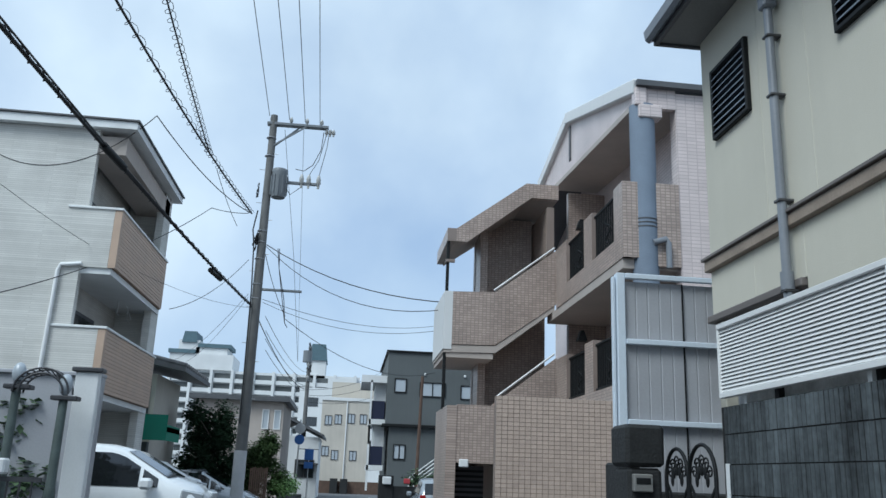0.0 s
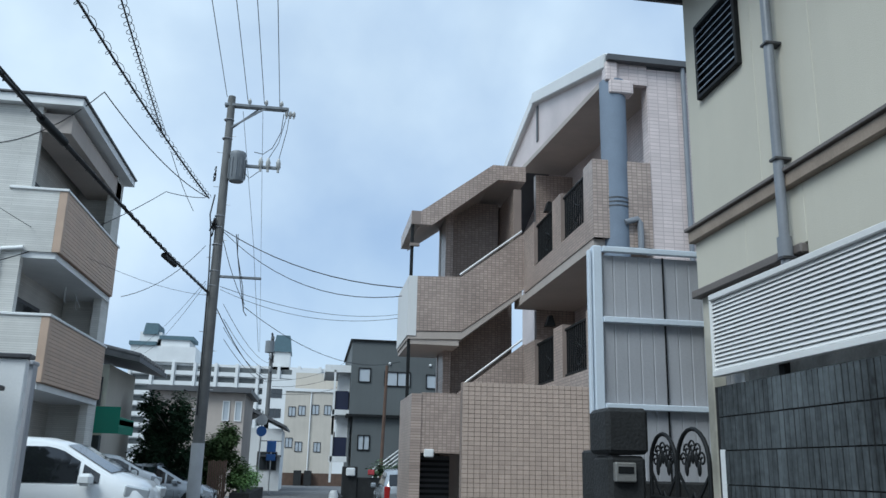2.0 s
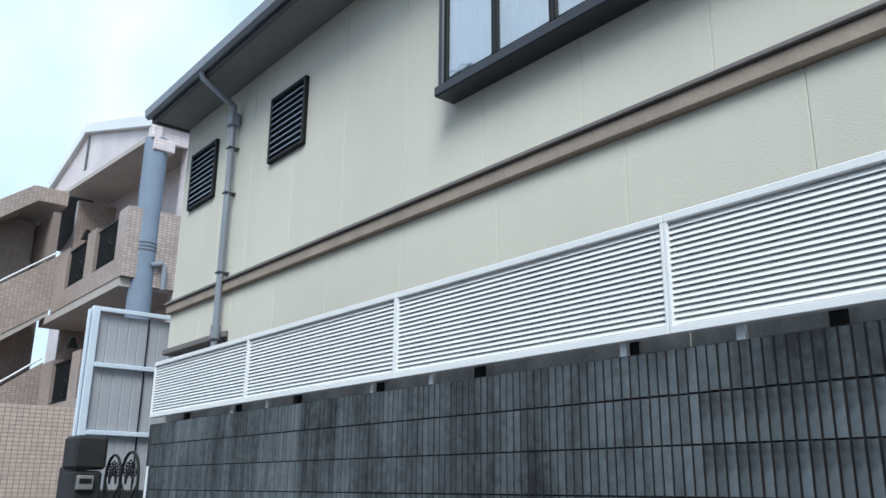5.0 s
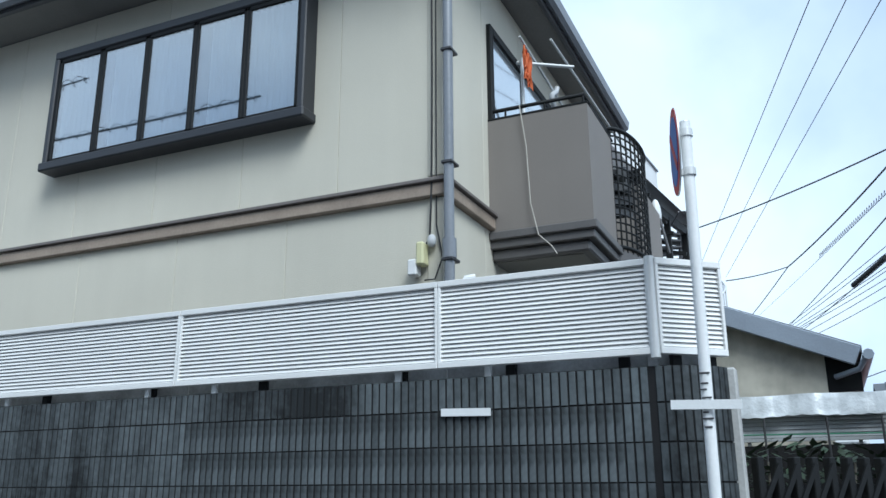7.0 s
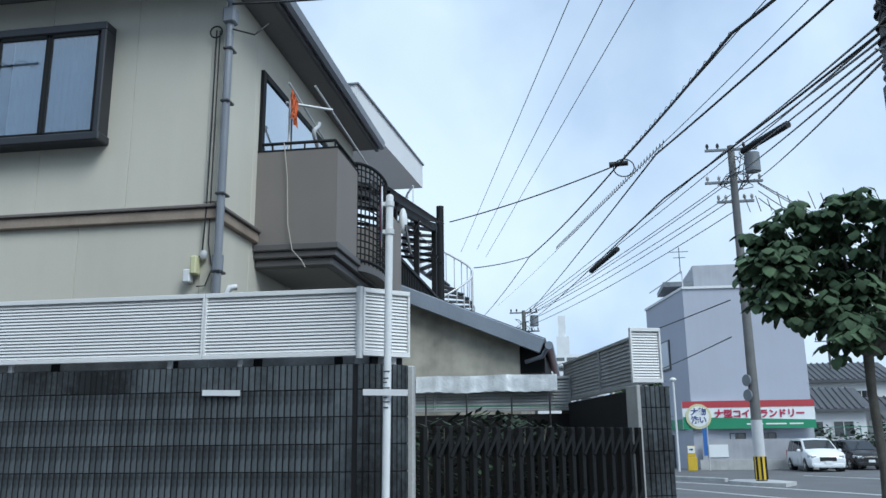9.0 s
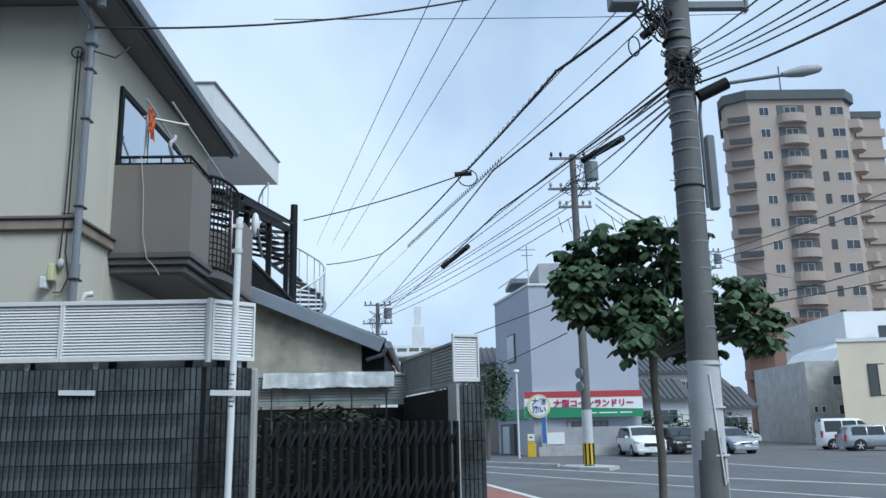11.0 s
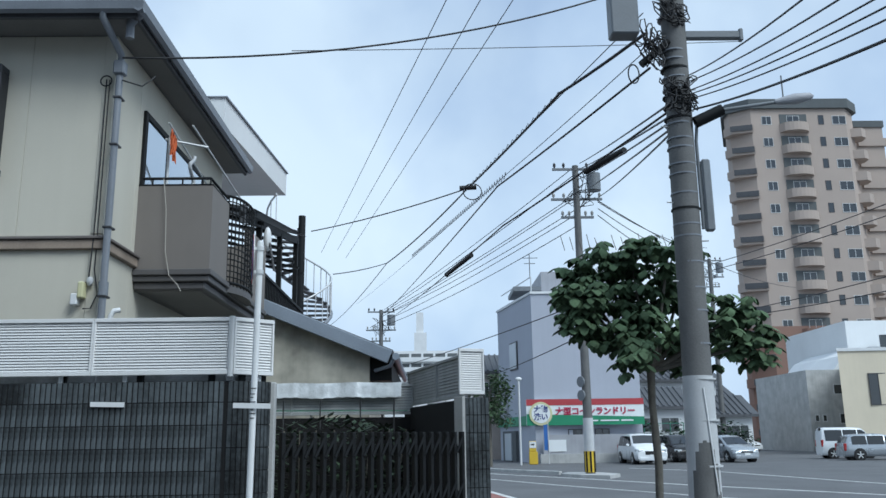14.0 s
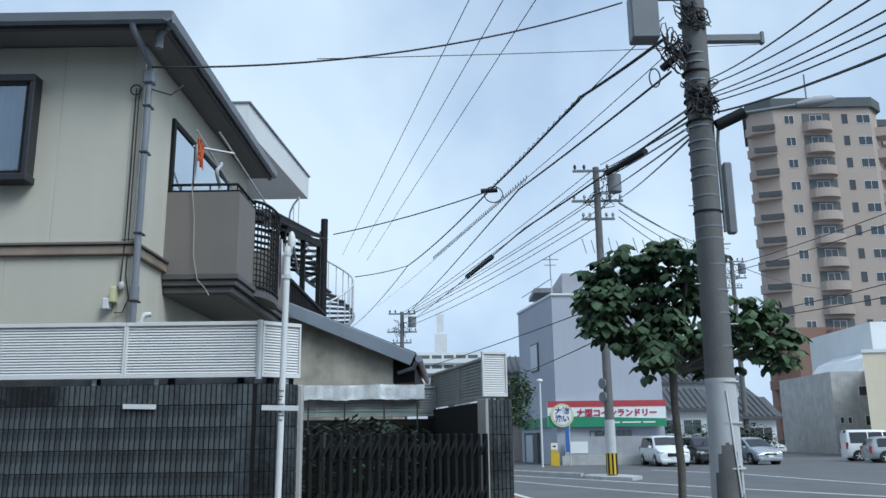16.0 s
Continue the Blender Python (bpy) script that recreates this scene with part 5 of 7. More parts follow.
for x in (-0.95, -0.7, -0.35):
    part("fuse_cutout", insulator(G(), (x, py - 0.05, 11.3), 0.5, 0.09), "porcelain", up)
part("jumper", G().tube([(-0.3, py, 13.5), (-0.35, py, 12.8), (-0.6, py, 12.2), (-0.9, py, 11.95), (-1.2, py, 12.0)], 0.014, 5).tube([(-0.1, py, 13.5), (-0.15, py, 12.9), (-0.35, py, 11.8)], 0.012, 5).tube([(-0.2, py, 13.4), (-0.4, py, 12.4), (-0.7, py, 11.8)], 0.012, 5).tube([(-1.0, py, 11.3), (-1.3, py - 0.1, 11.0), (-1.7, py - 0.2, 11.5)], 0.014, 5), "wire", up)
tr = part("transformer", G().tube([(-1.72, py - 0.1, 10.85), (-1.72, py - 0.1, 10.95), (-1.72, py - 0.1, 11.75), (-1.72, py - 0.1, 11.85), (-1.72, py - 0.1, 11.9)], [0.24, 0.27, 0.27, 0.29, 0.25], 18), "transf", up)
for k in range(12):
    a = 2 * math.pi * k / 12
    part("fin", G().obox((-1.72 + 0.285 * math.cos(a), py - 0.1 + 0.285 * math.sin(a), 11.3), (0.02 * math.cos(a), 0.02 * math.sin(a), 0), (-0.012 * math.sin(a), 0.012 * math.cos(a), 0), (0, 0, 0.35)), "transf", tr)
part("crossarm", G().cbox(-2.1, -0.62, py - 0.05, py + 0.05, 7.5, 7.58, 0.01), "transf", up)
part("cable_tangle", tangle((px - 0.2, py - 0.15, 9.2), (0.12, 0.1, 0.35), 14, 3, 0.018), "wire", up)
part("cable_tangle", tangle((px - 0.25, py - 0.15, 11.0), (0.1, 0.1, 0.3), 8, 4, 0.014), "wire", up)
part("cable", G().tube([(px - 0.2, py - 0.2, 10.3), (px - 0.3, py - 0.2, 9.6), (px - 0.22, py - 0.2, 9.0), (px - 0.15, py - 0.2, 7.5), (px - 0.1, py - 0.2, 3)], 0.025, 6), "wire", up)
for dx in (0, 0.06):
    part("hanging_cable", G().tube([(-1.55 + dx, py - 0.1, 9.0), (-1.45, py - 0.1, 8.3), (-1.25 + dx, py - 0.1, 7.2), (-1.1, py - 0.1, 6.4), (-1.0, py - 0.1, 6.25)] , 0.014, 5), "wire", up)

up.location.x += 0.08

# the near pole at the corner
qx, qy = 6.2, -5.06
up2 = thing("utility_pole", (qx, qy, 0), "weathered concrete utility pole with steel bands and a street lamp", "utility pole")
pl2 = part("pole", G().tube([(qx - 0.02, qy + 0.05, 0), (qx, qy + 0.02, 2.3), (qx, qy - 0.05, 8.6)], [0.188, 0.172, 0.148], 24), "polecon", up2)
wr = part("wrap", G().tube([(qx, qy + 0.045, 0.3), (qx, qy + 0.02, 2.25)], [0.192, 0.18], 24), "polewrap", up2, "pale grey anti-poster sheet round the foot")
for z in (0.62, 1.2, 1.72, 2.2):
    part("tie", G().tube([(qx, qy, z), (qx, qy, z + 0.02)], 0.19, 24), "alu", wr)
part("tape", G().tube([(qx - 0.185, qy + 0.02, 2.1), (qx - 0.187, qy - 0.02, 1.5), (qx - 0.19, qy - 0.06, 0.9)], 0.01, 5), "white", wr)
bands(pl2, qx, qy, (2.62, 3.02, 3.3, 3.62, 3.95, 4.1, 4.5, 4.75, 4.88, 5.1, 5.22, 5.42, 5.9, 6.05, 6.3, 6.42, 6.9), 0.164, "pipe")
bands(pl2, qx, qy, (4.3, 5.5, 5.8, 5.66, 6.18), 0.172, "black")
for k in range(9):
    s = 1 if k % 2 else -1
    part("step_bolt", G().tube([(qx, qy, 2.9 + 0.5 * k), (qx - 0.05, qy + 0.24 * s, 2.9 + 0.5 * k)], 0.01, 5), "alu", up2)
part("junction_box", G().cbox(5.95, 6.2, -4.58, -4.22, 6.6, 7.25, 0.02), "transf", up2, "grey steel box on the pole")
part("arm", G().cbox(6.14, 6.22, -4.95, -4.3, 7.25, 7.33, 0.01), "transf", up2)
part("arm", G().cbox(6.13, 6.23, -5.95, -5.2, 6.62, 6.72, 0.01).cbox(6.12, 6.2, -5.98, -5.93, 6.58, 6.75, 0.01), "transf", up2)
part("cable_tangle", tangle((qx - 0.12, qy + 0.32, 6.5), (0.1, 0.16, 0.32), 34, 7, 0.009), "wire", up2)
part("cable_tangle", tangle((qx - 0.17, qy + 0.02, 5.8), (0.06, 0.22, 0.26), 46, 8, 0.009), "wire", up2)
part("cable_tangle", tangle((qx - 0.15, qy + 0.05, 6.95), (0.08, 0.26, 0.22), 34, 9, 0.009), "wire", up2)
part("closure", G().tube([(6.1, -4.98, 6.55), (6.15, -4.62, 6.25)], 0.05, 10), "black", up2, "black cable closure")
part("coil", G().tube([(6.1, -4.5 + 0.07 * math.cos(a), 6.1 + 0.13 * math.sin(a)) for a in [0.5 * k for k in range(40)]], 0.009, 5), "wire", up2)
part("cable_sleeve", G().tube([(6.1, -5.24, 5.43), (6.04, -5.58, 5.58)], 0.075, 10), "black", up2, "black cable sleeve")
lmp = part("street_lamp", G().tube([(6.15, -5.25, 4.05), (6.15, -5.25, 5.2), (6.14, -5.27, 5.4), (6.1, -5.36, 5.5), (6.05, -5.6, 5.58), (6.0, -6.28, 5.66)], 0.022, 8), "transf", up2)
part("lamp_head", G().tube([(6.0, -6.24, 5.66), (5.99, -6.34, 5.67), (5.98, -6.48, 5.69), (5.97, -6.68, 5.72), (5.97, -6.72, 5.725)], [0.03, 0.05, 0.07, 0.05, 0.02], 10), "panelgrey", lmp)
part("control_case", G().cbox(6.1, 6.2, -5.39, -5.28, 4.02, 4.95, 0.02), "transf", up2)

# poles across the road
def road_pole(x, y, h, rad, label, seed, arms=True, mark=False):
    t = thing("utility_pole", (x, y, 0), label, "utility pole")
    p = part("pole", G().tube([(x, y, 0), (x, y, h)], [rad, rad * 0.68], 14), "polecon", t)
    if mark:
        part("wrap", G().tube([(x, y, 1.0), (x, y, 2.3)], rad * 1.03, 14), "polewrap", t)
        w = part("warning_sleeve", G().tube([(x, y, 0.18), (x, y, 1.0)], rad * 1.08, 14), "yellow", t, "yellow and black warning sleeve")
        for k in range(8):
            a = 2 * math.pi * k / 8
            part("stripe", G().obox((x + rad * 1.1 * math.cos(a), y + rad * 1.1 * math.sin(a), 0.59), (0.008 * math.cos(a), 0.008 * math.sin(a), 0), (-0.035 * math.sin(a), 0.035 * math.cos(a), 0), (0, 0, 0.4)), "black", w)
        for z in (3.2, 3.75):
            part("plate", G().tube([(x - 0.05, y + 0.2, z), (x - 0.08, y + 0.25, z)], 0.22, 14), "transf", t)
    for k, z in enumerate((h - 0.15, h - 1.5, h - 2.3) if arms else (h - 0.3,)):
        w = (1.0, 1.1, 0.7)[k]
        part("crossarm", G().cbox(x - 0.05, x + 0.05, y - w, y + w, z - 0.05, z + 0.05, 0.01), "transf", t)
        for s in (-0.9, -0.5, 0.5, 0.9):
            part("insulator", insulator(G(), (x, y + w * s, z + 0.05), 0.24, 0.07), "porcelain" if k else "darkmetal", t)
    if arms:
        part("transformer", G().tube([(x - 0.1, y - 0.75, h - 1.15), (x - 0.1, y - 0.75, h - 0.4)], 0.3, 14), "transf", t)
        part("cable_tangle", tangle((x, y, h - 1.2), (0.2, 0.8, 0.9), 26, seed, 0.016), "wire", t)
    return t


road_pole(30.5, -8.22, 13.0, 0.2, "roadside concrete pole with a yellow and black sleeve", 11, True, True)
road_pole(57.3, 1.7, 10.9, 0.2, "distant concrete utility pole with crossarms", 12)
road_pole(62, -24.6, 15.5, 0.22, "distant concrete utility pole with crossarms beside the parking lot", 13)
road_pole(68, -21.8, 9.6, 0.14, "slim distant pole with a small box", 15, False)
road_pole(-1.5, 60, 9.7, 0.17, "distant concrete utility pole down the street", 14)
wp = thing("wooden_pole", (4.9, 42, 0), "old reddish-brown pole beside the grey building", "pole")
part("shaft", G().tube([(4.5, 42, 0), (4.62, 42, 6.0)], [0.085, 0.07], 10), "wood", wp)


# ---- wires ----
def wire(material, r, sag, a, b, n=14):
    a, b = Vector(a), Vector(b)
    pts = [a.lerp(b, k / n) - Vector((0, 0, 4 * sag * (k / n) * (1 - k / n))) for k in range(n + 1)]
    return solo("overhead_wire", G().tube(pts, r, 5), material, "thick black overhead cable" if r > 0.017 else "thin black overhead wire", "wire", group="overhead wires")


wire("wire", 0.012, 0, (-2.21, 32, 13.98), (-1.48, 13.52, 13.14))
wire("wire", 0.012, 0, (-1.49, 32, 13.89), (-0.92, 13.27, 13.25))
wire("wire", 0.012, 0, (-0.92, 32, 13.85), (-0.38, 13.06, 13.3))
wire("wire", 0.012, 0, (-0.38, 32, 13.77), (0.18, 12.84, 13.4))
wire("wire", 0.035, 0.25, (-2.23, 32, 6.98), (-4.04, 5.52, 7.31))
wire("wire", 0.018, 0.3, (-2.24, 32, 7.01), (-3.92, 5.44, 7.37))
wire("wire", 0.028, 0.35, (-2.49, 32, 10.23), (-3.59, 9.37, 9.54))
wire("wire", 0.02, 0.1, (-3.38, 28, 10.78), (-2.31, 13.05, 10.17))
wire("wire", 0.01, 0.1, (-3.13, 28, 10.34), (-2.95, 32, 9.74))
wire("wire", 0.015, 0.3, (-2.49, 32, 10.23), (-3.79, 23, 9.82))
wire("wire", 0.012, 0.5, (-3.79, 23, 9.82), (-6.77, 23, 8.37))
wire("wire", 0.012, 0.1, (-6.77, 23, 8.37), (-8.11, 23, 9.07))
wire("wire", 0.012, 0.5, (-3.52, 30, 9.72), (-6.11, 17, 3.57))
wire("wire", 0.012, 0.05, (-3.52, 30, 9.72), (-2.61, 32, 10.23))
wire("wire", 0.01, 0.3, (-4.1, 28.4, 6.03), (-2.44, 32, 8.56))
wire("wire", 0.006, 0.5, (-5.82, 20, 6.84), (-2.22, 32, 6.88))
wire("wire", 0.016, 0.9, (-1.92, 32, 9.16), (6.62, 24.4, 6.25))
wire("wire", 0.012, 1.1, (-1.92, 32, 9.1), (4.86, 24.6, 6.09))
wire("wire", 0.008, 0.5, (-1.83, 32, 7.1), (4.3, 30, 6.17))
wire("wire", 0.01, 0.5, (-1.84, 32, 7.2), (5.71, 44, 8.83))
wire("wire", 0.012, 0.8, (-1.02, 32, 6.56), (5.49, 45, 6.57))
wire("wire", 0.008, 0, (-1.62, 32, 13.48), (-1.23, 36, 9.77))
wire("wire", 0.008, 0, (-1.23, 36, 9.77), (-0.99, 40, 6.14))
wire("wire", 0.008, 0, (-0.95, 32, 13.54), (-2.14, 58, 8.41))
wire("wire", 0.018, 0.6, (-1.97, 32, 6.6), (-1.45, 60, 6.82))
wire("wire", 0.012, 0.2, (-1.89, 32, 8.8), (-1.36, 36, 7.37))
wire("wire", 0.01, 0.5, (-1.69, 32, 6.62), (-1.42, 60, 7.95))
wire("wire", 0.01, 0.5, (-1.64, 32, 6.13), (-1.39, 60, 7.57))
wire("wire", 0.01, 0.5, (-1.62, 32, 5.84), (-1.36, 60, 7.13))
wire("wire", 0.01, 0.5, (-1.58, 32, 5.46), (-1.34, 60, 6.83))
wire("wire", 0.014, 0.5, (-1.34, 60, 6.83), (4.58, 75, 10.47))
wire("wire", 0.014, 0.5, (-1.31, 60, 6.46), (4.63, 75, 9.61))
wire("wire", 0.014, 0.5, (-1.27, 60, 6.02), (4.69, 75, 8.56))
wire("wire", 0.008, 0.4, (-10.58, 60, 8.22), (-2.33, 32, 7.36))
wire("wire", 0.008, 0.3, (-9.5, 60, 8.28), (-2.32, 32, 7.26))
wire("wire", 0.024, 0.02, (6.18, -4.7, 6.7), (8.5, -3.95, 6.88))
wire("wire", 0.024, 0.03, (8.5, -3.95, 6.88), (15.3, -2.8, 7.4))
wire("wire", 0.008, 0.0, (6.18, -4.7, 7.0), (15.3, -2.8, 7.4))
wire("wire", 0.017, 0.02, (6.18, -4.74, 6.22), (12.0, -3.23, 6.43))
wire("wire", 0.017, 0.1, (12.0, -3.23, 6.43), (57.3, 1.42, 10.65))
wire("wire", 0.007, 0.02, (6.18, -4.76, 6.52), (12.5, -3.45, 6.83))
wire("wire", 0.007, 0.1, (12.5, -3.45, 6.83), (57.3, 3.51, 11.36))
wire("wire", 0.016, 0.02, (6.18, -4.96, 5.63), (12.0, -3.31, 5.62))
wire("wire", 0.016, 0.1, (12.0, -3.31, 5.62), (57.3, 1.01, 10.27))
wire("wire", 0.02, 0.1, (15.3, -2.8, 7.4), (26, -0.32, 7.84))
wire("wire", 0.016, 0.3, (26, -0.32, 7.84), (57.3, 5.84, 9.57))
wire("wire", 0.016, 0.08, (15.3, -2.8, 7.4), (18.9, 1.44, 7.28))
wire("wire", 0.016, 0.05, (26, -0.32, 7.84), (21.5, 1.11, 6.56))
wire("wire", 0.016, 0.037, (6.18, -4.96, 5.72), (30.5, -8.43, 13.12))
wire("wire", 0.016, 0.045, (6.18, -4.97, 5.64), (30.5, -8.74, 12.91))
wire("wire", 0.016, 0.052, (6.18, -4.97, 5.56), (30.5, -8.24, 12.79))
wire("wire", 0.016, 0.06, (6.18, -4.98, 5.49), (30.5, -8.34, 12.4))
wire("wire", 0.016, 0.068, (6.18, -4.99, 5.41), (30.5, -8.06, 11.6))
wire("wire", 0.016, 0.075, (6.18, -5, 5.37), (30.5, -9.15, 11.58))
wire("wire", 0.018, 0.15, (30.5, -8.13, 12.92), (57.3, 1.5, 10.9))
wire("wire", 0.018, 0.175, (30.5, -8.24, 12.66), (57.3, 1.5, 10.73))
wire("wire", 0.018, 0.2, (30.5, -8.01, 11.6), (57.3, 1.67, 10.57))
wire("wire", 0.018, 0.225, (30.5, -8.2, 11.59), (57.3, 1.59, 10.44))
wire("wire", 0.018, 0.25, (30.5, -8.26, 10.89), (57.3, 1.5, 10.06))
wire("wire", 0.018, 0.275, (30.5, -9.02, 11.58), (57.3, 1.33, 10.56))
wire("wire", 0.018, 0.3, (30.5, -8.28, 10.39), (57.3, 1.5, 9.72))
wire("wire", 0.0084, 0.1, (6.18, -5.23, 6.11), (-1.31, -3.96, 3.69))
wire("wire", 0.0084, 0.1, (6.18, -5.24, 6.03), (-1.31, -4.34, 3.73))
wire("wire", 0.0084, 0.1, (6.18, -5.25, 5.91), (-1.31, -4.72, 3.8))
wire("wire", 0.0084, 0.1, (6.18, -5.26, 5.86), (-1.31, -4.75, 3.7))
wire("wire", 0.0084, 0.1, (6.18, -5.25, 5.79), (-1.31, -4.73, 3.59))
wire("wire", 0.0132, 0.1, (6.18, -5.26, 5.64), (-1.31, -4.69, 3.44))
wire("wire", 0.012, 0.25, (4.5, 1.42, 5.59), (6.18, -4.16, 7.22))
wire("wire", 0.005, 0.02, (4.5, -0.39, 5.66), (7.02, -6.32, 7.01))
wire("wire", 0.011, 0, (45, 4.57, 12.54), (-8, -6.76, 10.01))
wire("wire", 0.011, 0, (45, 3.62, 12.67), (-8, -7.39, 9.93))
wire("wire", 0.011, 0, (45, 3.11, 12.18), (-8, -8.25, 10.24))
wire("wire", 0.03, 0.2, (60, -23.93, 14.61), (32, -26.33, 13.03))
wire("wire", 0.03, 0.2, (60, -24.1, 14.16), (32, -26.14, 12.33))
wire("wire", 0.03, 0.2, (60, -23.78, 10.53), (32, -25.68, 9.21))
wire("wire", 0.03, 0.2, (60, -23.31, 10.18), (32, -25.73, 8.36))
wire("wire", 0.025, 0.1, (60.0, -5.77, 5.97), (30.5, -7.6, 5.39))
wire("wire", 0.025, 0.1, (60.0, 0.45, 6.91), (30.5, -7.68, 6.8))
wire("wire", 0.02, 0.5, (30.5, -9.13, 11.38), (60, -23.83, 15.97))
wire("wire", 0.02, 0.5, (30.5, -9.12, 11.08), (60, -23.73, 14.84))
wire("wire", 0.02, 0.5, (30.5, -9.1, 10.78), (60, -23.63, 13.72))
wire("wire", 0.02, 0.8, (30.5, -9.02, 11.51), (62, -31.43, 13.08))


def spiral(a, b, sag, r, turns, rad):
    """A cable wound round with a lashing wire."""
    a, b = Vector(a), Vector(b)
    n = turns * 8
    return solo("lashing_wire", G().tube([a.lerp(b, k / n) - Vector((0, 0, 4 * sag * (k / n) * (1 - k / n))) + Vector((rad * math.cos(k * 0.785), 0, rad * math.sin(k * 0.785))) for k in range(n + 1)], r, 4, False), "wire", "loosely wound lashing wire on an overhead cable", "wire", group="overhead wires")


spiral((-2.49, 31.9, 10.23), (-3.59, 9.37, 9.54), 0.35, 0.008, 46, 0.09)
spiral((-3.38, 28, 10.78), (-2.31, 13.05, 10.17), 0.1, 0.008, 40, 0.1)
spiral((-2.23, 31.9, 6.98), (-4.04, 5.52, 7.31), 0.25, 0.01, 50, 0.05)
spiral((12.5, -3.45, 6.83), (26.84, -1.22, 8.28), 0.0, 0.006, 60, 0.06)
spiral((8.5, -3.95, 6.9), (15.3, -2.8, 7.42), 0.0, 0.006, 20, 0.03)
solo("cable_coil", G().tube([(15.2, -2.9 + 0.22 * math.cos(0.5 * k), 7.28 + 0.2 * math.sin(0.5 * k)) for k in range(30)], 0.012, 5).tube([(15.3, -2.6, 7.4), (15.3, -3.0, 7.42)], 0.06, 8), "wire", "loose cable loop hung at the junction of overhead cables", "cable")
for c, d in (((-2.6, 27.6, 6.85), (-2.68, 26.3, 6.8)), ((-3.1, 18.6, 6.88), (-3.2, 17.6, 6.9))):
    solo("cable_closure", G().tube([c, d], 0.075, 10), "black", "black cable closure hung on the overhead cable", "cable closure")
for a, b in (((29.9, -8.55, 12.55), (27.5, -9.67, 12.64)), ((41, -4.2, 11.4), (45, -2.9, 11.1))):
    solo("cable_sleeve", G().tube([a, b], 0.14, 10), "black", "long black cable sleeve on the overhead line", "cable sleeve")


# ---- trees ----
def leaf_crown(centres, n, size, seed, droop=0.5, gap=0.0):
    """Many single bent leaves spread through clumps."""
    rnd = random.Random(seed)
    g = G()
    for k in range(n):
        c, rad = centres[k % len(centres)]
        d = Vector((rnd.gauss(0, 1), rnd.gauss(0, 1), rnd.gauss(0, 1))).normalized()
        p = Vector(c) + d * rad * (0.3 + 0.75 * rnd.random())
        a = rnd.uniform(0, 6.28)
        out = (Vector((math.cos(a), math.sin(a), 0)) + d * 0.8)
        out.z -= droop * (0.4 + rnd.random())
        out.normalize()
        s = size * rnd.uniform(0.6, 1.25)
        w = out.cross(Vector((0, 0, 1)))
        w = (w.normalized() if w.length > 0.01 else Vector((1, 0, 0))) * s * 0.42
        nrm = w.cross(out).normalized() * s * 0.12
        tip, base, mid = p + out * s * 0.6, p - out * s * 0.45, p + nrm
        q = p + out * s * 0.2 + nrm * 0.6
        g.add([base, p + w, mid, p - w, q + w * 0.72, q, q - w * 0.72, tip], [(0, 1, 2), (0, 2, 3), (1, 4, 5, 2), (2, 5, 6, 3), (4, 7, 5), (5, 7, 6)], True)
    return g


def whorl_crown(centres, n, size, seed):
    """Whorls of large heart-shaped leaves that hang out and down from each twig's end."""
    rnd = random.Random(seed)
    g = G()
    for k in range(n):
        c, rad = centres[k % len(centres)]
        d = Vector((rnd.gauss(0, 1), rnd.gauss(0, 1), rnd.gauss(0.25, 0.9))).normalized()
        tip = Vector(c) + d * rad * (0.35 + 0.7 * rnd.random())
        a0, m = rnd.uniform(0, 6.28), rnd.randint(5, 8)
        for j in range(m):
            a = a0 + 6.28 * j / m + rnd.uniform(-0.35, 0.35)
            flat = Vector((math.cos(a), math.sin(a), 0))
            pitch = rnd.uniform(0.5, 1.45)
            s = size * rnd.uniform(0.6, 1.15)
            side = Vector((-flat.y, flat.x, 0)) * s * 0.36
            p0 = tip + flat * 0.03
            p1 = p0 + (flat * math.cos(pitch * 0.5) - Vector((0, 0, 1)) * math.sin(pitch * 0.5)) * s * 0.45
            p2 = p1 + (flat * math.cos(pitch) - Vector((0, 0, 1)) * math.sin(pitch)) * s * 0.35
            p3 = p2 + (flat * math.cos(pitch + 0.4) - Vector((0, 0, 1)) * math.sin(pitch + 0.4)) * s * 0.25
            dip = Vector((0, 0, -0.1 * s))
            g.add([p0, p1 + side + dip, p1, p1 - side + dip, p2 + side * 0.55 + dip, p2, p2 - side * 0.55 + dip, p3], [(0, 1, 2), (0, 2, 3), (1, 4, 5, 2), (2, 5, 6, 3), (4, 7, 5), (5, 7, 6)], True)
    return g


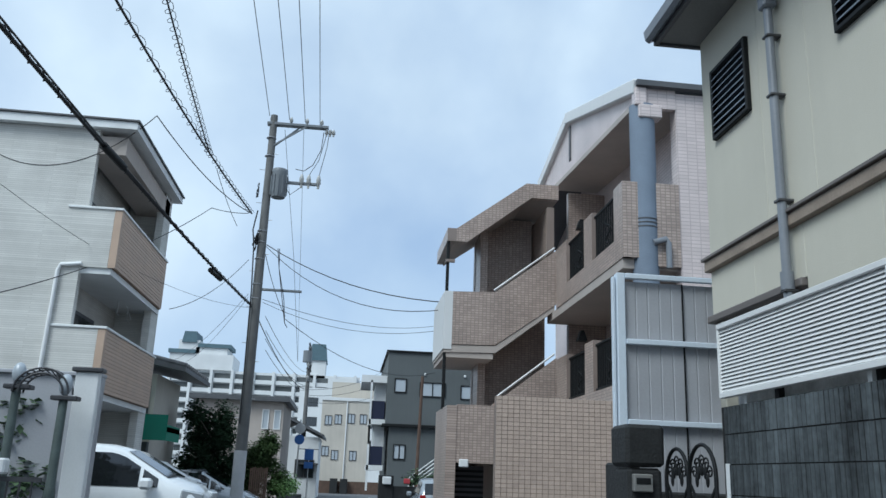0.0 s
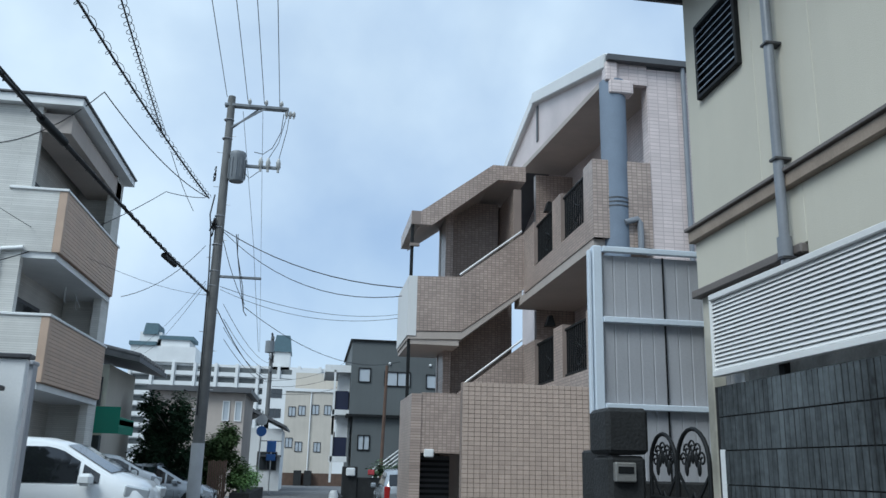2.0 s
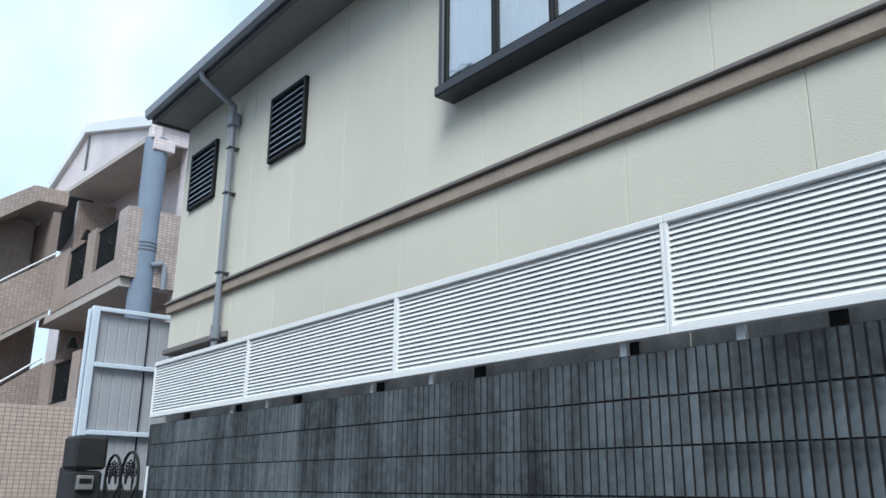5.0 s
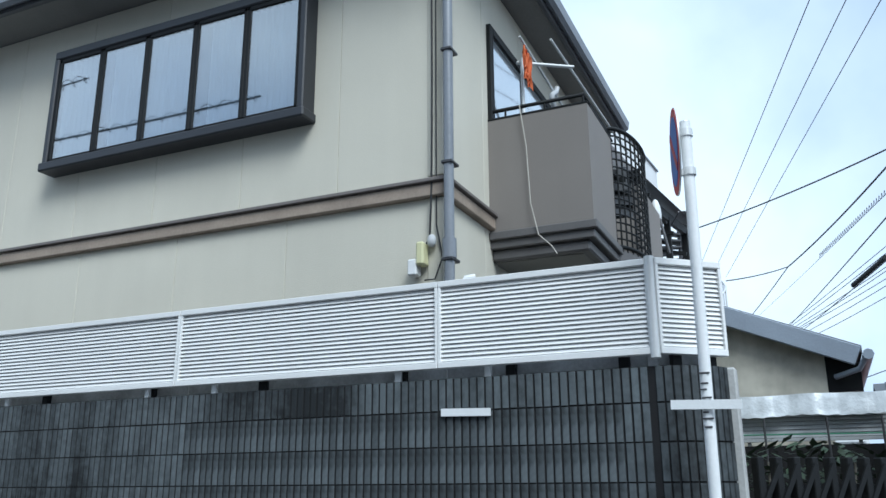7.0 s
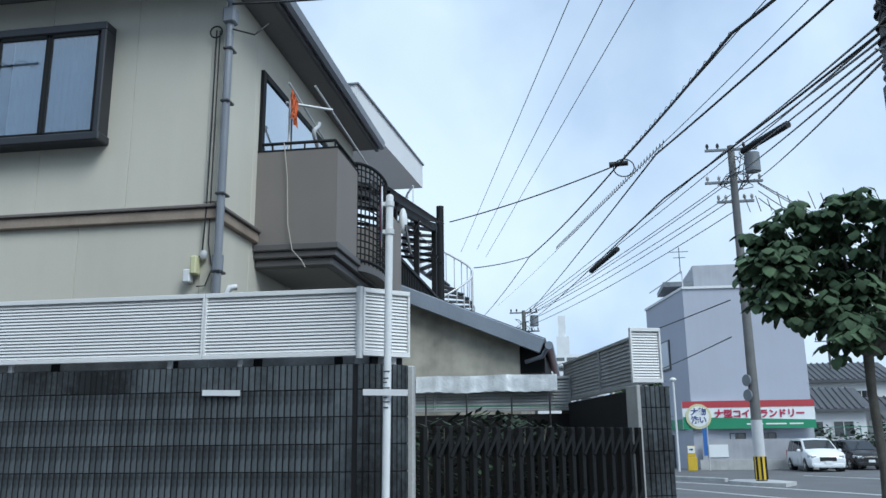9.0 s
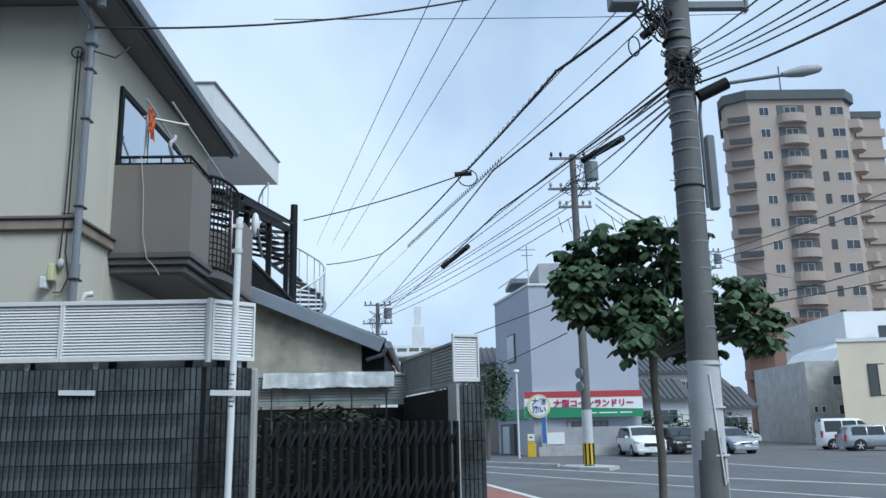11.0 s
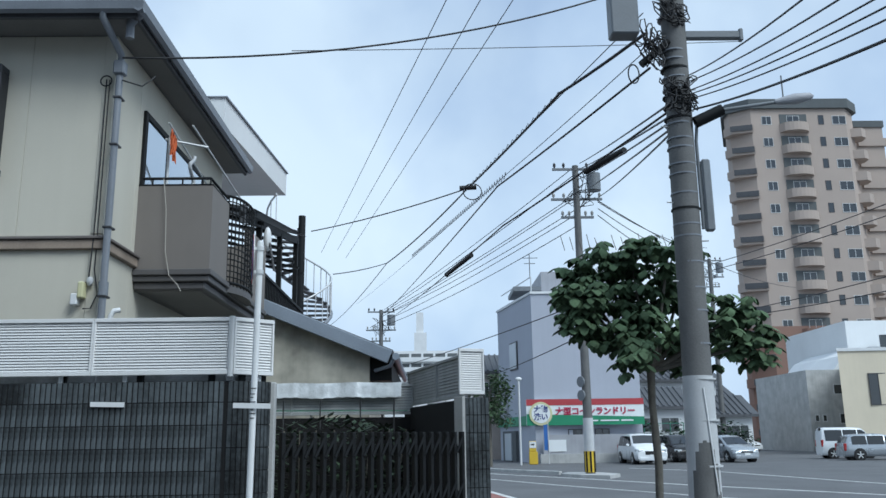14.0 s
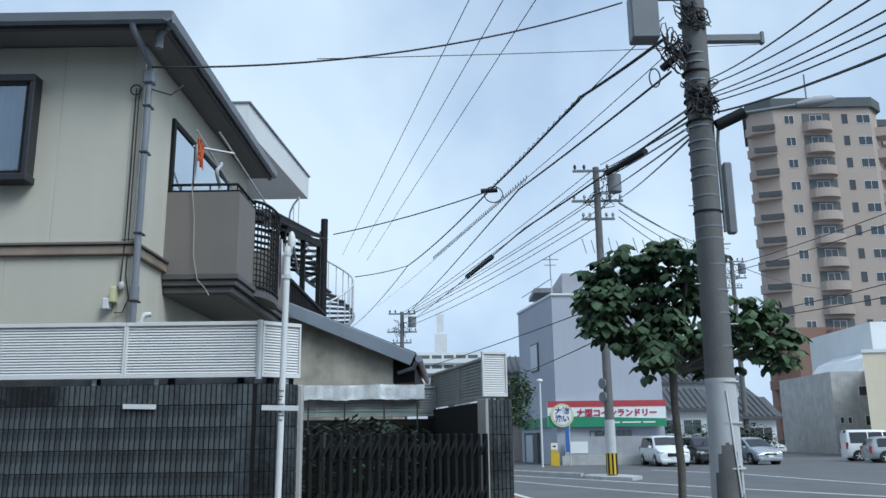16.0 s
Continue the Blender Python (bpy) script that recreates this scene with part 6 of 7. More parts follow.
tree = thing("street_tree", (7.55, -4.93, 0), "young broad-leaved street tree with large drooping leaves", "tree")
part("trunk", G().tube([(7.53, -4.85, 0), (7.52, -4.83, 0.6), (7.53, -4.86, 1.2), (7.51, -4.82, 2.0), (7.5, -4.83, 2.5)], [0.062, 0.053, 0.055, 0.05, 0.06], 10), "bark", tree)
rt = random.Random(21)
cl_ = []
for k, (y, z, r) in enumerate(((-3.85, 3.35, 0.32), (-4.0, 3.7, 0.38), (-4.3, 3.95, 0.4), (-4.65, 4.0, 0.42), (-5.05, 3.9, 0.42), (-5.45, 3.6, 0.4), (-4.0, 3.35, 0.42), (-4.45, 3.5, 0.45), (-4.9, 3.45, 0.45), (-4.25, 2.85, 0.36), (-4.4, 2.6, 0.26), (-5.3, 3.05, 0.42), (-5.7, 2.8, 0.38), (-6.0, 2.7, 0.3), (-5.2, 2.7, 0.36), (-4.75, 3.05, 0.3), (-3.85, 3.05, 0.25), (-5.8, 3.1, 0.28))):
    x = 7.5 + rt.uniform(-0.75, 0.75)
    cl_.append(((x, y, z), r))
    part("limb", G().tube([(7.5, -4.83, 2.42), (7.5 + (x - 7.5) * 0.4, -4.83 + (y + 4.83) * 0.45, 2.45 + (z - 2.45) * 0.35), (x, y, z)], [0.045, 0.03, 0.012], 6), "bark", tree)
part("crown", whorl_crown(cl_, 640, 0.175, 22), "leaf", tree)
sprout = G()
for k in range(14):
    y = -5.3 + 0.12 * k
    sprout.tube([(7.5, y, 4.1), (7.5 + 0.05 * math.sin(k), y + 0.05, 4.28 + 0.05 * math.sin(k * 2.1))], 0.005, 4)
part("flower_stalks", sprout, "bark", tree)


def bush(name, at, clumps, n, size, seed, material, label, trunk=0.06, cat="tree"):
    x, y = at
    t = thing(name, (x, y, 0), label, cat)
    rnd = random.Random(seed)
    top = max(c[0][2] for c in clumps)
    part("trunk", G().tube([(x, y, 0), (x + 0.05, y, top * 0.5), (x, y, top * 0.85)], [trunk, trunk * 0.8, trunk * 0.4], 8), "bark", t)
    for c, r in clumps[:8]:
        part("limb", G().tube([(x, y, max(0.2, c[2] - 0.9)), c], [trunk * 0.5, trunk * 0.15], 5), "bark", t)
    part("crown", leaf_crown(clumps, n, size, seed), material, t)
    return t


rb = random.Random(31)
bush("garden_tree", (-3.5, 35.3), [((-3.5 + rb.uniform(-0.76, 0.76), 35.3 + rb.uniform(-0.6, 0.6), rb.uniform(0.7, 3.65)), rb.uniform(0.4, 0.56)) for k in range(34)], 22000, 0.12, 32, "leafdark", "dense dark green garden tree beside the street pole")
bush("garden_tree", (-1.7, 37), [((-1.7 + rb.uniform(-0.9, 0.9) * min(1.0, 1.5 - 0.45 * z), 37 + rb.uniform(-0.5, 0.5), z), 0.4) for z in [0.8 + 0.075 * k for k in range(26)]], 14000, 0.11, 33, "leafpine", "clipped green garden pine behind the board fence")
bush("shrub", (-3.0, 15.0), [((-3.0 + rb.uniform(-0.6, 0.5), 15.0 + rb.uniform(-0.5, 0.5), rb.uniform(1.3, 2.5)), 0.3) for k in range(16)], 3200, 0.12, 34, "leaf", "leafy shrub behind the lantern posts", 0.04, "shrub")
bush("garden_tree", (44, -5.2), [((44 + rb.uniform(-1.0, 1.0), -5.2 + rb.uniform(-1.1, 1.0), rb.uniform(2.3, 5.2)), 0.6) for k in range(18)], 1800, 0.22, 35, "leaf", "round green roadside tree beside the coin laundry", 0.1)
hd = thing("hedge", (47, -17, 0), "low leafy hedge behind the parked cars", "hedge")
part("leaves", leaf_crown([((51 + 0.2 * (k % 3), -15.0 - 0.9 * k, 1.2 + 0.5 * (k % 2)), 0.9) for k in range(9)], 1500, 0.28, 36), "leafdark", hd)
hd2 = thing("hedge", (-0.9, 38, 0), "low bright green hedge on a stone edge", "hedge")
part("leaves", leaf_crown([((-1.0, 36 + 0.5 * k, 0.95 + 0.1 * (k % 2)), 0.42) for k in range(16)], 1500, 0.12, 37), "hedge", hd2)
part("edging", G().box(-1.3, -0.6, 35.5, 44.5, 0, 0.55), "stone", hd2)
bf = thing("board_fence", (-1.7, 33, 0), "weathered upright wooden board fence", "fence")
for k in range(9):
    part("board", G().cbox(-1.95 + 0.07 * k, -1.9 + 0.07 * k, 34.2, 34.24, 0.3, 1.62 + 0.02 * (k % 3), 0.005), "wood", bf)
part("base", G().box(-2.0, -1.3, 34.15, 34.35, 0, 0.35), "concrete", bf)


# ---- vehicles ----
def car(name, at, turn, size, body_mat, label, kind="hatch"):
    """A car built nose along +x about its own middle, then set down and turned (degrees)."""
    L, W, H = size
    t = tagged(new(name), label, "car")
    h, w = L / 2, W / 2
    # stations along the car: x, height of the top line
    if kind == "van":
        belt = 0.66 * H
        line = [(-h, 0.6 * H), (-h + 0.05, 0.8 * H), (-h + 0.14, 0.95 * H), (-h + 0.4, H), (0, H), (h - 1.5, 0.985 * H), (h - 1.2, 0.95 * H), (h - 0.5, 0.735 * H), (h - 0.2, 0.685 * H), (h - 0.05, 0.6 * H), (h, 0.42 * H)]
        roof0, cowl, doors = h - 1.2, h - 0.5, (-h + 0.22, -0.3 * L + 0.62, 0.1 * L, h - 0.9)
    elif kind == "box":
        belt = 0.56 * H
        line = [(-h, 0.6 * H), (-h + 0.04, 0.9 * H), (-h + 0.12, 0.98 * H), (-h + 0.3, H), (0, H), (h - 1.05, 0.985 * H), (h - 0.85, 0.94 * H), (h - 0.28, 0.58 * H), (h - 0.1, 0.5 * H), (h - 0.03, 0.42 * H), (h, 0.34 * H)]
        roof0, cowl, doors = h - 0.85, h - 0.28, (-h + 0.2, -0.12 * L, 0.14 * L, h - 0.55)
    elif kind == "suv":
        belt = 0.58 * H
        line = [(-h, 0.5 * H), (-h + 0.08, 0.66 * H), (-h + 0.28, 0.9 * H), (-h + 0.6, 0.98 * H), (-0.2, H), (h - 2.1, 0.985 * H), (h - 1.85, 0.95 * H), (h - 1.15, 0.66 * H), (h - 0.4, 0.59 * H), (h - 0.08, 0.5 * H), (h, 0.4 * H)]
        roof0, cowl, doors = h - 1.85, h - 1.15, (-h + 0.4, -0.2 * L, 0.03 * L, h - 1.42)
    else:
        belt = 0.58 * H
        line = [(-h, 0.5 * H), (-h + 0.07, 0.65 * H), (-h + 0.3, 0.88 * H), (-h + 0.65, 0.97 * H), (-0.15, H), (h - 1.95, 0.98 * H), (h - 1.7, 0.93 * H), (h - 0.9, 0.64 * H), (h - 0.35, 0.56 * H), (h - 0.07, 0.47 * H), (h, 0.38 * H)]
        roof0, cowl, doors = h - 1.7, h - 0.9, (-h + 0.4, -0.18 * L, 0.05 * L, h - 1.2)

    def top_at(x):
        for (x0, z0), (x1, z1) in zip(line, line[1:]):
            if x <= x1:
                return z0 + (z1 - z0) * max(0.0, x - x0) / (x1 - x0)
        return line[-1][1]

    def half(x):
        """The half section at x: sill, flank, shoulder, roof edge, roof."""
        z = top_at(x)
        wx = w * (1 - 0.12 * max(0, (abs(x) - h + 0.35) / 0.35) ** 2)
        sh = min(belt, z - 0.05)
        yt = wx * (0.95 - 0.17 * max(0, z - belt) / (H - belt))
        return [(wx * 0.9, 0.22), (wx * 0.985, 0.36), (wx, sh - 0.22), (wx * 0.965, sh), (yt, z - 0.045), (yt - 0.09, z), (0, z + 0.025)]

    g, secs = G(), []
    for x, z in line:
        hs = half(x)
        secs.append([(x, y, zz) for y, zz in hs] + [(x, -y, zz) for y, zz in reversed(hs[:-1])])
    n = len(secs[0])
    g.add([p for q in secs for p in q], [(j * n + k, j * n + (k + 1) % n, (j + 1) * n + (k + 1) % n, (j + 1) * n + k) for j in range(len(secs) - 1) for k in range(n)], True)
    g.add(secs[0], [tuple(range(n))])
    g.add(secs[-1], [tuple(range(n))])
    part("body", g, body_mat, t)

    def side_pane(xa, xb, s):
        """A side window that lies just proud of the body."""
        q, m = G(), 8
        v = []
        for off in (0.008, -0.01):
            for k in range(m + 1):
                x = xa + (xb - xa) * k / m
                hs = half(x)
                (y0, z0), (y1, z1) = hs[3], hs[4]
                zt = max(min(z1 - 0.03, 0.93 * H), z0 + 0.045)
                f = (zt - z0) / max(z1 - z0, 0.05)
                v.append((x, s * (y0 - 0.03 * (y0 - y1) + off), z0 + 0.03))
                v.append((x, s * (y0 + (y1 - y0) * f + off), zt))
        e = 2 * (m + 1)
        f = [(2 * k, 2 * k + 2, 2 * k + 3, 2 * k + 1) for k in range(m)] + [(e + 2 * k, e + 2 * k + 1, e + 2 * k + 3, e + 2 * k + 2) for k in range(m)]
        return q.add(v, f)

    def screen(xa, xb):
        """The windscreen or the rear window, across the car."""
        q, v = G(), []
        for off in (0.01, -0.01):
            for x in (xa, (xa + xb) / 2, xb):
                hs = half(x)
                y, z = hs[5]
                v += [(x + (off if xa > 0 else -off), -y, z + off), (x + (off if xa > 0 else -off), 0, z + 0.025 + off), (x + (off if xa > 0 else -off), y, z + off)]
        f = [(b + 3 * r + c, b + 3 * r + c + 1, b + 3 * r + c + 4, b + 3 * r + c + 3) for b in (0, 9) for r in (0, 1) for c in (0, 1)]
        return q.add(v, f)

    part("windscreen", screen(roof0 + 0.03, cowl - 0.04), "carglass", t, "dark windscreen")
    part("rear_window", screen(line[2][0], line[1][0]), "carglass", t)
    for s in (-1, 1):
        for xa, xb in zip(doors, doors[1:]):
            part("side_window", side_pane(xa + 0.03, xb - 0.03, s), "carglass", t, "dark tinted side window")
        part("quarter_window", side_pane(doors[-1] + 0.02, (doors[-1] + cowl) / 2 + 0.05, s), "carglass", t)
        part("mirror", G().cbox(cowl - 0.38, cowl - 0.2, s * (w + 0.1) - 0.09, s * (w + 0.1) + 0.09, belt + 0.0, belt + 0.16, 0.04), body_mat, t)
        part("head_lamp", G().obox((h - 0.17, s * (w - 0.2), top_at(h - 0.2) - 0.13), (0.15, -s * 0.08, -0.03), (0.02, s * 0.13, 0), (0.01, 0, 0.075), 0.02), "lamp", t)
        part("tail_lamp", G().cbox(-h - 0.012, -h + 0.12, s * (w - 0.15) - 0.09, s * (w - 0.15) + 0.09, belt - 0.32, belt + 0.1, 0.02), "redlamp", t)
        for x in (-h + 0.19 * L, h - 0.19 * L):
            part("wheel_arch", G().tube([(x, s * (w - 0.3), 0.33), (x, s * (w + 0.004), 0.33)], 0.365, 24), "cardark", t)
            wh = part("wheel", G().tube([(x, s * (w - 0.2), 0.31), (x, s * (w + 0.0), 0.31), (x, s * (w + 0.016), 0.31)], [0.31, 0.31, 0.29], 24), "rubber", t)
            rim = part("rim", G().tube([(x, s * (w + 0.016), 0.31), (x, s * (w + 0.022), 0.31)], [0.215, 0.2], 18), "cardark", wh)
            sp_ = G().tube([(x, s * (w + 0.02), 0.31), (x, s * (w + 0.03), 0.31)], 0.05, 10)
            for k in range(5):
                a = 2 * math.pi * k / 5 + 0.3
                sp_.beam((x, s * (w + 0.026), 0.31), (x + 0.2 * math.cos(a), s * (w + 0.026), 0.31 + 0.2 * math.sin(a)), 0.055, 0.01, 0, (0, 1, 0))
            part("spokes", sp_, "alu", wh)
        for x in doors[1:-1]:
            part("handle", G().cbox(x + 0.06, x + 0.22, s * w - 0.012, s * w + 0.018, belt - 0.2, belt - 0.16, 0.008), body_mat, t)
        for x in doors[1:]:
            part("door_gap", G().box(x - 0.004, x + 0.004, s * (w - 0.004) - 0.006, s * (w - 0.004) + 0.006, 0.34, belt - 0.2), "cardark", t)
    part("grille", G().cbox(h - 0.06, h + 0.012, -w * 0.45, w * 0.45, 0.52, top_at(h - 0.04) - 0.02, 0.02), "cardark", t)
    part("bumper", G().cbox(h - 0.1, h + 0.03, -w * 0.8, w * 0.8, 0.24, 0.42, 0.03), body_mat, t)
    part("plate", G().cbox(h + 0.02, h + 0.04, -0.17, 0.17, 0.4, 0.54, 0.005), "signwhite", t)
    t.matrix_world = pose(at[0], at[1], 0, 0, 0, turn)
    return t


car("minivan", (-3.05, 17.3), 0, (4.7, 1.72, 1.86), "carwhite", "white minivan parked nose to the street", "van")
car("minivan", (-5.0, 30.1), 12, (4.4, 1.7, 1.75), "carwhite", "white minivan parked beside the green awning", "van")
car("hatchback", (-3.2, 33.3), 0, (3.3, 1.5, 1.5), "carsilver", "silver hatchback behind the street pole")
car("suv", (46.0, -14.15), 181, (4.6, 1.85, 1.68), "carwhite", "white sport utility car parked in the lot", "suv")
car("hatchback", (48.5, -17.0), 183, (4.2, 1.7, 1.6), "cardark", "black hatchback parked beside the white car")
car("hatchback", (47.0, -19.6), 190, (4.1, 1.7, 1.53), "carsilver", "pale silver hatchback parked in the lot")
car("kei_van", (50.0, -28.2), 262, (3.4, 1.48, 1.9), "carwhite", "white boxy van parked in the lot", "box")
car("station_wagon", (46.5, -28.3), 264, (4.3, 1.7, 1.5), "carsilver", "silver station wagon parked in the lot", "suv")
car("hatchback", (75.0, -30.5), 210, (3.9, 1.65, 1.5), "carwhite", "white car parked far back by the tower")
car("hatchback", (4.6, 33.5), 90, (3.9, 1.68, 1.5), "carsilver", "silver car parked beside the apartment entrance")


# ---- buildings ----
def window(parent, axis, at, w, h, frame_mat="darkmetal", glass="glass", mull=1):
    """A framed window on a wall whose outside faces minus that axis; at: the middle of its foot."""
    x, y, z = at

    def slab(u0, u1, z0, z1, d0, d1):
        return (x - d1, x - d0, y + u0, y + u1, z + z0, z + z1) if axis == "x" else (x + u0, x + u1, y - d1, y - d0, z + z0, z + z1)

    fr = G()
    for b in (slab(-w / 2, w / 2, 0, 0.05, -0.02, 0.05), slab(-w / 2, w / 2, h - 0.05, h, -0.02, 0.05), slab(-w / 2, -w / 2 + 0.05, 0.05, h - 0.05, -0.02, 0.05), slab(w / 2 - 0.05, w / 2, 0.05, h - 0.05, -0.02, 0.05)):
        fr.box(*b)
    for k in range(mull):
        u = -w / 2 + w * (k + 1) / (mull + 1)
        fr.box(*slab(u - 0.025, u + 0.025, 0.05, h - 0.05, -0.02, 0.04))
    win = part("window", fr, frame_mat, parent)
    part("pane", G().box(*slab(-w / 2 + 0.04, w / 2 - 0.04, 0.04, h - 0.04, 0.0, 0.012)), glass, win)
    return win


gb = thing("grey_building", (6, 48, 0), "dark grey rendered three-storey building with small windows", "building")
part("wall", G().box(3.15, 9.5, 45, 54, 3.9, 7.55).box(3.35, 9.5, 45.15, 54, 0, 3.9), "greybldgshade", gb)
part("ledge", G().box(3.0, 9.5, 44.9, 54, 3.86, 3.98).box(3.05, 9.6, 44.9, 54, 7.5, 7.58), "black", gb)
for x, z, w, h in ((3.8, 5.5, 0.6, 0.7), (5.4, 5.35, 1.3, 0.72), (7.4, 5.3, 1.2, 0.7)):
    window(gb, "y", (x, 45, z), w, h, "black", "frosted", 1 if w > 1 else 0)
window(gb, "y", (3.9, 45.15, 2.3), 0.6, 0.72, "black", "frosted")
for z in (4.2, 2.0):
    part("balcony", G().box(2.4, 3.1, 45.6, 48, z, z + 0.9), "navy", gb, "navy balcony panel")
    part("balcony_frame", G().box(2.35, 3.15, 45.5, 48.1, z - 0.25, z).box(2.35, 2.45, 45.5, 45.6, z - 1.2, z + 1.9).box(2.6, 3.15, 46, 48, z + 0.9, z + 2.0), "offwhite", gb)
part("roof_unit", G().box(1.9, 3.2, 45.5, 50, 6.0, 6.35), "offwhite", gb)
for x in (5.0, 7.0):
    part("vent_cap", G().ball((x, 44.96, 6.45), 0.07, 0.05, 0.07), "white", gb)
for k in range(4):
    part("stair_rail", G().tube([(4.3, 43.8, 0.9 + 0.18 * k), (6.0, 43.8, 2.2 + 0.18 * k), (7.6, 43.8, 2.2 + 0.18 * k)], 0.03, 6), "alu", gb)
part("stair", G().prism([(4.6, 0.3), (6.1, 1.6), (7.6, 1.6), (7.6, 1.9), (6.0, 1.9), (4.4, 0.5)], "y", 43.9, 44.8), "pipe", gb)
fw = thing("front_wall", (4.5, 38, 0), "dark stone front wall with a white letterbox", "wall", kind="structure")
part("wall", G().cbox(2.7, 3.3, 38.0, 38.3, 0, 1.55, 0.02).cbox(3.3, 6.0, 38.05, 38.3, 0, 1.15, 0.02).cbox(2.62, 2.72, 36, 42, 0, 0.5, 0.02), "stone", fw)
part("letterbox", G().cbox(2.85, 3.2, 37.85, 38.0, 1.2, 1.5, 0.03), "white", fw)
part("post_box", G().cbox(3.7, 3.95, 37.9, 38.0, 1.25, 1.45, 0.02), "signred", fw)
hd3 = thing("shrub", (4.6, 38.6, 0), "green shrub above the dark front wall", "shrub")
part("leaves", leaf_crown([((4.0 + 0.35 * k, 38.5, 1.45 + 0.1 * (k % 2)), 0.35) for k in range(5)], 500, 0.16, 41), "leaf", hd3)
sb2 = solo("roadside_bag", G().tube([(2.3, 34, 0.0), (2.3, 34, 0.6), (2.3, 34, 0.75)], [0.16, 0.16, 0.1], 12), "white", "white bag standing at the roadside", "bag")

bb = thing("beige_building", (1, 79, 0), "pale beige three-storey apartment block with small windows", "building")
part("wall", G().box(-0.9, 3.2, 75, 90, 0, 7.6).box(-0.2, 3.4, 77, 90, 7.6, 9.2), "beige", bb)
part("parapet", G().box(-1.0, 3.3, 74.9, 75.1, 7.45, 7.7), "offwhite", bb)
for x, z in ((-0.3, 5.4), (0.5, 5.5), (1.6, 5.6), (2.6, 5.6), (0.4, 2.6), (1.9, 2.6), (-0.4, 2.9)):
    window(bb, "y", (x, 75, z), 0.6, 0.8, "darkmetal", "frosted")
part("downpipe", G().tube([(1.2, 74.9, 0), (1.2, 74.9, 7.4)], 0.06, 6), "offwhite", bb)
solo("end_wall", G().box(-4, 6, 73, 73.3, 0, 0.95), "wood", "low dark brown wall across the street's end", "wall", "structure")
for x in (-2.4, 0.2, 1.0):
    solo("planter", G().cbox(x, x + 0.6, 72.4, 72.9, 0, 1.15, 0.03), "stone", "dark planter box before the low wall", "planter")

kh = thing("tiled_house", (-4.3, 60, 0), "small white house with a dark tiled roof", "house")
part("wall", G().box(-4.2, -0.4, 58, 64, 0, 3.7), "offwhite", kh)
part("roof", G().prism([(-4.6, 3.6), (-2.3, 4.7), (-0.1, 3.7), (-0.1, 3.85), (-2.3, 4.9), (-4.6, 3.75)], "y", 57.5, 64.5), "rooftile", kh)
for x in (-3.0, -1.2):
    window(kh, "y", (x, 58, 1.2), 1.2, 1.1, "darkmetal", "glass")
part("balcony", G().box(-1.6, -0.35, 57.2, 58, 2.0, 2.1).box(-1.6, -0.35, 57.2, 57.25, 2.9, 2.95), "darkmetal", kh)
kh2 = thing("tiled_house", (-6, 33, 0), "old house with a curved tile roof and green awning", "house")
part("wall", G().box(-9, -5.0, 32, 36, 0, 4.5), "beige", kh2)
rt2 = part("roof", G().prism([(-9.5, 5.6), (-4.0, 4.55), (-4.0, 4.7), (-9.5, 5.85)], "y", 31.4, 36.5), "rooftile", kh2)
for k in range(12):
    y = 31.5 + 0.4 * k
    part("roof_roll", G().tube([(-9.5, y, 5.9), (-4.0, y, 4.75)], 0.1, 6), "rooftile", kh2)
window(kh2, "y", (-5.4, 32, 3.2), 0.5, 0.9)
part("awning", G().prism([(-6.5, 3.2), (-4.0, 2.55), (-4.0, 2.75), (-6.5, 3.4)], "y", 29.6, 31.6).box(-4.05, -4.0, 29.6, 31.6, 2.3, 2.7), "awning", kh2, "green canvas awning")
part("awning_front", G().box(-6.5, -4.0, 29.58, 29.62, 2.3, 3.05), "awning", kh2)
part("shed", G().box(-6.9, -5.0, 31.7, 32, 0, 2.3), "greybldgshade", kh2)
bh = thing("brown_house", (-3.5, 52, 0), "brown flat-roofed house behind the garden trees", "house")
part("wall", G().box(-6.5, -2.0, 48, 54, 0, 5.0), "tanpaint", bh)
part("roof", G().box(-6.8, -1.7, 47.6, 54, 5.0, 5.25), "roofdark", bh)
for x in (-2.9, -2.3):
    window(bh, "y", (x, 48, 3.6), 0.35, 1.0, "offwhite", "frosted", 0)
sg2 = thing("street_sign", (-1.25, 52, 0), "round and square blue street signs on a thin pole", "road sign")
part("pole", G().tube([(-1.35, 52, 0), (-1.3, 52, 4.4)], 0.04, 8), "alu", sg2)
part("disc", G().tube([(-1.3, 51.95, 3.9), (-1.3, 51.92, 3.9)], 0.3, 18), "polewrap", sg2)
part("disc", G().tube([(-1.3, 51.95, 3.3), (-1.3, 51.92, 3.3)], 0.28, 18), "signblue", sg2)
part("board", G().cbox(-0.95, -0.45, 51.93, 51.96, 2.2, 2.8, 0.02).cbox(-0.95, -0.45, 51.93, 51.96, 1.75, 2.1, 0.02), "signblue", sg2)
part("board_pole", G().tube([(-0.7, 52, 0), (-0.7, 52, 2.9)], 0.03, 6), "alu", sg2)

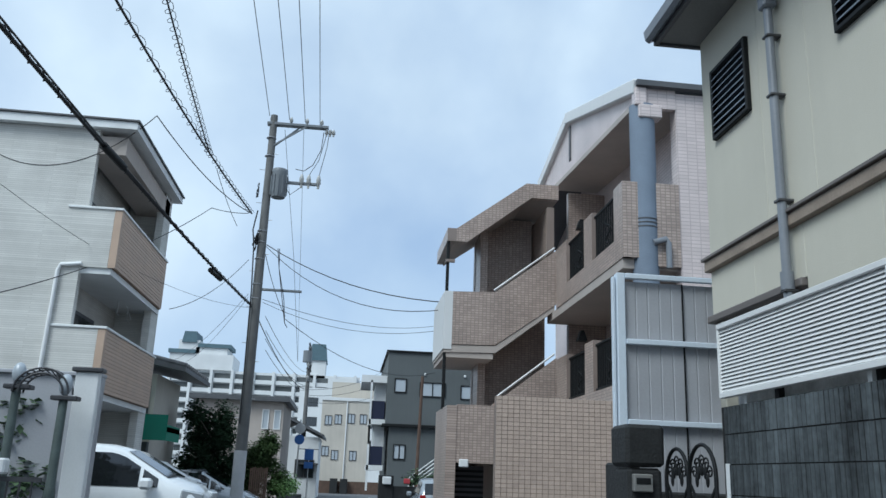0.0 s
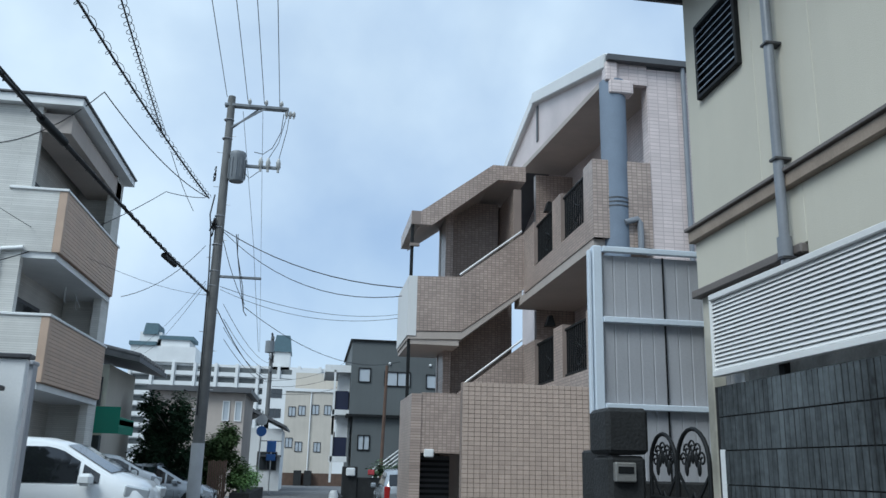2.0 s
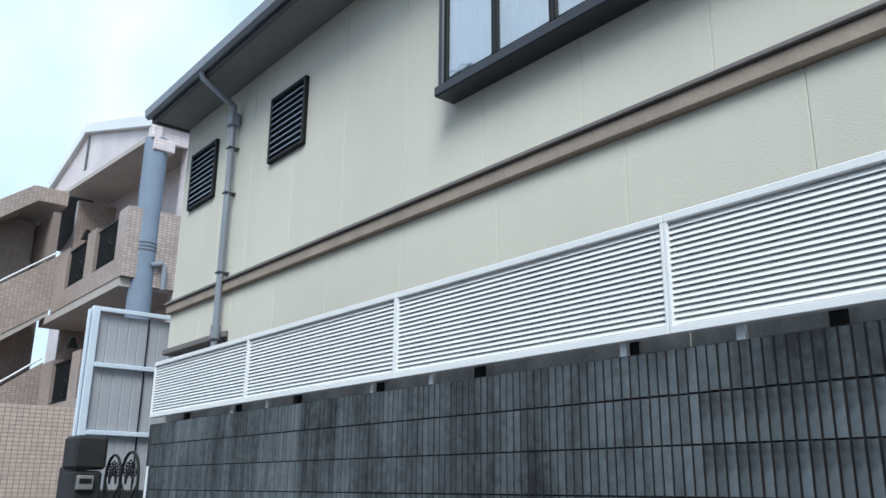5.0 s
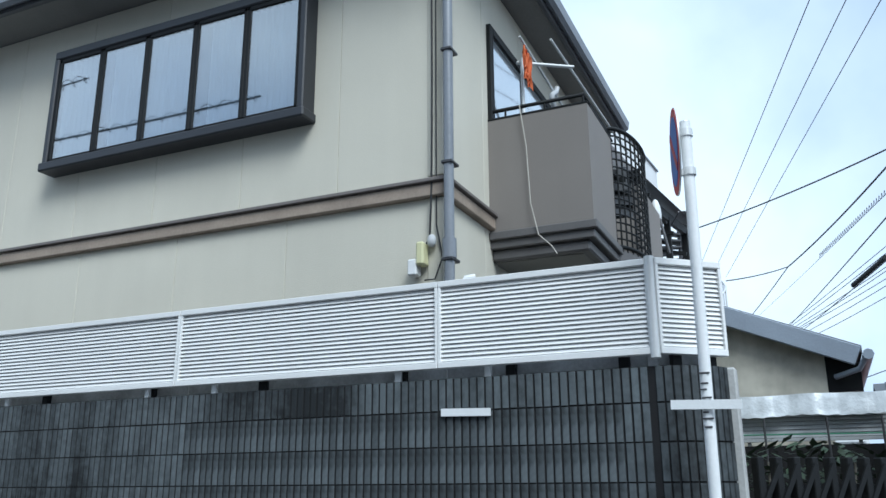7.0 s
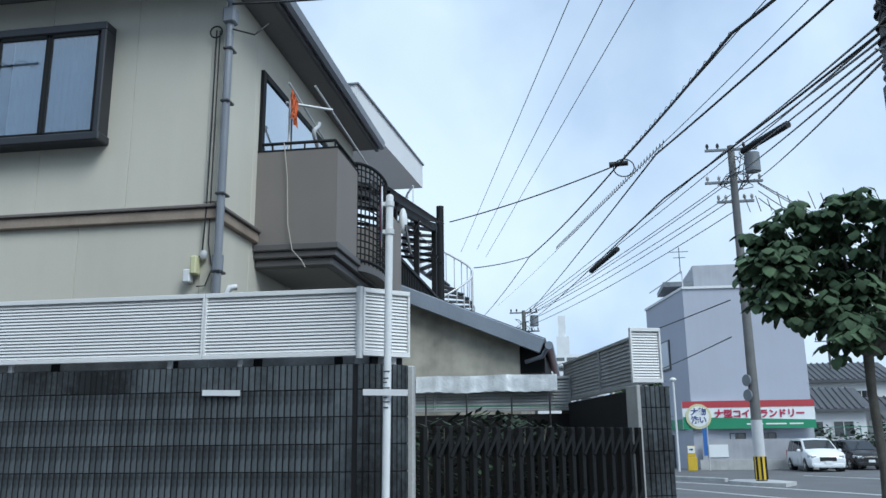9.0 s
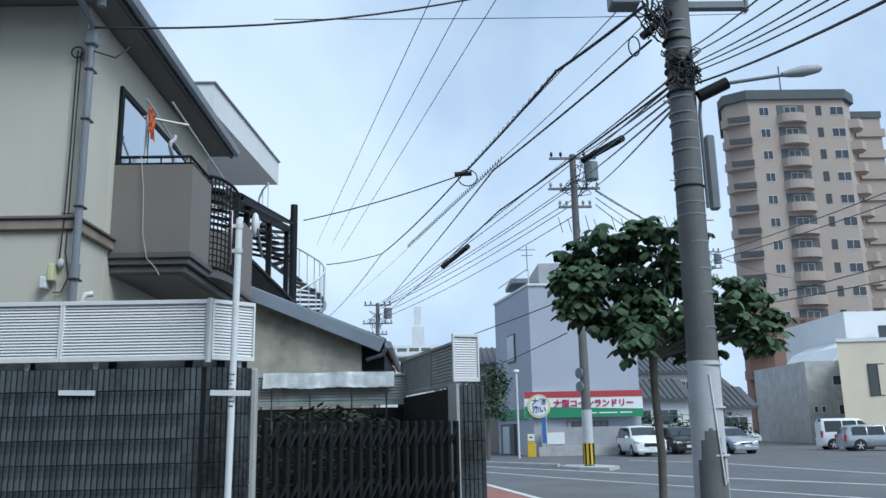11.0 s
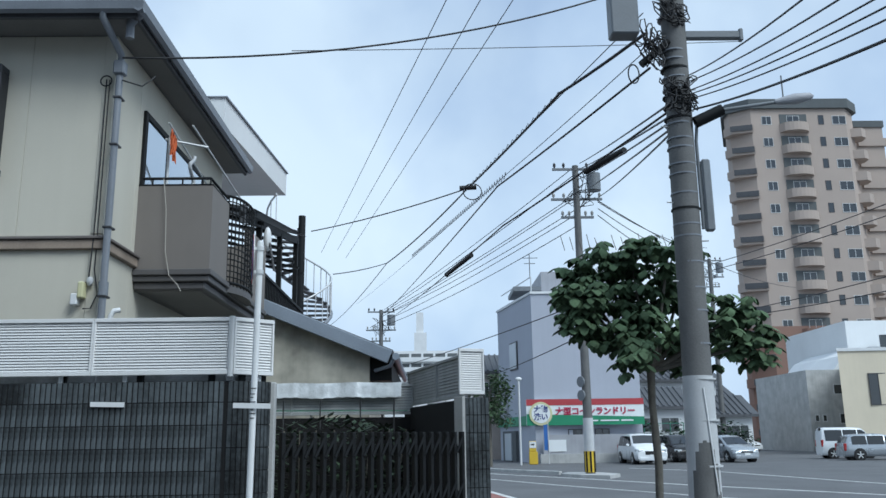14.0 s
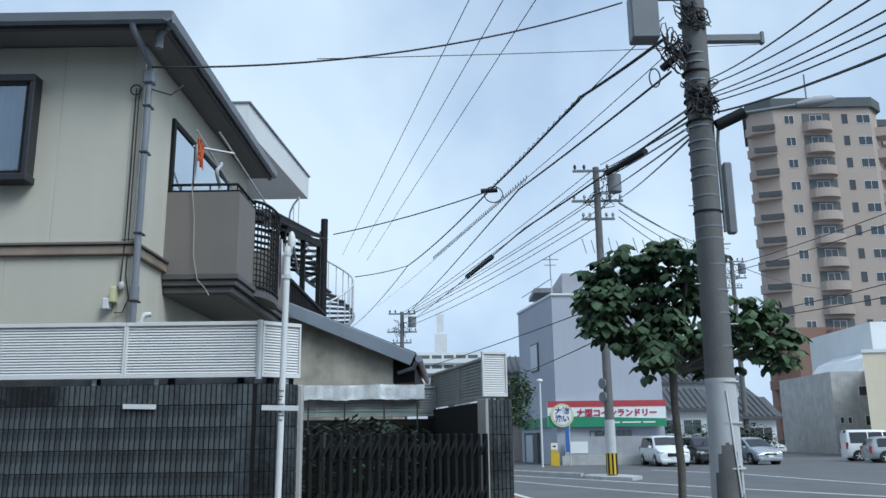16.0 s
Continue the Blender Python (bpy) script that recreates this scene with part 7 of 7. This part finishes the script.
# long white apartment block far down the street
fa = thing("apartment_block", (-28, 255, 0), "long white seven-storey apartment block with balcony rows, far off", "apartment block")
part("wall", G().box(-51, 4, 252, 266, 0, 29).box(-51, -33, 251, 266, 29, 33.5).box(-44, -35, 252, 264, 33.5, 35.5), "offwhite", fa)
part("stair_tower", G().box(-49, -43, 252, 262, 33, 37.5), "offwhite", fa)
part("stair_tower", G().box(-11.2, -6.3, 252, 262, 28, 33.5), "offwhite", fa)
part("tower_cap", G().prism([(-48.2, 36.8), (-43.9, 36.8), (-44.2, 40.0), (-47.6, 40.0)], "y", 251.5, 262).box(-51.5, -44, 250.5, 262, 33.5, 34.6).box(-43.5, -34, 251.5, 262, 35.5, 36.6), "teal", fa, "dark teal roof cap")
for r in range(8):
    z = 27.5 - 2.95 * r
    for k in range(9):
        xa = -50 + 5.9 * k
        part("balcony", G().box(xa, xa + 5.0, 250.9, 252, z - 1.9, z - 0.75), "offwhite", fa)
        # flat dark slab: the shade above each balcony, put into colour
        part("recess", G().box(xa + 0.2, xa + 4.8, 251.9, 251.98, z - 0.75, z + 0.75), "greybldgshade", fa)
for k in range(10):
    part("pier", G().box(-50.9 + 5.9 * k, -50.1 + 5.9 * k, 250.4, 252, 0, 29.2), "offwhite", fa)
part("tower_cap", G().prism([(-11.4, 33.4), (-6.0, 33.4), (-6.6, 38.2), (-10.6, 38.2)], "y", 251.5, 262), "teal", fa, "dark teal roof cap")
wb = thing("white_building", (1.5, 130, 0), "plain white building in the distance", "building")
part("wall", G().box(-6, 7, 128, 145, 0, 13.5).box(-2, 2, 128, 140, 13.5, 15), "offwhite", wb)
for x in (-4, -1, 2, 5):
    for z in (10.8, 8, 5):
        window(wb, "y", (x, 128, z), 1.6, 1.3)

# coin laundry across the road
lau = thing("coin_laundry", (52, -11, 0), "lilac-grey three-storey building with a coin laundry sign band", "building")
part("wall", G().prism([(49.2, -8.4), (57.5, -6.9), (62, -15.2), (49.6, -15.2)], "z", 0, 10.6), "laundry", lau)
part("parapet", G().prism([(49.1, -8.35), (57.5, -6.8), (57.5, -7.1), (49.3, -8.6), (49.7, -15.25), (49.5, -15.3)], "z", 10.6, 10.75), "offwhite", lau)
part("roof_room", G().box(52, 58, -14.5, -9.5, 10.6, 12.6), "panelgrey", lau)
part("roof_canopy", G().box(52.0, 56, -9.5, -7.6, 11.3, 11.6), "transf", lau)
part("roof_rail", G().tube([(49.6, -8.5, 11.8), (57, -7.2, 11.8)], 0.04, 5).tube([(49.6, -8.5, 10.7), (49.6, -8.5, 11.8)], 0.04, 5), "alu", lau)
part("antenna", G().tube([(54, -9, 12.5), (54, -9, 14.3)], 0.03, 5).tube([(54, -9.6, 14.0), (54, -8.4, 14.0)], 0.025, 5).tube([(54, -9.4, 13.6), (54, -8.6, 13.6)], 0.025, 5), "darkmetal", lau)
wl = part("window", G().obox((53.4, -7.62, 7.0), (0.9, 0.163, 0), (-0.01, 0.05, 0), (0, 0, 0.95)), "darkmetal", lau)
part("pane", G().obox((53.4, -7.58, 7.0), (0.8, 0.145, 0), (-0.01, 0.05, 0), (0, 0, 0.85)), "frosted", wl)
part("rear_stair", G().obox((55.5, -7.2, 3.6), (0.3, 0.055, 0), (-0.02, 0.12, 0), (0, 0, 1.0)), "panelgrey", lau)
en = part("entrance", G().obox((54.5, -7.35, 1.0), (1.6, 0.29, 0), (-0.02, 0.12, 0), (0, 0, 1.0)), "greybldgshade", lau)
part("door", G().obox((54.6, -7.2, 0.95), (0.8, 0.145, 0), (-0.01, 0.06, 0), (0, 0, 0.9)), "frosted", en)
part("side_band", G().obox((53.8, -7.5, 2.6), (3.6, 0.65, 0), (-0.02, 0.1, 0), (0, 0, 0.3)), "signgreen", lau)
sb3 = part("sign_band", G().box(49.0, 49.2, -15.2, -7.85, 2.28, 3.88), "signwhite", lau, "white coin laundry sign band with red and green edges")
part("red_edge", G().box(48.98, 49.0, -15.2, -7.85, 3.5, 3.88), "signred", sb3)
part("green_edge", G().prism([(-15.2, 2.28), (-7.85, 2.28), (-7.85, 2.98), (-15.2, 2.75)], "x", 48.98, 49.0), "signgreen", sb3)
part("badge", G().tube([(48.97, -8.73, 3.0), (48.92, -8.73, 3.0)], 0.72, 30), "signcream", sb3, "round cream badge")
part("badge_disc", G().tube([(48.92, -8.73, 3.0), (48.9, -8.73, 3.0)], 0.58, 30), "signwhite", sb3)


def lettering(text, at, size, material, parent, turn=-90, fat=0.0):
    cu = bpy.data.curves.new("lettering", "FONT")
    cu.body, cu.size, cu.extrude, cu.offset = text, size, 0.004, fat
    cu.align_x, cu.align_y = "CENTER", "CENTER"
    ob = bpy.data.objects.new("lettering", cu)
    me = bpy.data.meshes.new_from_object(ob)
    bpy.data.objects.remove(ob)
    me.transform(pose(*at, 90, 0, turn))
    me.transform(Matrix.Translation(-base_of(parent)))
    me.materials.clear()
    me.materials.append(M[material])
    o = new("lettering", me)
    o.parent = parent
    return o


lettering("大型コインランドリー", (48.97, -12.15, 3.1), 0.5, "signpink", sb3, -90, 0.02)
lettering("大物", (48.89, -8.73, 3.25), 0.44, "signnavy", sb3, -90, 0.015)
lettering("洗い", (48.89, -8.73, 2.78), 0.44, "signnavy", sb3, -90, 0.015)
for k, (a, b) in enumerate(((-12.3, -11.4), (-13.6, -12.45), (-14.5, -13.75))):
    part("small_print", G().box(48.965, 48.98, a, b, 2.5, 2.58), "signwhite", sb3)
for y in (-10.9, -12.6):
    window(lau, "x", (49.35, y, 1.05), 0.9, 1.0, "darkmetal", "glass")
part("base_wall", G().box(48.6, 49.3, -15.2, -8.6, 0, 0.55), "concrete", lau)
part("fence_rail", G().box(48.75, 48.8, -15.2, -8.8, 0.55, 1.7), "panelgrey", lau)
part("notice", G().box(48.7, 48.74, -10.2, -9.1, 0.7, 1.4), "signwhite", lau)
fl = thing("flag_sign", (47.5, -8.9, 0), "blue roadside flag banner on a pole", "banner")
part("pole", G().tube([(47.5, -8.95, 0), (47.5, -8.95, 2.6)], 0.025, 6), "alu", fl)
part("cloth", G().box(47.49, 47.51, -8.9, -8.68, 0.8, 2.3), "signblue", fl)
ob_ = thing("stand_sign", (47, -7.9, 0), "yellow and white standing sign with a black arrow", "sign")
part("board", G().cbox(46.9, 47.0, -8.2, -7.68, 0, 0.75, 0.03).cbox(46.9, 47.0, -8.12, -7.7, 0.75, 1.35, 0.02), "yellow", ob_)
part("panel", G().cbox(46.88, 46.9, -8.1, -7.72, 0.95, 1.32, 0.005), "signwhite", ob_)
part("arrow", G().prism([(-8.02, 1.15), (-7.92, 1.23), (-7.92, 1.18), (-7.8, 1.18), (-7.8, 1.12), (-7.92, 1.12), (-7.92, 1.07)], "x", 46.87, 46.88), "black", ob_)
pm = thing("mirror_post", (46, -7.1, 0), "slim white lamp post at the laundry corner", "lamp post")
part("pole", G().tube([(46, -7.1, 0), (46, -7.1, 4.9)], 0.06, 8), "offwhite", pm)
part("head", G().ball((46, -7.1, 4.95), 0.14, 0.2, 0.12), "white", pm)

# tower block
tow = thing("tower_block", (114, -56, 0), "tan fourteen-storey apartment tower with rounded balconies and brown base", "apartment tower")
part("wall", G().prism([(108, -48.3), (110, -45.8), (112, -45.9), (124, -50.5), (124, -64), (110, -64), (108, -62)], "z", 15.8, 47.2), "towertan", tow)
part("rear_wing", G().box(113, 126, -70.0, -62, 0, 46.2), "towertan", tow)
part("base", G().prism([(107.9, -48.3), (109.9, -45.7), (112, -45.8), (124, -50.4), (124, -64), (110, -64), (107.9, -62)], "z", 0, 15.8), "towerbrown", tow)
part("roof_band", G().prism([(107.6, -48), (109.7, -45.3), (112, -45.4), (124, -50), (124, -64.5), (109.8, -64.6), (107.6, -62.3)], "z", 47.2, 48.6), "greybldgshade", tow)
part("roof_room", G().box(112, 122, -58, -53, 48.6, 50), "towertan", tow)
part("wing_band", G().box(112.8, 126, -70.2, -64.6, 46.2, 47.2), "greybldgshade", tow)
part("mast", G().tube([(116, -57, 49), (116, -57, 56)], 0.12, 5), "wiregrey", tow)
for r in range(14):
    z = 43.6 - 3.27 * r
    mt = "towertan" if z > 15 else "towerbrown"
    arcb = [(108 - 1.3 * math.sin(math.pi * k / 8) ** 0.5 if 0 < k < 8 else 108.1, -56.6 + 4.4 * k / 8) for k in range(9)]
    part("balcony", G().prism(arcb + [(108.2, -52.2), (108.2, -56.6)], "z", z, z + 1.25), mt, tow)
    # dark slab painted in for the shaded opening behind the balcony
    part("recess", G().box(107.93, 108.0, -56.3, -52.4, z + 1.25, z + 2.75), "greybldgshade", tow)
    window(tow, "x", (107.93, -54.3, z + 1.3), 1.8, 1.2, "offwhite", "glass")
    window(tow, "x", (108, -50.5, z + 1.2), 1.4, 1.3, "offwhite", "glass")
    window(tow, "x", (108, -58.4, z + 1.2), 0.8, 1.4, "darkmetal", "glass", 0)
    window(tow, "x", (108, -61.0, z + 1.2), 2.0, 1.3, "offwhite", "glass")
    part("side_balcony", G().prism([(107.6, -48.4), (108.4, -45.6), (110.0, -44.9), (111, -46), (108.6, -48.3)], "z", z, z + 1.2), mt, tow)
    part("side_rail", G().prism([(107.5, -48.2), (108.35, -45.3), (108.4, -45.4), (107.62, -48.25)], "z", z + 0.3, z + 1.1), "darkmetal", tow)
    part("corner_balcony", G().prism([(109.0, -63.0), (108.6, -64.4), (109.4, -65.4), (111, -65.6), (112, -64)], "z", z - 0.4, z + 0.9), mt, tow)
    part("wing_slab", G().box(112.7, 113.1, -70.4, -66, z - 0.4, z + 0.8), mt, tow)

# buildings beside the tower
cb2 = thing("cream_building", (70, -42, 0), "cream two-storey building with tall windows", "building")
part("wall", G().prism([(60, -33.2), (76, -42), (76, -60), (58, -60)], "z", 0, 7.7), "cream", cb2)
part("cap", G().prism([(59.9, -33.1), (76, -41.9), (76, -60), (57.9, -60)], "z", 7.7, 7.95), "offwhite", cb2)
for y in (-36, -39, -42.5):
    window(cb2, "x", (59.8, y, 3.6), 1.5, 2.4, "darkmetal", "glass")
wb2 = thing("white_building", (80, -42, 0), "white block behind the cream building", "building")
part("wall", G().box(76.1, 90, -60, -42.2, 0, 12.2), "offwhite", wb2)
for y in (-46.2, -47.9):
    window(wb2, "x", (76.1, y, 8.8), 1.6, 2.0)
part("outdoor_unit", G().box(75.6, 76.1, -45.2, -44.0, 8.6, 9.6), "transf", wb2)
gr2 = thing("concrete_building", (74, -33, 0), "plain grey concrete building with small white windows", "building")
part("wall", G().box(72, 84, -40.5, -36.0, 0, 7.2), "concrete", gr2)
part("stair_roof", G().prism([(-42, 7.2), (-39.0, 7.2), (-40.2, 8.6), (-42, 9.4)], "x", 73, 84), "offwhite", gr2)
for y, z in ((-38.9, 5.0), (-39.2, 2.4), (-36.6, 2.6), (-37.3, 2.6)):
    window(gr2, "x", (72, y, z), 1.1 if z != 2.6 else 0.4, 0.9 if z != 2.6 else 0.6, "offwhite", "glass", 0)
part("door", G().cbox(71.95, 72.05, -37.6, -36.6, 0, 2.1, 0.02), "panelgrey", gr2)


def small_house(x, y, w, d, hh, label, wall_mat="beige"):
    t = thing("tiled_house", (x, y, 0), label, "house")
    part("wall", G().box(x, x + d, y - w, y, 0, hh), wall_mat, t)
    part("roof", G().prism([(x - 0.5, hh - 0.1), (x + d / 2, hh + 1.5), (x + d + 0.5, hh - 0.1), (x + d + 0.5, hh + 0.1), (x + d / 2, hh + 1.72), (x - 0.5, hh + 0.1)], "y", y - w - 0.4, y + 0.4), "rooftile", t)
    for k in range(int(w / 0.45)):
        yy = y - w + 0.45 * (k + 0.5)
        part("roof_roll", G().tube([(x - 0.5, yy, hh + 0.12), (x + d / 2, yy, hh + 1.74)], 0.09, 5), "rooftile", t)
    for k in range(2):
        window(t, "x", (x, y - w * (0.3 + 0.4 * k), hh - 1.8), 1.4, 1.1, "offwhite", "glass")
    return t


small_house(66, -17.6, 8, 8, 6.0, "white house with a dark tiled roof behind the parking lot", "offwhite")
small_house(60, -16.4, 5, 6, 3.6, "low house with a pale gable behind the parked cars", "offwhite")
small_house(74, -25, 4.5, 8, 5.0, "pale house with a tiled roof near the tower", "beige")
small_house(62, -23.5, 3.4, 6, 3.0, "low white shed with a tiled roof", "offwhite")
small_house(60, -4.5, 6, 8, 6.4, "dark house with a tiled roof beyond the coin laundry", "tanpaint")
nf = thing("net_fence", (54, -18, 0), "green net fence behind the parked cars", "fence")
for k in range(7):
    part("post", G().tube([(54, -15.5 - 0.9 * k, 0), (54, -15.5 - 0.9 * k, 2.4)], 0.03, 5), "awning", nf)
part("rail", G().box(53.98, 54.02, -20.9, -15.5, 2.36, 2.4).box(53.98, 54.02, -20.9, -15.5, 1.0, 1.04), "awning", nf)

# far town along the main road
ft = thing("apartment_block", (305, 2, 0), "long pale apartment block with balcony rows in the far distance", "apartment block")
part("wall", G().box(302, 315, -13, 24, 0, 33), "offwhite", ft)
for r in range(7):
    part("balcony", G().box(300.5, 302, -12, 23, 29 - 3.6 * r, 30.6 - 3.6 * r), "offwhite", ft)
    for k in range(8):
        # shaded balcony openings as flat dark slabs on the wall
        part("recess", G().box(301.9, 301.98, -12 + 4.4 * k, -8.4 + 4.4 * k, 30.6 - 3.6 * r, 32 - 3.6 * r), "greybldgshade", ft)
ms = thing("office_tower", (400, 3, 0), "pale slender office tower on the horizon", "tower")
part("shaft", G().box(400, 410, -0.5, 5.5, 0, 52).box(401, 409, 1, 4.5, 52, 62), "offwhite", ms)
for x, y, w, h in ((120, 8, 14, 9), (140, -4, 12, 7), (160, 18, 16, 12), (110, 22, 14, 10), (95, 3, 9, 6.5)):
    t = thing("town_building", (x, y, 0), "pale low town building along the far road", "building")
    part("wall", G().box(x, x + 10, y - w / 2, y + w / 2, 0, h), "offwhite" if int(x) % 20 else "beige", t)
    for k in range(3):
        for z in range(2, int(h) - 1, 3):
            window(t, "x", (x, y - w / 3 + w / 3 * k, z), 1.8, 1.3)

oh = thing("house", (-12, 3, 0), "plain three-storey grey rendered house across the street", "house")
part("wall", G().box(-16, -9.5, -9, 6.5, 0, 10.4).box(-16, -9.5, 7.2, 12.0, 0, 8.6), "greybldgshade", oh)
part("roof", G().box(-16.3, -9.2, -9.3, 6.8, 10.4, 10.7).box(-16.3, -9.2, 6.9, 12.3, 8.6, 8.85), "roofdark", oh)

# lantern posts, arch and white gate pillar on the other side of the street
gp2 = thing("garden_arch", (-1.95, 13, 0), "green patinated lantern posts joined by a lattice arch", "gate arch")
for x, z in ((-2.22, 2.3), (-1.72, 2.2)):
    p_ = part("post", G().tube([(x, 13, 0), (x, 13, 1.25), (x, 13, 1.3), (x, 13, z)], [0.065, 0.06, 0.05, 0.045], 10), "patina", gp2)
    part("bracket", G().cbox(x - 0.12, x + 0.16, 12.92, 13.08, z, z + 0.05, 0.01), "darkmetal", p_)
    part("lantern", G().ball((x, 13, z + 0.17), 0.075, 0.075, 0.12), "frosted", p_)
ar = G()
for dy in (-0.08, 0.08):
    for rr in (0.29, 0.23):
        ar.tube([(-1.95 - rr * math.cos(math.radians(a)), 13 + dy, 2.27 + 0.9 * rr * math.sin(math.radians(a))) for a in range(0, 181, 12)], 0.012, 5)
for k in range(14):
    a, b = math.radians(13 * k), math.radians(13 * k + 13)
    ar.tube([(-1.95 - 0.29 * math.cos(a), 12.92, 2.27 + 0.26 * math.sin(a)), (-1.95 - 0.23 * math.cos(b), 13.08, 2.27 + 0.2 * math.sin(b))], 0.008, 4)
part("lattice", ar, "darkmetal", gp2)
wp2 = thing("gate_pillar", (-1.6, 13.4, 0), "white rendered gate pillar with a dark coping", "pillar")
part("shaft", G().cbox(-1.76, -1.5, 13.4, 13.5, 0, 2.56, 0.01), "white", wp2)
part("coping", G().cbox(-1.8, -1.46, 13.36, 13.54, 2.56, 2.61, 0.01), "darkmetal", wp2)
solo("garden_wall", G().cbox(-9, -1.8, 14.6, 14.75, 0, 2.62, 0.01).cbox(-9, -1.8, 14.55, 14.8, 2.62, 2.67, 0.01), "panelgrey", "grey rendered garden wall with a dark coping", "wall", "structure")
rg2 = thing("garden_gate", (-2.4, 12.7, 0), "low black iron garden gate", "gate")
for k in range(9):
    part("bar", G().tube([(-2.8 + 0.12 * k, 12.8, 0.0), (-2.8 + 0.12 * k, 12.8, 1.35)], 0.012, 5), "darkmetal", rg2)
part("rail", G().box(-2.85, -1.75, 12.78, 12.82, 1.35, 1.4), "darkmetal", rg2)
part("letterbox", G().cbox(-2.35, -2.1, 12.7, 12.85, 1.42, 1.58, 0.02), "white", rg2)


# ---- wall tiles ----
def ridge(g, c, out, along, w, h):
    """A long flat tile with eased edges, standing proud between its joints."""
    prof = [(-1.0, -0.01), (-0.98, 0.007), (-0.88, 0.0105), (0.0, 0.0115), (0.88, 0.0105), (0.98, 0.007), (1.0, -0.01)]
    m = len(prof)
    v = [c + along * w * u + out * d + Vector((0, 0, z)) for z in (-h, h) for u, d in prof]
    g.add(v, [(k, k + 1, m + k + 1, m + k) for k in range(m - 1)] + [tuple(range(m)), tuple(range(m, 2 * m))])


def tile_mesh(name, hx, hy, hz, b, material):
    g = G()
    if hx < hy:
        ridge(g, Vector((0, 0, 0)), Vector((-1, 0, 0)), Vector((0, 1, 0)), hy, hz)
    else:
        g.obox((0, 0, 0), (hx, 0, 0), (0, hy, 0), (0, 0, hz), b)
    return mesh_of(name, g, (0, 0, 0), material)


rng = random.Random(77)
TW, TH, TP = 0.0385, 0.196, 0.0495
tiles = [tile_mesh("tile", 0.011, TW / 2, TH / 2, 0.004, "blacktile")]
rest = G()
count = 0
wo = base_of(wall)
tops = [WZ - 0.001] + [1.914 - 0.204 * r for r in range(10)]
n_col = int((9.28 - 0.03) / TP)
for r, zt in enumerate(tops):
    z0, z1 = (1.921, zt) if r == 0 else (max(zt - 0.197, 0.01), zt)
    for k in range(n_col):
        y = 0.05 + TP * (k + 0.5)
        dx = rng.uniform(-0.0025, 0.0025)
        if 3 <= k < 63 and 1 <= r < 6:
            ob = new("tile", tiles[0])
            ob.parent = wall
            ob.location = Vector((4.0 + dx, y, (z0 + z1) / 2)) - wo
            count += 1
        else:
            ridge(rest, Vector((4.0 + dx, y, (z0 + z1) / 2)), Vector((-1, 0, 0)), Vector((0, 1, 0)), TW / 2, (z1 - z0) / 2 - 0.0005 - (rng.uniform(0, 0.003) if r == 0 else 0))
    for k in range(10):
        a = math.radians(4 + 7.2 * k)
        c = Vector((4.34 - 0.34 * math.cos(a), 0.02 - 0.36 * math.sin(a), (z0 + z1) / 2))
        u = Vector((math.sin(a), -math.cos(a), 0))
        ridge(rest, c, Vector((-math.cos(a), -math.sin(a), 0)), u, 0.019, (z1 - z0) / 2 - 0.0015)
tagged(part("tiles_rest", rest, "blacktile", wall), kind="stuff")

two = base_of(tw)
tan = tile_mesh("tile", 0.0475, 0.006, 0.0335, 0.003, "tantile")
rest2 = G()
for r in range(40):
    for k in range(24):
        p = Vector((3.98 + 0.105 * k, 18.257 + rng.uniform(-0.0015, 0.0015), 2.955 - 0.075 * r))
        if r < 14 and k < 21:
            ob = new("tile", tan)
            ob.parent = tw
            ob.location = p - two
        else:
            rest2.obox(p, (0.0475, 0, 0), (0, 0.006, 0), (0, 0, 0.0335), 0.0)
tagged(part("tiles_rest", rest2, "tantile", tw), kind="stuff")
